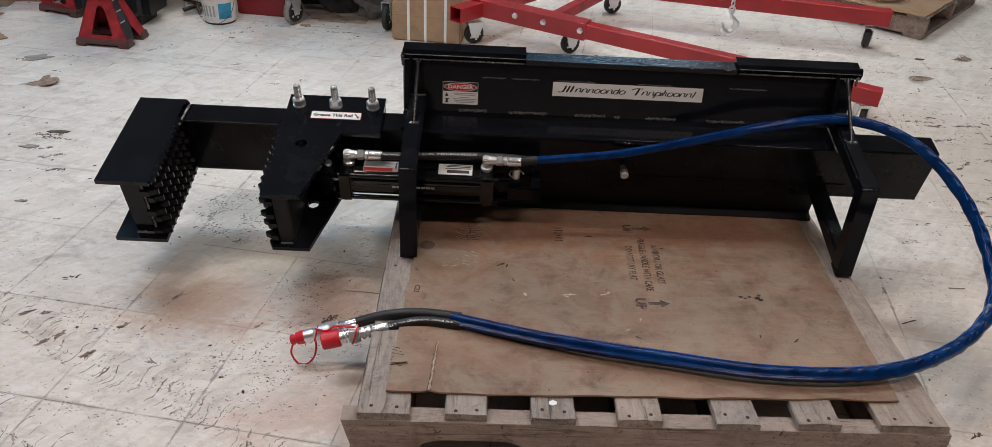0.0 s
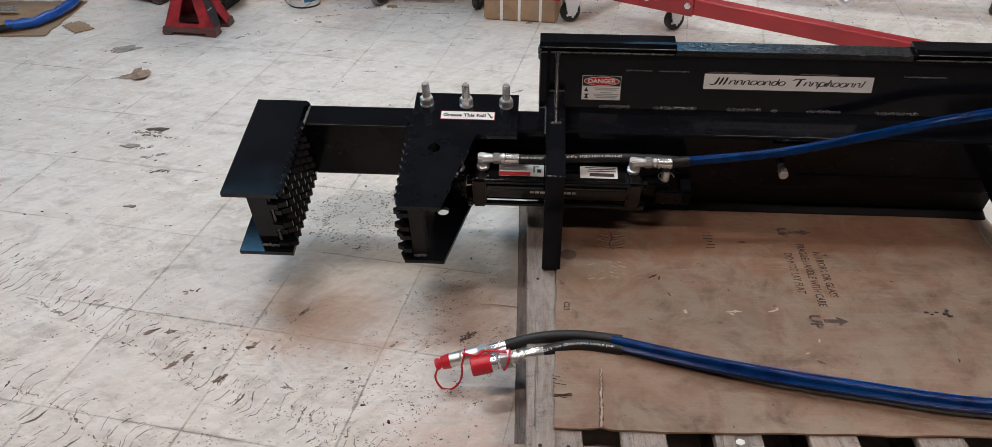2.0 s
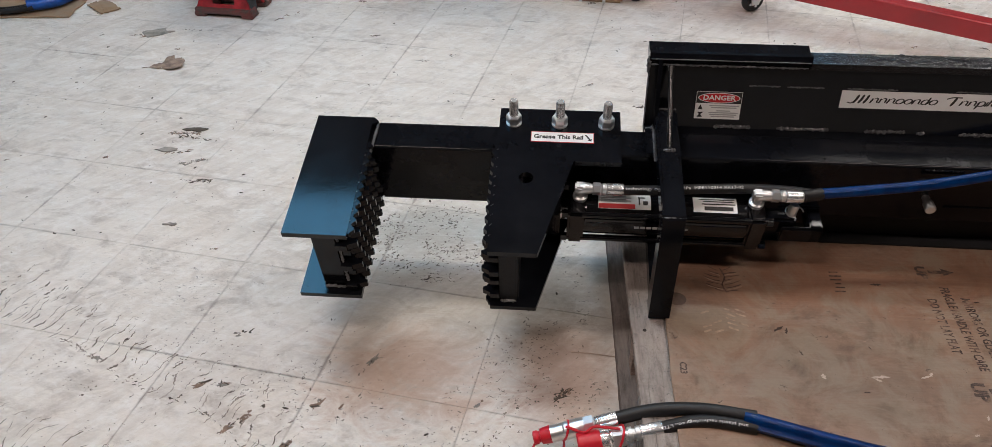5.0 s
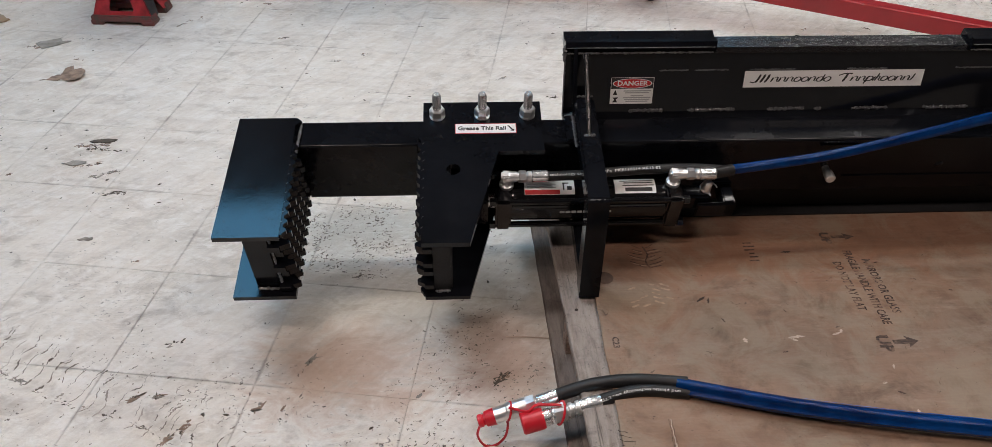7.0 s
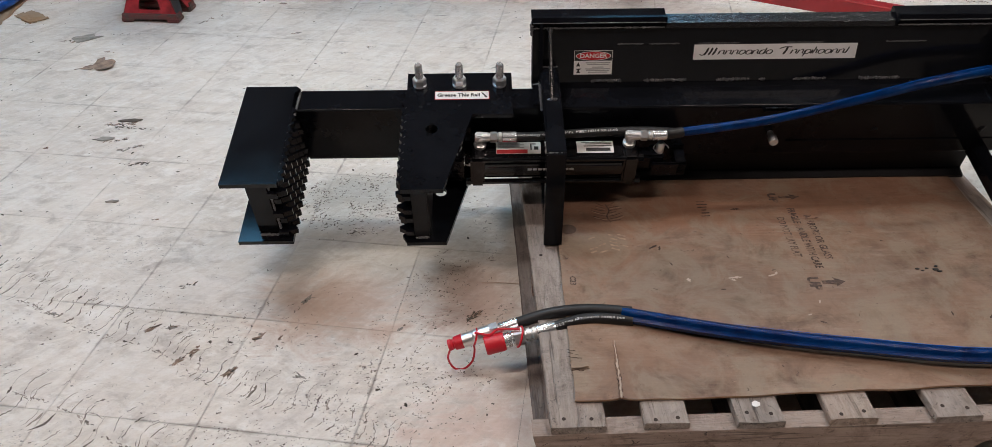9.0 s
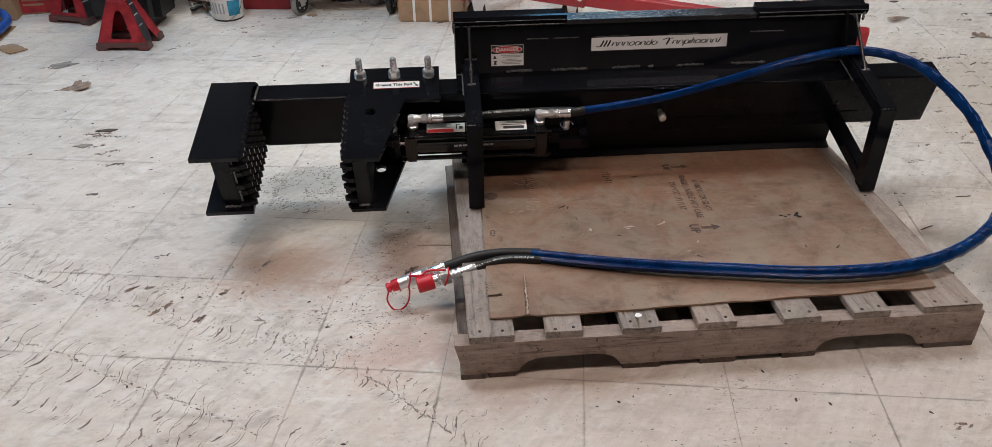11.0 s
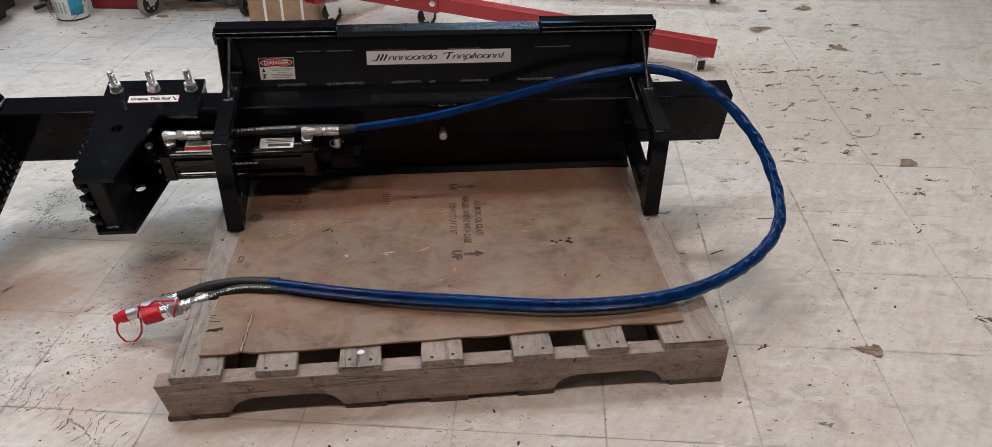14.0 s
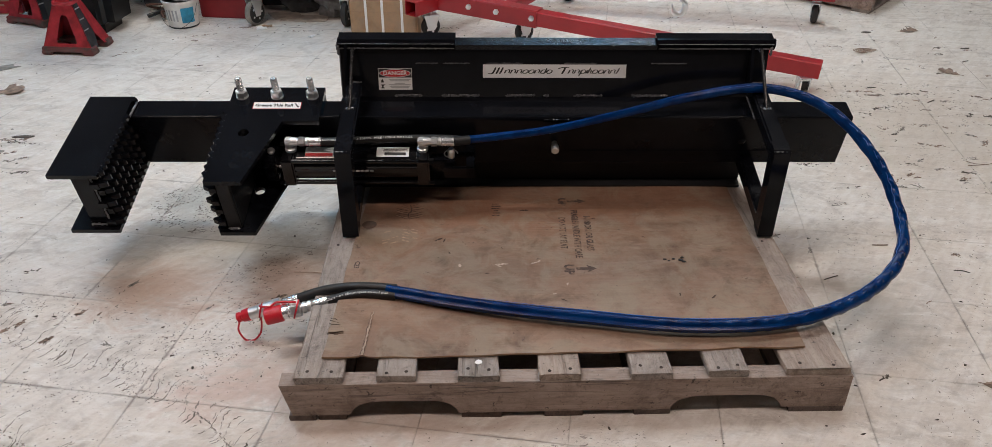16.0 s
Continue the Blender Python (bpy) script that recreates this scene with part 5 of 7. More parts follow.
hp("swivel", turned_along(B0, B1, 0.62, 0.82, [(0, 0.010), (0.2, 0.0105), (0.25, 0.014), (0.5, 0.014), (0.55, 0.0105), (0.7, 0.0105), (0.75, 0.0135), (1, 0.0135)]), STEEL, cb)
hp("ferrule", turned_along(B0, B1, 0.8, 1.12, [(0, 0.0115), (0.1, 0.014), (0.4, 0.0135), (0.5, 0.0142), (0.9, 0.014), (1, 0.013)]), CHROME, cb)
hp("dust_cap", turned_along(B0, B1, 0.0, 0.31, [(0, 0.018), (0.06, 0.0205), (0.9, 0.0205), (1, 0.019)]), REDCAP, cb, "red plastic dust cap")
ring_at = B0.lerp(B1, 0.55)
hp("cap_strap", sweep([ring_at + Vector((0.006 * math.sin(a) , 0.021 * math.cos(a), 0.021 * math.sin(a))) for a in [k * math.pi / 12 for k in range(25)]], 0.0022, 8), REDCAP, cb)
hp("cap_strap", sweep(curve([A0.lerp(A1, 0.42) + Vector((0, -0.006, 0.017)), B0.lerp(B1, 0.0) + Vector((0.01, 0.01, 0.022)), B0.lerp(B1, 0.2) + Vector((0, 0.012, 0.026)), B0.lerp(B1, 0.42) + Vector((0, 0.006, 0.022)), ring_at + Vector((0, 0.0, 0.021))], 8), 0.0026, 8), REDCAP, cb)
coll = A0.lerp(A1, 0.42)
hp("cap_strap", sweep([coll + Vector((0.004 * math.sin(a), 0.0175 * math.cos(a), 0.0175 * math.sin(a))) for a in [k * math.pi / 12 for k in range(25)]], 0.0022, 8), REDCAP, ca)
hp("cap_strap", sweep(curve([A0 + Vector((0.004, 0, -0.010)), A0 + Vector((-0.001, -0.004, -0.035)), A0 + Vector((0.012, -0.006, -0.062)), A0 + Vector((0.032, -0.006, -0.064)), A0 + Vector((0.05, -0.004, -0.045)), A0 + Vector((0.056, 0.0, -0.018)), coll + Vector((-0.004, 0, -0.016))], 8), 0.0024, 8), REDCAP, ca)

# ---- behind the pallet ----
def caster(parent, x, y, z_top, r=0.045, turn=0.0, name="caster", tread=None):
    """A swivel caster whose wheel stands on the floor."""
    m = Matrix.Translation((x, y, 0)) @ pose(0, 0, 0, 0, 0, turn)
    wheel = part(name, moved(turned((0.0, -0.014, r), (0.0, 0.014, r), [(0, r - 0.008), (0.1, r - 0.002), (0.3, r), (0.7, r), (0.9, r - 0.002), (1, r - 0.008)], 28), m), tread or TYRE, parent, "swivel caster with a worn grey tread" if tread else "swivel caster with a dark wheel")
    part("wheel_disc", moved(joined(*[turned((0, s * 0.012, r), (0, s * 0.0165, r), [(0, r * 0.84), (1, r * 0.78)], 24) for s in (-1, 1)]), m), BLACKPLASTIC, wheel)
    for a in [k * math.pi / 2.5 for k in range(5)]:
        x, z = 0.5 * r * math.cos(a), r + 0.5 * r * math.sin(a)
        part("rivet", moved(turned((x, -0.0165, z), (x, -0.018, z), [(0, 0.006), (1, 0.005)], 10), m), STEEL, wheel)
    fork = [prism([(-0.016, r - 0.016), (0.016, r - 0.016), (0.042, 2 * r + 0.01), (-0.036, 2 * r + 0.01)], s * 0.021 - 0.0015, s * 0.021 + 0.0015, "y", 0.0005) for s in (-1, 1)]
    part("fork", moved(joined(*fork, box(-0.032, 0.036, -0.024, 0.024, 2 * r + 0.008, 2 * r + 0.012, 0.001), rod((0, 0, 2 * r + 0.01), (0, 0, z_top), 0.012), rod((0, -0.024, r), (0, 0.024, r), 0.007)), m), STEEL, wheel)


def jack_stand(x, y, turn):
    """Two pressed halves that lean together, with windows, feet, ratchet post and lever."""
    js = thing("jack_stand", (x, y, 0), "worn red steel jack stand with rusty feet", "jack stand", "jack stands on the floor")
    m = Matrix.Translation((x, y, 0)) @ pose(0, 0, 0, 0, 0, turn)
    b, t, h, y0, y1 = 0.117, 0.031, 0.262, 0.090, 0.028

    def on(px, pz, k, inward=0.0):
        # a point of the leaning face, mirrored for the rear half
        s = (pz - 0.0) / h
        q = Vector((px, -(y0 + (y1 - y0) * s) + inward, pz))
        return Vector((-q.x, -q.y, q.z)) if k else q

    for k in (0, 1):
        bm = bmesh.new()
        outer = [(-b, 0.024), (b, 0.024), (t, h), (-t, h)]
        win = [(-0.044, 0.050), (0.044, 0.050), (0.047, 0.060), (0.018, 0.160), (0.009, 0.172), (-0.009, 0.172), (-0.018, 0.160), (-0.047, 0.060)]
        side = [0, 1, 1, 1, 2, 2, 3, 3]
        rings = []
        for d in (0.0, 0.0035):
            o = [bm.verts.new(on(px, pz, k, d)) for px, pz in outer]
            n = [bm.verts.new(on(px, pz, k, d)) for px, pz in win]
            rings.append((o, n))
            for q in range(8):
                r = (q + 1) % 8
                if r == 0:
                    bm.faces.new((n[7], n[0], o[0], o[3]))
                elif side[q] == side[r]:
                    bm.faces.new((n[q], n[r], o[side[q]]))
                else:
                    bm.faces.new((n[q], n[r], o[side[r]], o[side[q]]))
        (o, n), (p, w) = rings
        for q in range(8):
            bm.faces.new((n[q], n[(q + 1) % 8], w[(q + 1) % 8], w[q]))
        for q in range(4):
            bm.faces.new((o[q], p[q], p[(q + 1) % 4], o[(q + 1) % 4]))
        part("face", moved(bm, m), REDOLD, js)
        for s in (-1, 1):
            # folded side flange, notched towards the floor
            bm = bmesh.new()
            rim = [(b, 0.024, 0.0), (b, 0.024, 0.056), (b + (t - b) * 0.25, 0.083, 0.069), (t, h, 0.0275), (t, h, 0.0)]
            outside = [bm.verts.new(on(s * px, pz, k, d)) for px, pz, d in rim]
            inside = [bm.verts.new(on(s * (px - 0.0035), pz, k, d)) for px, pz, d in rim]
            bm.faces.new(outside)
            bm.faces.new(inside[::-1])
            for q in range(5):
                bm.faces.new((outside[q], outside[(q + 1) % 5], inside[(q + 1) % 5], inside[q]))
            bare = (k, s) == (0, 1)
            flange = part("flange", moved(bm, m), DARKCLOTH if bare else REDOLD, js, "flange covered by a black striped sticker" if bare else "")
            if bare:
                for z0 in (0.105, 0.15, 0.195):
                    q = [on(s * (b + (t - b) * ((z - 0.024) / (h - 0.024)) + 0.0006), z, k, d) for z, d in ((z0, 0.003), (z0 + 0.005, 0.003), (z0 + 0.005, 0.04), (z0, 0.04))]
                    stripe = bmesh.new()
                    a0, a1 = ([stripe.verts.new(Vector(v) + Vector((dx, 0, 0))) for v in q] for dx in (0.0, 0.0006))
                    stripe.faces.new(a0[::-1])
                    stripe.faces.new(a1)
                    for n in range(4):
                        stripe.faces.new((a0[n], a0[(n + 1) % 4], a1[(n + 1) % 4], a1[n]))
                    part("stripe", moved(stripe, m), GREY, flange)
        for shape in (box(-b - 0.003, b + 0.003, -y0 - 0.004, -y0 + 0.05, 0.012, 0.036, 0.004), box(-b - 0.006, -b + 0.045, -y0 - 0.007, -y0 + 0.055, 0.0, 0.022, 0.005), box(b - 0.045, b + 0.006, -y0 - 0.007, -y0 + 0.055, 0.0, 0.022, 0.005)):
            if k:
                moved(shape, pose(0, 0, 0, 0, 0, 180))
            part("foot", moved(shape, m), DIRTYRED, js)
    part("collar", moved(box(-t - 0.002, t + 0.002, -y1 - 0.004, y1 + 0.004, h - 0.012, h + 0.055, 0.005), m), REDOLD, js)
    part("ratchet_post", moved(box(-0.016, 0.016, -0.018, 0.018, 0.15, 0.42, 0.004), m), RUST, js)
    part("lever", moved(sweep(curve([(-t - 0.012, -0.02, 0.232), (-t + 0.004, -0.056, 0.226), (0.0, -0.062, 0.226), (t, -0.058, 0.226), (t + 0.03, -0.05, 0.232), (t + 0.055, -0.04, 0.25)], 6), 0.0085, 10), m), REDOLD, js)
    part("saddle", moved(box(-0.055, 0.055, -0.03, 0.03, 0.42, 0.45, 0.006), m), RUST, js)


jack_stand(-1.413, 2.416, -7)
jack_stand(-1.778, 2.85, -22)

bin_ = thing("waste_bin", (-1.46, 2.75, 0), "black plastic waste bin standing beside the jack stands", "bin")
m = Matrix.Translation((-1.468, 2.735, 0)) @ pose(0, 0, 0, 0, 0, -7)
bm = box(-0.165, 0.165, -0.135, 0.135, 0.0, 0.6, 0.055, 5)
for v in bm.verts:
    k = 1 + 0.16 * v.co.z / 0.6
    v.co.x *= k
    v.co.y *= k
part("bin_body", moved(bm, m), BLACKPLASTIC, bin_)
part("bin_rim", moved(box(-0.2, 0.2, -0.165, 0.165, 0.585, 0.61, 0.01), m), BLACKPLASTIC, bin_)
jug = tagged(part("plastic_jug", turned((-1.71, 3.06, 0), (-1.71, 3.06, 0.42), [(0, 0.05), (0.02, 0.055), (0.7, 0.055), (0.85, 0.03), (0.88, 0.022), (1, 0.022)], 24), TARP, None), "blue-grey plastic jug standing behind the jack stands", "jug")

# low dark storage cabinets along the back
for x0, x1 in ((-3.4, -2.65), (-2.64, -1.84), (-1.83, -1.03)):
    st = thing("storage_cabinet", ((x0 + x1) / 2, 3.6, 0), "dark grey steel storage cabinet with two doors", "cabinet", "storage cabinets along the back")
    part("cabinet_body", box(x0, x1, 3.28, 3.8, 0.0, 0.9, 0.006), BLACKPLASTIC, st)
    for k in (0, 1):
        xa = x0 + 0.015 + k * (x1 - x0 - 0.02) / 2
        dr = part("cabinet_door", box(xa, xa + (x1 - x0 - 0.04) / 2, 3.262, 3.279, 0.05, 0.88, 0.003), DARKCLOTH, st)
        part("door_handle", box(xa + (0.33 if not k else 0.02), xa + (0.345 if not k else 0.035), 3.245, 3.262, 0.55, 0.68, 0.003), STEEL, dr)


def crumpled(name, centre, size, material, label, category, seed):
    """A wrinkled heap of sheet, flat on the floor."""
    bm = bmesh.new()
    bmesh.ops.create_icosphere(bm, subdivisions=4, radius=1)
    for v in bm.verts:
        p = v.co + Vector((seed * 3.1, 0, 0))
        n = 0.35 * noise.noise(p * 1.7) + 0.22 * abs(noise.noise(p * 4.5)) + 0.1 * abs(noise.noise(p * 10))
        q = v.co * (0.85 + n)
        v.co = Vector((centre[0] + q.x * size[0], centre[1] + q.y * size[1], max(0.001, centre[2] + q.z * size[2])))
    return tagged(part(name, bm, material, None), label, category)


crumpled("tarpaulin", (-1.22, 3.13, 0.16), (0.17, 0.10, 0.16), TARP, "crumpled blue tarpaulin heaped on the floor", "tarpaulin", 1)
crumpled("dark_bag", (-1.165, 2.99, 0.07), (0.11, 0.05, 0.09), DARKCLOTH, "crumpled black plastic bag on the floor", "bag", 2)
for seed, material, n in ((3, CREAM, 3), (4, BLACKPLASTIC, 6), (5, RUST, 3)):
    rng = random.Random(seed)
    way = [(-1.15 + rng.uniform(-0.1, 0.08), 2.89 + rng.uniform(-0.06, 0.07), 0.008 + rng.uniform(0, 0.06)) for _ in range(n + 4)]
    tagged(part("cord", sweep(curve(way, 9), 0.0055, 8), material, None), {3: "pale electric cord lying in loops on the floor", 4: "black electric cord lying in a tangle", 5: "brown cord lying in loops on the floor"}[seed], "cord", "cords beside the pail")

# paint pail with a crumpled bag in it
pail = thing("pail", (-1.03, 2.77, 0), "white plastic pail with a colour label, holding a crumpled clear bag", "pail")


def pail_at(profile):
    return turned((-1.03, 2.77, 0), (-1.03, 2.77, 0.135), profile, 36)


part("pail_body", pail_at([(0, 0.068), (0.02, 0.072), (0.9, 0.083), (0.905, 0.089), (1, 0.09), (1, 0.084), (0.95, 0.082), (0.9, 0.08)]), PAILWHITE, pail)
for name, material, a0, a1, z0, z1 in (("label_picture", BLUEINK, 284, 330, 0.03, 0.105), ("label_print", GREY, 215, 278, 0.04, 0.095)):
    bm = bmesh.new()
    rows = []
    for k in range(11):
        a = radians(a0 + (a1 - a0) * k / 10)
        rows.append([bm.verts.new((-1.03 + r * math.cos(a), 2.77 + r * math.sin(a), z)) for z, r in ((z0, 0.0765 + 0.0015), (z1, 0.0815 + 0.0014))])
    for p, q in zip(rows, rows[1:]):
        if name == "label_picture" or rows.index(p) % 2 == 0:
            bm.faces.new((p[0], q[0], q[1], p[1]))
    part(name, bm, material, pail)
bm = bmesh.new()
bmesh.ops.create_icosphere(bm, subdivisions=4, radius=0.063)
for v in bm.verts:
    n = noise.noise(v.co * 22) * 0.3 + noise.noise(v.co * 50) * 0.15
    v.co = Vector((-1.03 + 0.015, 2.78, 0.14)) + Vector((v.co.x * (1 + n), v.co.y * (1 + n), v.co.z * 0.75 * (1 + n)))
part("bag", bm, FILM, pail, "crumpled clear plastic bag")

part("bail", sweep(curve([(-1.118, 2.765, 0.118), (-1.122, 2.73, 0.08), (-1.095, 2.69, 0.035), (-1.05, 2.672, 0.012), (-1.0, 2.675, 0.02), (-0.955, 2.70, 0.06), (-0.945, 2.755, 0.115)], 8), 0.0012, 6), BLACKPLASTIC, pail, "thin wire handle")
part("pail_foot", pail_at([(-0.0, 0.0715), (0.03, 0.074), (0.06, 0.0735)]), BLACKPLASTIC, pail)

# red tool cabinet
cab = thing("tool_cabinet", (-0.88, 3.15, 0), "dark red steel tool cabinet standing on the floor", "cabinet")
part("cabinet_body", moved(box(-0.125, 0.125, 0.0, 0.5, 0.0, 0.9, 0.006), Matrix.Translation((-0.855, 2.875, 0)) @ pose(0, 0, 0, 0, 0, -8)), REDDARK, cab)
part("cabinet_handle", moved(sweep(curve([(0.0, -0.005, 0.19), (0.01, -0.03, 0.175), (0.05, -0.035, 0.17), (0.09, -0.03, 0.175), (0.1, -0.005, 0.19)], 6), 0.009, 10), Matrix.Translation((-0.878, 2.875, 0.045)) @ pose(0, 0, 0, 0, 0, -8)), PAILWHITE, cab)
tagged(part("rope", sweep(curve([(-0.905, 2.84, 0.30), (-0.91, 2.835, 0.24), (-0.9, 2.84, 0.2), (-0.905, 2.85, 0.16), (-0.9, 2.855, 0.135)], 8), 0.007, 8, True, lambda s, a: 1 + 0.25 * math.sin(3 * a + s * 300)), CREAM, None), "short braided white rope hanging on the cabinet handle", "rope")

# rolling cart on casters
cart = thing("rolling_cart", (-0.45, 3.0, 0), "dark steel rolling cart on swivel casters", "cart")
part("cart_deck", box(-0.73, -0.13, 2.70, 3.3, 0.26, 0.30, 0.006), BLACKPLASTIC, cart)
for x, y, t in ((-0.668, 2.765, 62), (-0.205, 2.74, 75), (-0.68, 3.25, 20), (-0.22, 3.25, 40)):
    caster(cart, x, y, 0.27, 0.064, t, tread=GREYTREAD if x < -0.6 and y < 3 else None)
# Added dark panel that stands for the shade under the cart.
part("shade_panel", box(-0.70, -0.10, 3.07, 3.09, 0.01, 0.27, 0.004), BLACKPLASTIC, cart)
part("cart_body", box(-0.73, -0.13, 2.71, 3.3, 0.3, 0.95, 0.006), BLACKPLASTIC, cart)


def paper(x, y, w, d, turn, material=PAPER, z=0.002, label="crumpled dirty sheet of paper on the floor"):
    bm = bmesh.new()
    g = [[bm.verts.new(((i / 6 - 0.5) * w, (j / 6 - 0.5) * d, 0.004 + 0.012 * max(0, noise.noise((x * 9 + i * 0.7, y * 9 + j * 0.7, 0))))) for i in range(7)] for j in range(7)]
    for j in range(6):
        for i in range(6):
            bm.faces.new((g[j][i], g[j][i + 1], g[j + 1][i + 1], g[j + 1][i]))
    ext = bmesh.ops.extrude_face_region(bm, geom=bm.faces[:])
    for v in ext["geom"]:
        if isinstance(v, bmesh.types.BMVert):
            v.co.z -= 0.003
    moved(bm, Matrix.Translation((x, y, z - 0.002)) @ pose(0, 0, 0, 0, 0, turn))
    return tagged(part("paper_sheet", bm, material, None), label, "paper")


paper(-0.44, 2.86, 0.24, 0.1, -4)
paper(-0.56, 2.93, 0.14, 0.12, 30)
paper(-0.61, 2.735, 0.05, 0.03, 12, CARD2, label="small scrap of brown card on the floor")
paper(-0.63, 2.70, 0.05, 0.035, 20, WHITE, label="small scrap of white paper on the floor")
paper(-0.36, 2.57, 0.03, 0.02, 50, WHITE, label="small scrap of white paper on the floor")
crumpled("plastic_bag", (-0.30, 2.94, 0.07), (0.10, 0.09, 0.09), GREYFILM, "crumpled grey plastic bag lying under the cart", "bag", 6)
crumpled("plastic_bag", (-0.47, 3.0, 0.07), (0.12, 0.06, 0.09), DARKCLOTH, "crumpled dark plastic bag lying under the cart", "bag", 7)

# cardboard carton with straps
carton = thing("carton", (-0.01, 2.72, 0), "brown cardboard carton bound with white straps, standing on the floor", "carton")
m = Matrix.Translation((-0.008, 2.565, 0)) @ pose(0, 0, 0, 0, 0, -7)
part("carton_body", moved(box(-0.165, 0.165, 0.0, 0.32, 0.0, 0.36, 0.008), m), CARD2, carton)
for dx in (-0.085, -0.005, 0.09):
    part("strap", moved(box(dx - 0.006, dx + 0.006, -0.0025, 0.3225, -0.0005, 0.3625, 0.001), m), WHITE, carton)
part("flap_seam", moved(box(-0.163, 0.163, -0.0015, 0.001, 0.118, 0.122, 0.0005), m), CARD, carton)

# engine crane
crane = thing("engine_crane", (1.0, 2.6, 0), "red steel engine crane with splayed legs on casters", "crane")


def square_bar(p, q, w, h, wall=0.005):
    """A square tube from p to q (centres), open at its ends."""
    p, q = Vector(p), Vector(q)
    d = q - p
    m = Matrix.Translation(p) @ d.to_track_quat("X", "Z").to_matrix().to_4x4()
    return moved(tube_x(0, d.length, -w / 2, w / 2, -h / 2, h / 2, wall, 0.005), m)


LEG0, LEG1 = Vector((0.36, 2.56, 0.165)), Vector((1.85, 1.85, 0.09))
knee = LEG0.lerp(LEG1, 0.245)
heel = LEG0.lerp(LEG1, -0.1)
part("leg", square_bar(knee - (LEG1 - LEG0) * 0.03, LEG1, 0.066, 0.066), REDPAINT, crane)
part("leg_sleeve", square_bar(heel, knee, 0.08, 0.08), REDPAINT, crane)
part("cross_bar", square_bar((0.13, 2.475, 0.165), (0.62, 3.05, 0.165), 0.07, 0.07), REDPAINT, crane)
part("rear_cross_bar", square_bar((0.55, 3.0, 0.17), (1.1, 3.05, 0.17), 0.07, 0.07), REDPAINT, crane)
part("rear_leg", square_bar((0.95, 3.08, 0.165), (2.235, 2.715, 0.165), 0.075, 0.075), REDPAINT, crane)
part("diagonal_brace", square_bar(LEG0.lerp(LEG1, 0.14) + Vector((0, 0.03, 0.0)), (0.92, 3.05, 0.165), 0.05, 0.05), REDOLD, crane)
for p in (LEG0.lerp(LEG1, 0.04), LEG0.lerp(LEG1, 0.125), LEG0.lerp(LEG1, 0.232)):
    part("bolt", turned(p + Vector((-0.018, -0.036, 0.005)), p + Vector((-0.025, -0.052, 0.005)), [(0, 0.014), (0.4, 0.014), (0.45, 0.01), (1, 0.009)], 6), STEEL, crane)
for x, y, z, t in ((0.215, 2.585, 0.13, 20), (0.665, 2.50, 0.12, 25), (2.17, 2.76, 0.13, 70), (0.95, 3.17, 0.13, 10)):
    caster(crane, x, y, z, 0.047, t)
caster(crane, LEG1.x - 0.062, LEG1.y + 0.004, 0.06, 0.024, 80)
part("caster_bracket", joined(box(LEG1.x - 0.085, LEG1.x - 0.079, LEG1.y - 0.03, LEG1.y + 0.03, 0.004, 0.06, 0.002), box(LEG1.x - 0.048, LEG1.x - 0.042, LEG1.y - 0.03, LEG1.y + 0.03, 0.004, 0.06, 0.002), box(LEG1.x - 0.088, LEG1.x - 0.039, LEG1.y - 0.03, LEG1.y + 0.03, 0.05, 0.062, 0.003)), CHROME, crane, "bright zinc caster bracket")
part("mast", square_bar((0.9, 3.06, 0.17), (0.9, 3.06, 1.7), 0.09, 0.09), REDPAINT, crane)
part("boom", square_bar((0.9, 3.06, 1.7), (1.45, 2.62, 1.8), 0.08, 0.08), REDPAINT, crane)
HOOK = Vector((1.428, 2.62, 0.11))
links = []
for k in range(56):
    c = HOOK + Vector((0, 0, 0.09 + 0.029 * k))
    turn = pose(0, 0, 0, 0, 0, 90 * (k % 2) + 20)
    ring = [c + turn @ Vector((0.011 * math.cos(a), 0, 0.019 * math.sin(a))) for a in [j * math.pi / 6 for j in range(13)]]
    links.append(sweep(ring, 0.0035, 6))
part("chain", joined(*links), STEEL, crane, "zinc chain")
part("hook", joined(sweep(curve([HOOK + Vector(p) for p in ((0, 0, 0.085), (0.004, 0, 0.06), (0.03, 0, 0.03), (0.026, 0, -0.006), (0.0, 0, -0.02), (-0.026, 0, -0.004), (-0.034, 0, 0.03))], 6), [0.010] * 12 + [0.015] * 18 + [0.012, 0.010, 0.008, 0.007, 0.005, 0.004, 0.002], 10), sweep([HOOK + Vector((0.012 * math.cos(a), 0, 0.09 + 0.014 * math.sin(a))) for a in [j * math.pi / 6 for j in range(13)]], 0.006, 8)), STEEL, crane, "zinc safety hook")

# far pallet with webbing and board on it
far = thing("pallet", (2.7, 3.2, 0), "dark weathered wooden pallet loaded with board and tan webbing", "pallet")
fm = Matrix.Translation((2.53, 2.90, 0)) @ pose(0, 0, 0, 0, 0, 138)
for y in (-0.04, -0.5, -0.96):
    part("stringer", moved(box(0.0, 1.2, y, y + 0.04, 0.016, 0.105, 0.003), fm), WOODX, far)
for k in range(7):
    part("deck_board", moved(box(0.005 + 0.18 * k, 0.105 + 0.18 * k, -0.98, 0.015, 0.106, 0.122, 0.003), fm), WOOD, far)
    if k % 3 == 0:
        part("bottom_board", moved(box(0.005 + 0.18 * k, 0.105 + 0.18 * k, -0.98, 0.0, 0.0, 0.0155, 0.003), fm), WOOD, far)


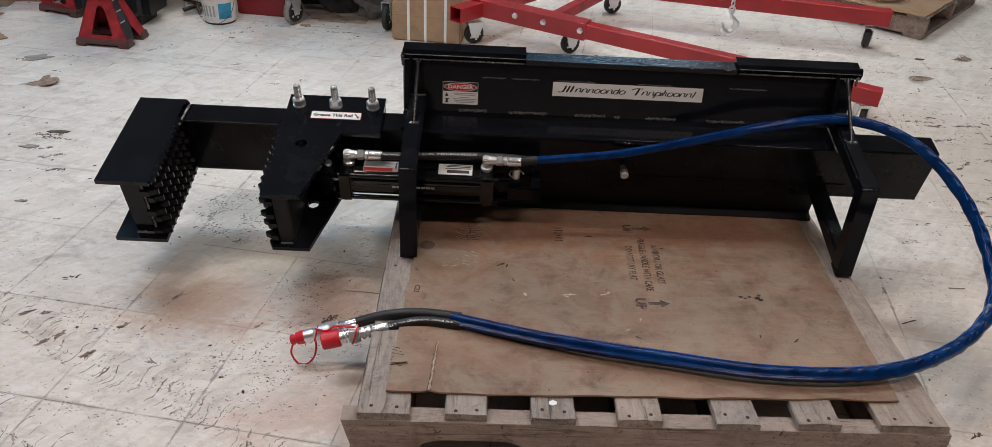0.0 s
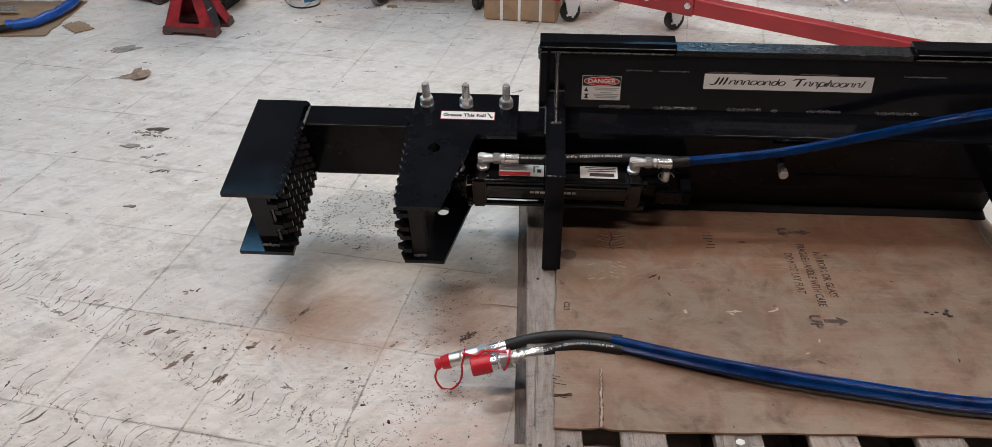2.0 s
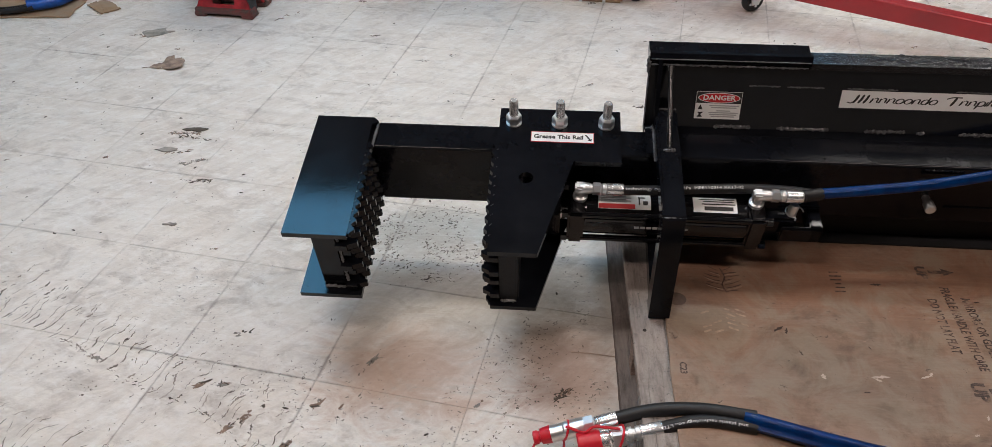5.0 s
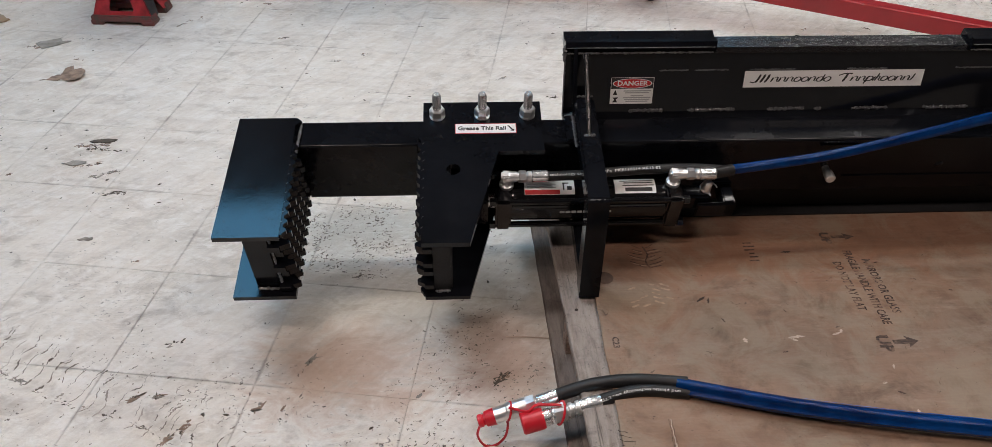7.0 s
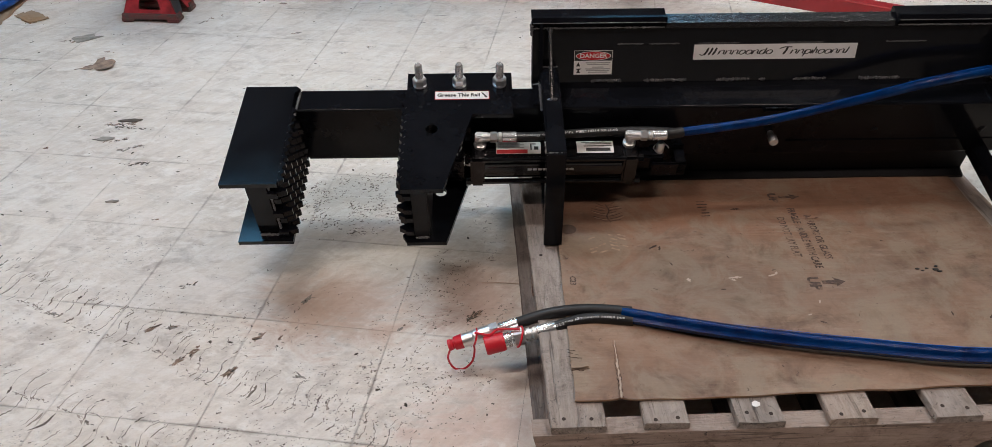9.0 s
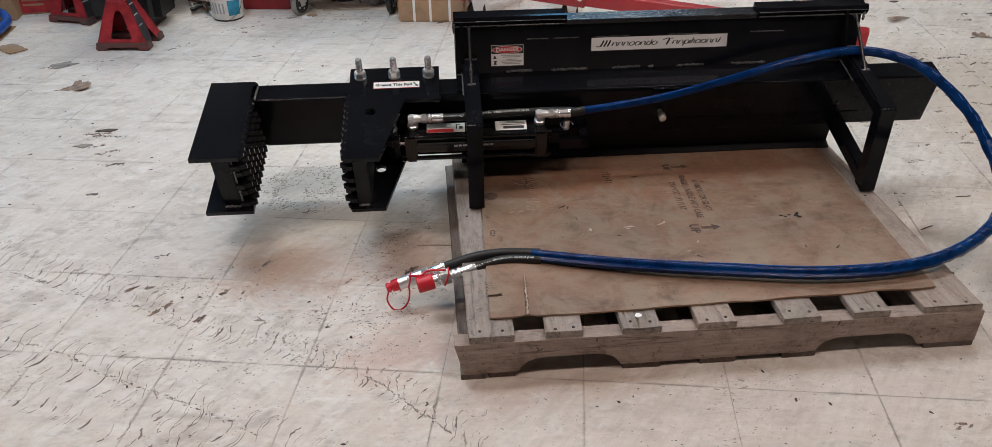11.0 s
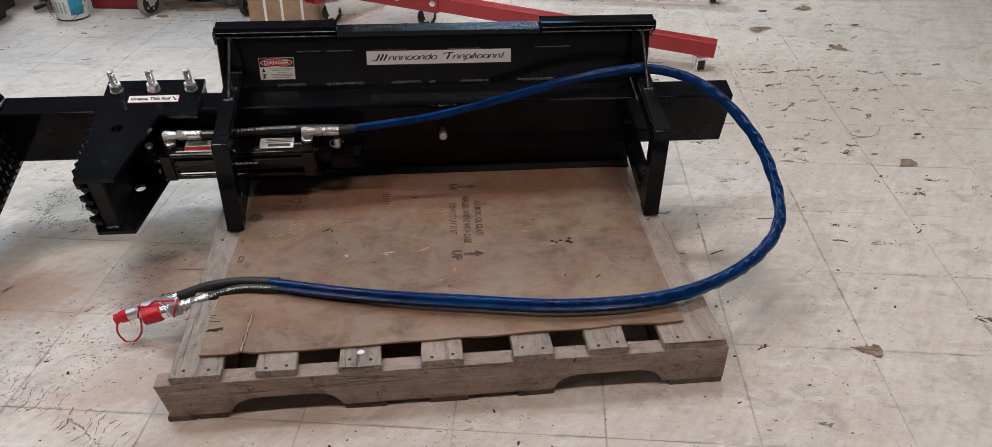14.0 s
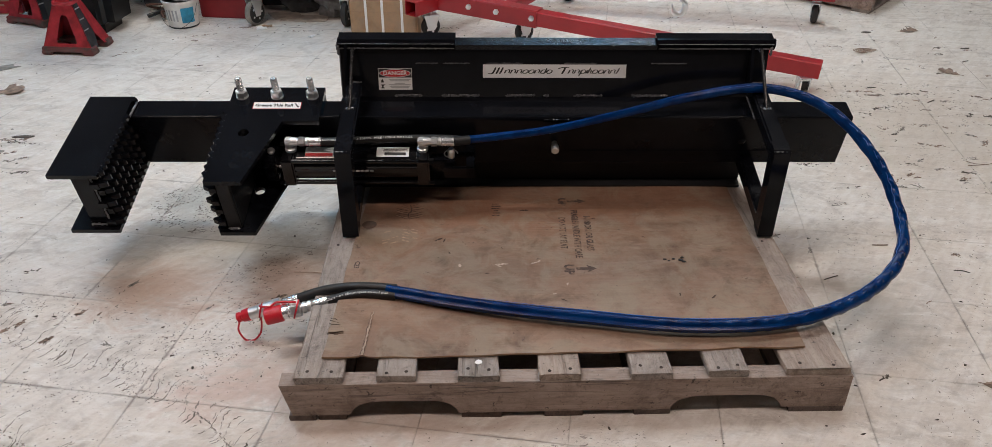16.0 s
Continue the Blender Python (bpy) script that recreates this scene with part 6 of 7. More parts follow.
def floppy(name, m, w, d, material, label, category, z):
    bm = bmesh.new()
    g = [[bm.verts.new(((i / 12 - 0.5) * w + 0.012 * noise.noise((j * 0.8, i * 0.3, z)), (j / 12 - 0.5) * d + 0.012 * noise.noise((i * 0.8, j * 0.3, z + 3)), 0.008 * abs(noise.noise((i * 0.35, j * 0.35, z * 7))))) for i in range(13)] for j in range(13)]
    for j in range(12):
        for i in range(12):
            bm.faces.new((g[j][i], g[j][i + 1], g[j + 1][i + 1], g[j + 1][i]))
    ext = bmesh.ops.extrude_face_region(bm, geom=bm.faces[:])
    for v in ext["geom"]:
        if isinstance(v, bmesh.types.BMVert):
            v.co.z += 0.005
    return tagged(part(name, moved(bm, m @ Matrix.Translation((0, 0, z))), material, None), label, category)


floppy("board_sheet", fm @ Matrix.Translation((0.56, -0.36, 0)), 1.1, 0.82, CARD2, "torn tan cardboard sheet lying on the far pallet", "cardboard", 0.123)
for k, (x, y) in enumerate(((0.35, -0.2), (0.62, -0.3), (0.3, -0.55))):
    c = fm @ Vector((x, y, 0.15))
    coil = []
    for j in range(3):
        r = 0.13 + 0.02 * j + 0.01 * k
        coil.append(sweep([c + Vector((r * math.cos(a) * (1 + 0.1 * math.sin(3 * a + k)), r * math.sin(a), 0.006 * j + 0.012 * math.sin(2 * a + j))) for a in [n * math.pi / 18 for n in range(37)]], 0.012, 8, squash=0.5))
    tagged(part("webbing_coil", joined(*coil), BELT if k != 1 else RUST, None), "loose coil of tan webbing on the far pallet" if k != 1 else "loose coil of brown webbing on the far pallet", "webbing", "coils on the far pallet")

# ---- clutter at the far left ----
floppy("board_sheet", Matrix.Translation((-2.31, 2.5, 0)) @ pose(0, 0, 0, 0, 0, 3), 0.52, 0.45, CARD2, "torn scrap of brown cardboard on the floor", "cardboard", 0.001)
floppy("board_sheet", Matrix.Translation((-1.948, 2.404, 0)) @ pose(0, 0, 0, 0, 0, -42), 0.135, 0.08, CARD2, "small torn scrap of brown cardboard on the floor", "cardboard", 0.001)
spare = curve([(-2.215, 2.325, 0.034), (-2.13, 2.372, 0.034), (-2.095, 2.45, 0.034), (-2.075, 2.53, 0.036), (-2.07, 2.63, 0.04), (-2.085, 2.73, 0.05), (-2.16, 2.775, 0.08), (-2.3, 2.775, 0.1), (-2.5, 2.74, 0.06), (-2.7, 2.7, 0.04)], 20)
sp = thing("hose_assembly", (-2.3, 2.5, 0), "spare hydraulic hose in a blue sleeve lying on cardboard", "hose")
part("sleeve", sweep(spare, 0.021, 20, True, lambda s, a: 1 + 0.16 * math.exp(-(((a - 2.0) / 0.6) ** 2)) * math.sin(s * 85 + 2 * math.sin(s * 21))), SPARE_BLUE, sp)
for dy in (-0.011, 0.011):
    part("hose", sweep(curve([(-2.19, 2.333 + dy, 0.03), (-2.3, 2.30 + dy, 0.022), (-2.5, 2.29 + dy * 2, 0.02), (-2.75, 2.33 + dy * 2, 0.02)], 8), 0.0115, 12), RUBBER, sp)
part("quick_coupler", turned((-2.5, 2.53, 0.026), (-2.285, 2.55, 0.026), [(0, 0.012), (0.5, 0.012), (0.52, 0.015), (0.9, 0.015), (0.92, 0.017), (1, 0.017)], 18), CHROME, sp, "bright steel coupler")
for x, y, w, d, h, t, material, label in ((-2.28, 2.98, 0.34, 0.3, 0.34, 6, CARD2, "brown cardboard carton standing on the floor"), (-2.02, 3.05, 0.2, 0.2, 0.36, 4, CARD2, "brown cardboard carton with a red printed band standing on the floor")):
    c = thing("carton", (x, y, 0), label, "carton")
    part("carton_body", moved(box(-w / 2, w / 2, -d / 2, d / 2, 0, h, 0.006), Matrix.Translation((x, y, 0)) @ pose(0, 0, 0, 0, 0, t)), material, c)
    if w < 0.3:
        part("red_band", moved(box(-w / 2 - 0.001, w / 2 + 0.001, -d / 2 - 0.001, d / 2 + 0.001, 0.004, 0.13, 0.005), Matrix.Translation((x, y, 0)) @ pose(0, 0, 0, 0, 0, t)), REDOLD, c)
        part("print_bar", moved(bars([(-0.08, 0.02, 0.045, 0.055), (-0.08, 0.05, 0.07, 0.078)], 0.001, pose(0, -d / 2 - 0.001, 0, 90)), Matrix.Translation((x, y, 0)) @ pose(0, 0, 0, 0, 0, t)), CARD2, c)
    part("tape", moved(box(-w / 2 - 0.001, w / 2 + 0.001, -0.025, 0.025, h, h + 0.001, 0), Matrix.Translation((x, y, 0)) @ pose(0, 0, 0, 0, 0, t)), CARD, c)

# ---- litter on the floor ----
def leaf(x, y, size, turn, seed):
    """A dry lobed leaf: outline of pointed lobes along a midrib, cupped and curled."""
    rng = random.Random(seed)
    upper, lower = [(-1.0, 0.0)], []
    for side, out in ((1, upper), (-1, lower)):
        for k in range(4):
            u = -0.72 + 0.42 * k
            reach = (0.5, 0.78, 0.85, 0.6)[k] * rng.uniform(0.75, 1.15)
            out += [(u, 0.26 * side), (u + 0.12, reach * 0.62 * side), (u + 0.30, reach * side), (u + 0.29, reach * 0.70 * side), (u + 0.36, 0.36 * side)]
    pts = [(px * size, py * size) for px, py in upper + [(1.0, 0.05)] + lower[::-1]]
    bm = prism(pts, 0, 0.0008, "z", 0)
    bmesh.ops.triangulate(bm, faces=[f for f in bm.faces if len(f.verts) > 4])
    for v in bm.verts:
        u, w = v.co.x / size, v.co.y / size
        v.co.z += size * (0.12 * w * w + 0.12 * max(0.0, u) ** 2 + 0.12 * abs(noise.noise((u * 3, w * 3, seed))))
    rib = sweep([(size * (-1.35 + 0.24 * k), 0.0, 0.0022 + size * 0.12 * max(0.0, -1.35 + 0.24 * k) ** 2) for k in range(10)], 0.0010, 6)
    return tagged(part("dead_leaf", moved(joined(bm, rib), Matrix.Translation((x, y, 0.0004)) @ pose(0, 0, 0, 0, 0, turn)), LEAF, None), "curled brown dead leaf on the floor", "leaf", "dead leaves on the floor")


for i, (x, y, s, t) in enumerate(((-1.487, 1.892, 0.062, 20), (2.515, 2.045, 0.046, 130), (1.606, 0.056, 0.032, -20), (2.215, 0.952, 0.034, 30), (2.6, 2.62, 0.045, 10))):
    leaf(x, y, s, t, i + 1)


def shard(name, x, y, size, seed, material, label, deep=0.42):
    rng = random.Random(seed)
    pts = [(x + size * (0.6 + 0.4 * rng.random()) * math.cos(a) , y + size * deep * (0.25 + 0.75 * rng.random()) * math.sin(a + 0.3)) for a in [k * math.pi / 5 for k in range(10)]]
    return tagged(part(name, prism(pts, 0.0, 0.0035, "z", 0.0008), material, None), label, "debris", "flat scraps on the floor")


GREYCHIP = plain("grey_scrap", (0.30, 0.28, 0.25), 0.8, vary=0.4, scale=30)
for i, (x, y, s, material) in enumerate(((-1.228, 1.452, 0.042, CHIP), (-1.27, 1.33, 0.040, GREYCHIP), (-1.635, 2.17, 0.066, GREYCHIP), (-1.12, 0.965, 0.022, GREYCHIP), (2.38, 2.6, 0.032, CHIP), (2.75, 2.35, 0.025, CHIP), (2.38, 1.164, 0.018, CHIP), (2.143, 1.03, 0.018, GREYCHIP), (2.046, 1.045, 0.014, CHIP), (2.849, 1.816, 0.026, GREYCHIP))):
    shard("flat_scrap", x, y, s, i, material, "dark flat scrap of dirt on the floor" if material is CHIP else "grey flat scrap on the floor", 0.75 if s > 0.06 else 0.42)
rng = random.Random(12)
verts, faces = [], []
for k in range(2600):
    x, y = rng.uniform(-2.4, 3.2), rng.uniform(-0.9, 3.2)
    if -0.02 < x < 1.23 and -0.01 < y < 1.03:
        continue
    dense = noise.noise((x * 1.3, y * 1.3, 5)) + (0.35 if x > 1.5 else 0.0) + (0.2 if x < -0.2 and y < 0.4 else 0)
    if dense < 0.1 and rng.random() < 0.75:
        continue
    s = rng.choice((0.0015, 0.002, 0.002, 0.003, 0.003, 0.004, 0.005, 0.008))
    t = rng.uniform(0, 6.3)
    base = len(verts)
    for a in range(5):
        r = s * rng.uniform(0.5, 1.1)
        verts.append((x + r * math.cos(t) * math.cos(a * 1.257) - 0.5 * r * math.sin(t) * math.sin(a * 1.257), y + r * math.sin(t) * math.cos(a * 1.257) + 0.5 * r * math.cos(t) * math.sin(a * 1.257), 0.0004))
    verts.append((x, y, 0.0012 + 0.25 * s))
    faces += [(base + a, base + (a + 1) % 5, base + 5) for a in range(5)]
me = bpy.data.meshes.new("floor_grit")
me.from_pydata(verts, [], faces)
me.materials.append(CHIP)
tagged(new("floor_grit", me), "dark grit and crumbs scattered on the floor", "grit", kind="stuff")

# rubber tread marks: bent lug marks along the way that a tyre took, with a dirty line of crumbs
def tread(way, half, step, seed, keep):
    rng = random.Random(seed)
    pts = curve([(x, y, 0) for x, y in way], 60)
    strokes, s = [], 0.0
    for p, q in zip(pts, pts[1:]):
        s += (q - p).length
        if s < step:
            continue
        s = rng.uniform(-0.25, 0.25) * step
        t0 = radians(64 + rng.gauss(0, 6))
        d = Vector((math.cos(t0), math.sin(t0), 0))
        e = Vector((-d.y, d.x, 0))
        bow = half * rng.uniform(0.12, 0.24)
        c = p + d * rng.gauss(0, 0.1) * half
        for shift, fat in ((0.0, 1.0), (rng.uniform(0.004, 0.012), 0.5)):
            lo = -1.0
            while lo < 0.95:
                hi = min(1.0, lo + rng.uniform(0.25, 0.9))
                if rng.random() < keep * (1.0 if fat == 1 else 0.28):
                    n = 7
                    path, radii = [], []
                    heavy = rng.choice((0.0006, 0.0008, 0.0010, 0.0013, 0.0020)) * fat
                    for k in range(n):
                        t = lo + (hi - lo) * k / (n - 1)
                        path.append(c + d * (t * half) + e * (bow * math.sin(t * 3.0) + shift + rng.uniform(-0.0022, 0.0022)))
                        radii.append(heavy * (0.15 if k in (0, n - 1) else rng.uniform(0.4, 1.15)) * (1.25 - 0.4 * t))
                    strokes.append((path, radii))
                lo = hi + rng.uniform(0.02, 0.2)
    return strokes


def crumb_line(way, fat, seed, keep=0.75):
    """A broken line of rubber crumbs along a track's edge."""
    rng = random.Random(seed)
    pts = curve([(x, y, 0) for x, y in way], 40)
    out = []
    for p, q in zip(pts[::2], pts[2::2]):
        if rng.random() > keep:
            continue
        d = (q - p).normalized()
        e = Vector((-d.y, d.x, 0))
        o = p + e * rng.gauss(0, 0.0025)
        n = rng.uniform(0.004, 0.014)
        path = [o + d * n * k / 4 + e * rng.gauss(0, 0.0012) for k in range(5)]
        r = fat * rng.choice((0.5, 0.8, 1.0, 1.5))
        out.append((path, [r * 0.2, r * rng.uniform(0.5, 1.2), r * rng.uniform(0.5, 1.2), r * rng.uniform(0.3, 1), r * 0.15]))
    return out


def squiggles(cx, cy, rx, ry, n, seed, long, fat=1.0):
    """Crumbs and scuffs in clusters, each lying its own way."""
    rng = random.Random(seed)
    out = []
    while len(out) < n:
        a, k = rng.uniform(0, 6.3), math.sqrt(rng.random())
        p = Vector((cx + rx * k * math.cos(a), cy + ry * k * math.sin(a), 0))
        if noise.noise((p.x * 14, p.y * 14, seed * 0.7)) < rng.uniform(-0.35, 0.25):
            continue
        t = rng.gauss(0.6, 0.9)
        d = Vector((math.cos(t), math.sin(t), 0)) * long * (0.2 + 0.8 * rng.random() ** 2)
        e = Vector((-d.y, d.x, 0)) * rng.uniform(-0.3, 0.3)
        r = fat * rng.choice((0.0004, 0.0005, 0.0007, 0.0009, 0.0012))
        out.append(([p, p + d * rng.uniform(0.2, 0.4) + e, p + d * rng.uniform(0.5, 0.8) - e * 0.5, p + d], [r * 0.3, r * rng.uniform(0.5, 1.1), r * rng.uniform(0.3, 1.0), r * 0.2]))
    return out


strokes = tread([(-1.5, 0.70), (-1.215, 0.59), (-0.94, 0.45), (-0.70, 0.31), (-0.47, 0.19), (-0.25, 0.07), (-0.1, -0.06), (0.05, -0.24)], 0.048, 0.028, 1, 0.8)
strokes += tread([(-1.35, 0.33), (-1.087, 0.24), (-0.846, 0.125), (-0.67, 0.014), (-0.431, -0.134), (-0.25, -0.28), (-0.1, -0.42)], 0.066, 0.031, 2, 0.75)
strokes += tread([(-1.0, 0.06), (-0.8, -0.03), (-0.6, -0.14), (-0.42, -0.27)], 0.05, 0.03, 7, 0.6)
strokes += tread([(-1.42, 0.78), (-1.1, 0.60), (-0.8, 0.45), (-0.6, 0.34)], 0.03, 0.034, 3, 0.5)
strokes += crumb_line([(-1.087, 0.24), (-0.954, 0.188), (-0.809, 0.088), (-0.67, 0.014), (-0.586, -0.035), (-0.431, -0.134)], 0.0018, 4)
strokes += crumb_line([(-0.213, 0.027), (-0.165, -0.016), (-0.118, -0.069), (-0.068, -0.121), (-0.03, -0.163)], 0.0013, 5, 0.8)
strokes += crumb_line([(-1.215, 0.548), (-1.12, 0.496), (-1.011, 0.432), (-0.862, 0.372), (-0.77, 0.319), (-0.674, 0.237)], 0.0015, 6, 0.6)
strokes += squiggles(-0.42, 0.93, 0.18, 0.16, 620, 4, 0.014, 2.4)
strokes += squiggles(-0.95, 0.47, 0.3, 0.1, 160, 21, 0.006, 2.2)
strokes += squiggles(-0.45, 0.18, 0.26, 0.12, 220, 22, 0.006, 2.2)
strokes += squiggles(-0.6, 0.0, 0.3, 0.14, 160, 23, 0.006, 2.0)
strokes += squiggles(-0.12, 0.75, 0.1, 0.2, 80, 5, 0.016, 1.4)
strokes += squiggles(-0.75, 0.35, 0.55, 0.3, 190, 6, 0.010, 1.4)
strokes += squiggles(-0.62, 0.42, 0.16, 0.09, 120, 18, 0.014, 1.5)
strokes += squiggles(1.9, 1.5, 0.65, 0.6, 620, 7, 0.014, 1.8)
strokes += squiggles(2.05, 1.7, 0.4, 0.25, 260, 31, 0.02, 2.2)
strokes += squiggles(1.6, 0.4, 0.4, 0.6, 460, 8, 0.010, 1.7)
strokes += squiggles(-0.16, 0.44, 0.17, 0.2, 420, 14, 0.010, 2.0)
strokes += squiggles(-0.26, 0.2, 0.2, 0.15, 380, 16, 0.009, 2.0)
strokes += squiggles(-1.0, 1.6, 0.6, 0.6, 90, 9, 0.012, 1.3)
strokes += squiggles(0.4, -0.3, 0.95, 0.26, 420, 10, 0.008, 1.7)
verts, faces = [], []
for path, radii in strokes:
    if any(-0.01 < p.x < 1.22 and 0.0 < p.y < 1.02 for p in path):
        continue
    base = len(verts)
    for k, (p, r) in enumerate(zip(path, radii)):
        d = path[min(k + 1, len(path) - 1)] - path[max(k - 1, 0)]
        s = Vector((-d.y, d.x, 0)).normalized() * r
        verts += [(p.x + s.x, p.y + s.y, 0.0003), (p.x, p.y, 0.0009), (p.x - s.x, p.y - s.y, 0.0003)]
    for k in range(len(path) - 1):
        o = base + 3 * k
        faces += [(o, o + 1, o + 4, o + 3), (o + 1, o + 2, o + 5, o + 4)]
me = bpy.data.meshes.new("tread_marks")
me.from_pydata(verts, [], faces)
mark, nt, bsdf = nodes_of("rubber_mark")
geo = nt.nodes.new("ShaderNodeNewGeometry")
nt.links.new(ramp(nt, geo.outputs["Random Per Island"], [(0.0, (0.10, 0.082, 0.068)), (0.4, (0.19, 0.16, 0.135)), (0.8, (0.37, 0.325, 0.28)), (1.0, (0.52, 0.465, 0.41))]), bsdf.inputs["Base Color"])
bsdf.inputs["Roughness"].default_value = 0.8
me.materials.append(mark)
tagged(new("tread_marks", me), "dark rubber tread marks and scuffs on the floor", "marks", kind="stuff")
# twigs and straw
rng = random.Random(21)
for k in range(15):
    x, y = (rng.uniform(1.35, 2.7), rng.uniform(0.3, 2.4)) if k < 15 else (rng.uniform(-1.3, 0.0), rng.uniform(-0.2, 2.4))
    t, n = rng.uniform(-0.4, 0.7), rng.uniform(0.007, 0.024)
    d = Vector((math.cos(t), math.sin(t), 0))
    e = Vector((-d.y, d.x, 0)) * rng.uniform(-0.3, 0.3)
    r = rng.uniform(0.0009, 0.002)
    twig = sweep(curve([Vector((x, y, r)) - d * n, Vector((x, y, r * 1.6)) + e * n, Vector((x, y, r)) + d * n], 4), r, 6)
    tagged(part("twig", twig, CHIP if k % 3 else LEAF, None), "thin broken brown twig on the floor", "twig", "twigs on the floor")

# swept streaks and clumps of crumbs: (x, y, length, turn, pieces)
CLUMPS = [(2.03, 1.83, 0.12, -4, 40), (2.2, 1.80, 0.12, 0, 40), (2.67, 1.725, 0.13, -6, 36), (2.57, 2.28, 0.07, -8, 22), (2.36, 1.58, 0.05, 40, 26), (2.44, 1.57, 0.06, 10, 20), (2.28, 1.33, 0.06, 60, 22), (2.055, 1.79, 0.06, -10, 30), (2.05, 1.66, 0.10, 20, 30), (2.01, 1.44, 0.10, 40, 24), (1.89, 1.09, 0.05, 30, 16), (1.57, 0.9, 0.05, 10, 14), (2.01, 1.13, 0.03, 20, 14), (2.16, 0.77, 0.04, 70, 18)]
CLUMPS += [(-0.851, 0.427, 0.025, 40, 22), (-0.806, 0.429, 0.02, 10, 14), (-0.734, 0.349, 0.03, 60, 18), (-0.762, 0.319, 0.03, 40, 16), (-0.64, 0.281, 0.03, 50, 34), (-0.598, 0.386, 0.025, 60, 16), (-0.508, 0.512, 0.022, 50, 26), (-0.549, 0.384, 0.02, 70, 10), (-1.1, 0.487, 0.02, 0, 12), (-0.11, 0.437, 0.04, 40, 40)]
CLUMPS += [(-1.26, 1.43, 0.11, 0, 34), (-1.21, 1.40, 0.10, -10, 26), (-1.17, 1.27, 0.08, 20, 36), (-1.12, 1.17, 0.07, 0, 26), (-1.23, 1.32, 0.07, 10, 14), (-1.66, 2.15, 0.12, 10, 30), (-1.5, 2.2, 0.14, 0, 14), (-1.18, 2.35, 0.12, 50, 22), (-0.7, 2.72, 0.2, 5, 40), (-0.42, 2.66, 0.2, 0, 34), (-0.1, 2.72, 0.22, -5, 40), (-0.9, 2.6, 0.16, 20, 26), (0.25, 2.7, 0.2, 0, 26)]
rng = random.Random(31)
for _ in range(84):
    CLUMPS.append((rng.gauss(2.0, 0.42), rng.gauss(1.45, 0.55), rng.uniform(0.02, 0.09), rng.gauss(0, 25), rng.randint(6, 20)))
for _ in range(60):
    CLUMPS.append((rng.uniform(-2.2, 2.8), rng.uniform(-0.6, 2.7), rng.uniform(0.01, 0.05), rng.gauss(20, 30), rng.randint(4, 14)))
bits = {"leaf_crumb": ([], []), "dirt_flake": ([], []), "grey_flake": ([], [])}
for cx, cy, length, turn, n in CLUMPS:
    d = Vector((math.cos(radians(turn)), math.sin(radians(turn)), 0))
    e = Vector((-d.y, d.x, 0))
    kind = rng.choice(list(bits))
    for _ in range(n):
        p = Vector((cx, cy, 0)) + d * rng.uniform(-0.5, 0.5) * length + e * rng.gauss(0, 0.10) * min(length, 0.05)
        if -0.03 < p.x < 1.25 and -0.02 < p.y < 1.05:
            continue
        verts, faces = bits[kind if rng.random() < 0.65 else rng.choice(list(bits))]
        long, wide, t = rng.choice((0.002, 0.003, 0.004, 0.006, 0.009, 0.014)), rng.uniform(0.0010, 0.0042), radians(turn) + rng.gauss(0, 0.5)
        base = len(verts)
        for k in range(6):
            q = k * math.pi / 3
            u, v = long * math.cos(q) * rng.uniform(0.3, 1.3), wide * math.sin(q) * rng.uniform(0.3, 1.4)
            verts.append((p.x + u * math.cos(t) - v * math.sin(t), p.y + u * math.sin(t) + v * math.cos(t), 0.0004))
        verts.append((p.x, p.y, 0.0008 + rng.uniform(0.2, 0.7) * wide))
        faces += [(base + k, base + (k + 1) % 6, base + 6) for k in range(6)]
for (name, (verts, faces)), material in zip(bits.items(), (LEAF, CHIP, GREYCHIP)):
    me = bpy.data.meshes.new(name)
    me.from_pydata(verts, [], faces)
    me.materials.append(material)
    tagged(new(name, me), "crumbs of dead leaf on the floor" if material is LEAF else "flattened flakes of dirt on the floor", "debris", kind="stuff")
tagged(part("straw", sweep(curve([(-0.09, 0.557, 0.0022), (-0.04, 0.553, 0.003), (0.012, 0.546, 0.002)], 4), 0.0013, 6), TORN, None), "pale dry straw lying on the floor beside the pallet", "straw")
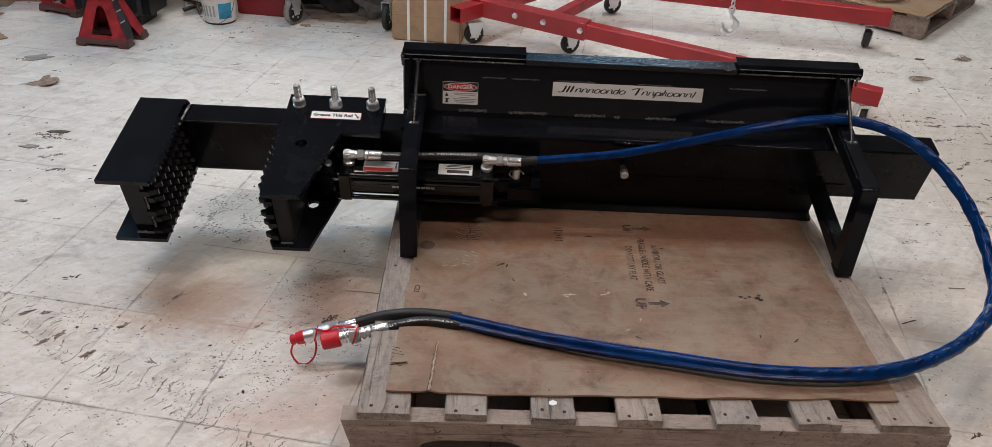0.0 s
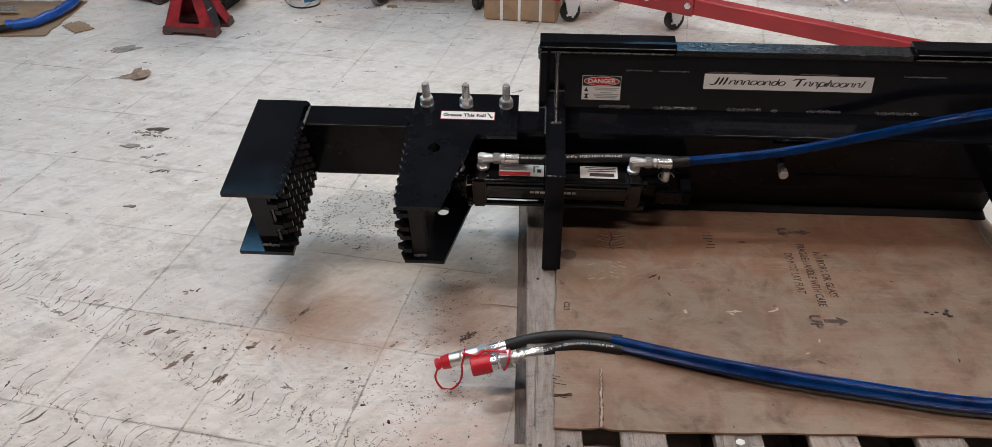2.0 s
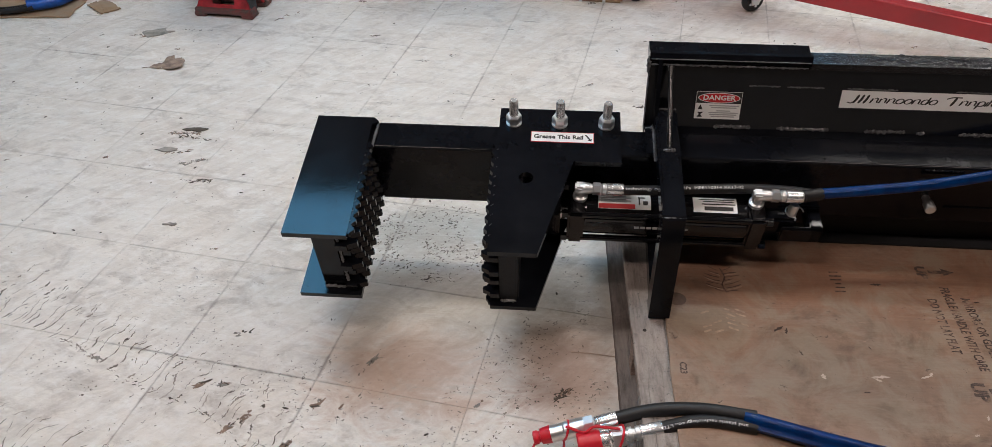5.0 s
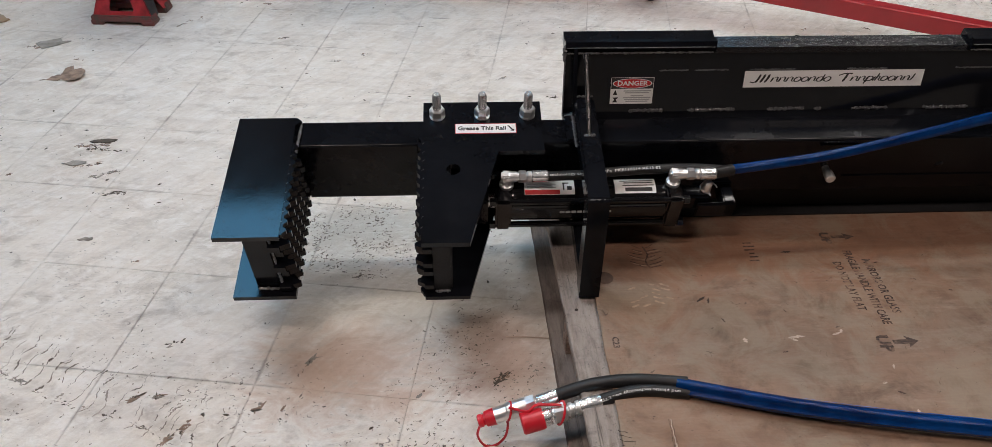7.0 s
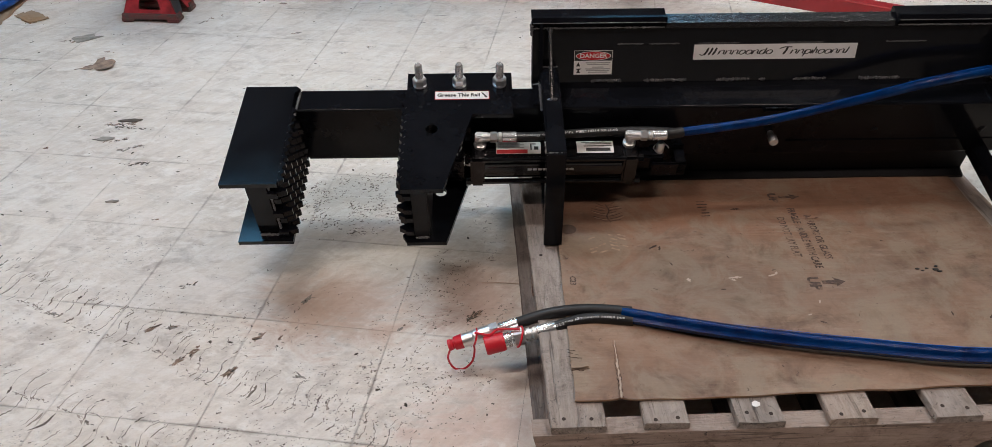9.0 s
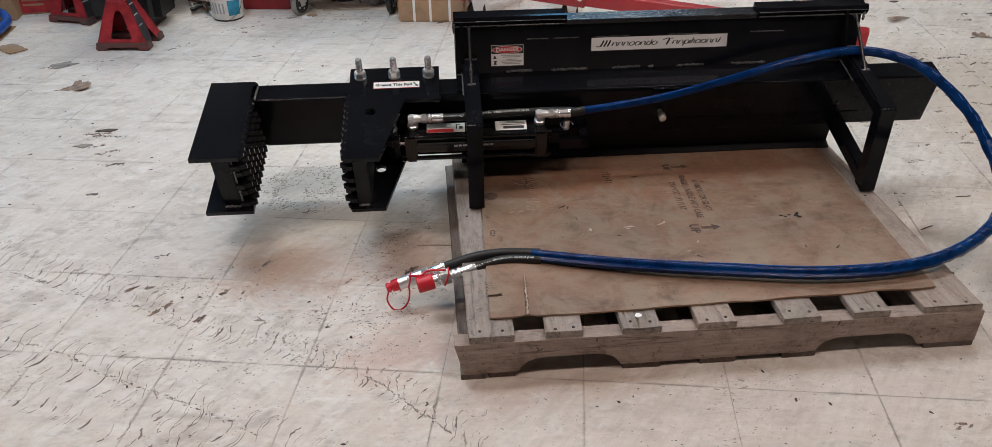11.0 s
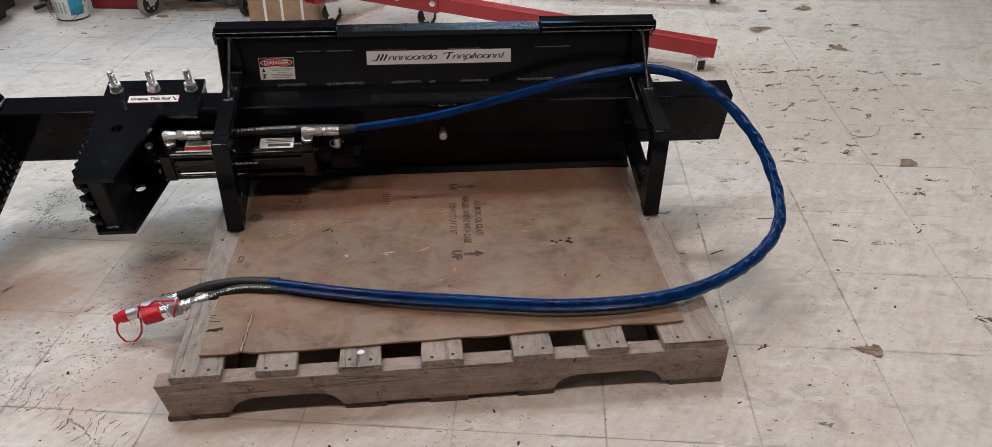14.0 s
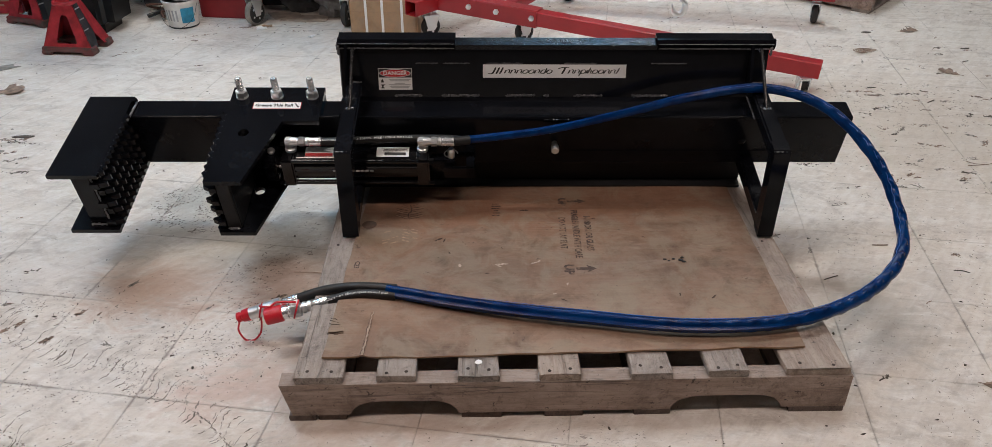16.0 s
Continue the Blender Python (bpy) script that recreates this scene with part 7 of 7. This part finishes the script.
# a curl of straw and a forked twig
straw = [sweep([(2.246 + r * math.cos(q) * 1.25, 2.298 + 0.6 * r * math.sin(q), 0.004 + 0.002 * k) for q in [n * math.pi / 10 for n in range(14 + k % 3)]], 0.0013, 6) for k, r in enumerate((0.020, 0.026, 0.031, 0.036, 0.041, 0.046))]
tagged(part("straw_curl", joined(*straw), LEAF, None), "curl of brown straw on the floor", "straw")
fork = joined(sweep(curve([(2.12, 1.15, 0.003), (2.19, 1.155, 0.004), (2.235, 1.18, 0.004), (2.275, 1.235, 0.003)], 6), 0.0011, 6), sweep(curve([(2.19, 1.155, 0.003), (2.15, 1.165, 0.003), (2.13, 1.185, 0.003)], 5), 0.0009, 6))
tagged(part("forked_twig", fork, LEAF, None), "thin forked brown twig on the floor", "twig")

# ---- floor tiles ----
SIDE, TURN_TILES = 0.323, -10.0
half = SIDE / 2 - 0.0004
tile_mesh = bpy.data.meshes.new("tile")
bm = box(-half, half, -half, half, -0.0028, 0.0, 0.0004, 1)
bm.to_mesh(tile_mesh)
bm.free()
tile_mesh.materials.append(TILE)
grid_at = pose(0, 0, 0, 0, 0, TURN_TILES) @ Matrix.Translation((-0.04, 0.012, 0))
near, rest = [], bmesh.new()
for i in range(-21, 24):
    for j in range(-19, 22):
        c = grid_at @ Vector(((i + 0.5) * SIDE, (j + 0.5) * SIDE, 0))
        if not (X0 - 0.17 < c.x < X1 + 0.17 and Y0 - 0.17 < c.y < Y1 + 0.17):
            continue
        if -2.45 < c.x < 2.75 and -0.95 < c.y < 3.2:
            near.append(c)
        else:
            b = bmesh.ops.create_grid(rest, x_segments=1, y_segments=1, size=half)
            bmesh.ops.transform(rest, matrix=Matrix.Translation(c) @ pose(0, 0, 0, 0, 0, TURN_TILES), verts=b["verts"])
for c in near:
    ob = new("tile", tile_mesh)
    ob.parent = floor
    ob.matrix_basis = Matrix.Translation(Vector(c) - floor.location) @ pose(0, 0, 0, 0, 0, TURN_TILES)
me = bpy.data.meshes.new("tile_field")
rest.to_mesh(me)
rest.free()
me.materials.append(TILE_FAR)
ob = new("tile_field", me)
ob.parent = floor
ob.location = -floor.location
tagged(ob, kind="stuff")
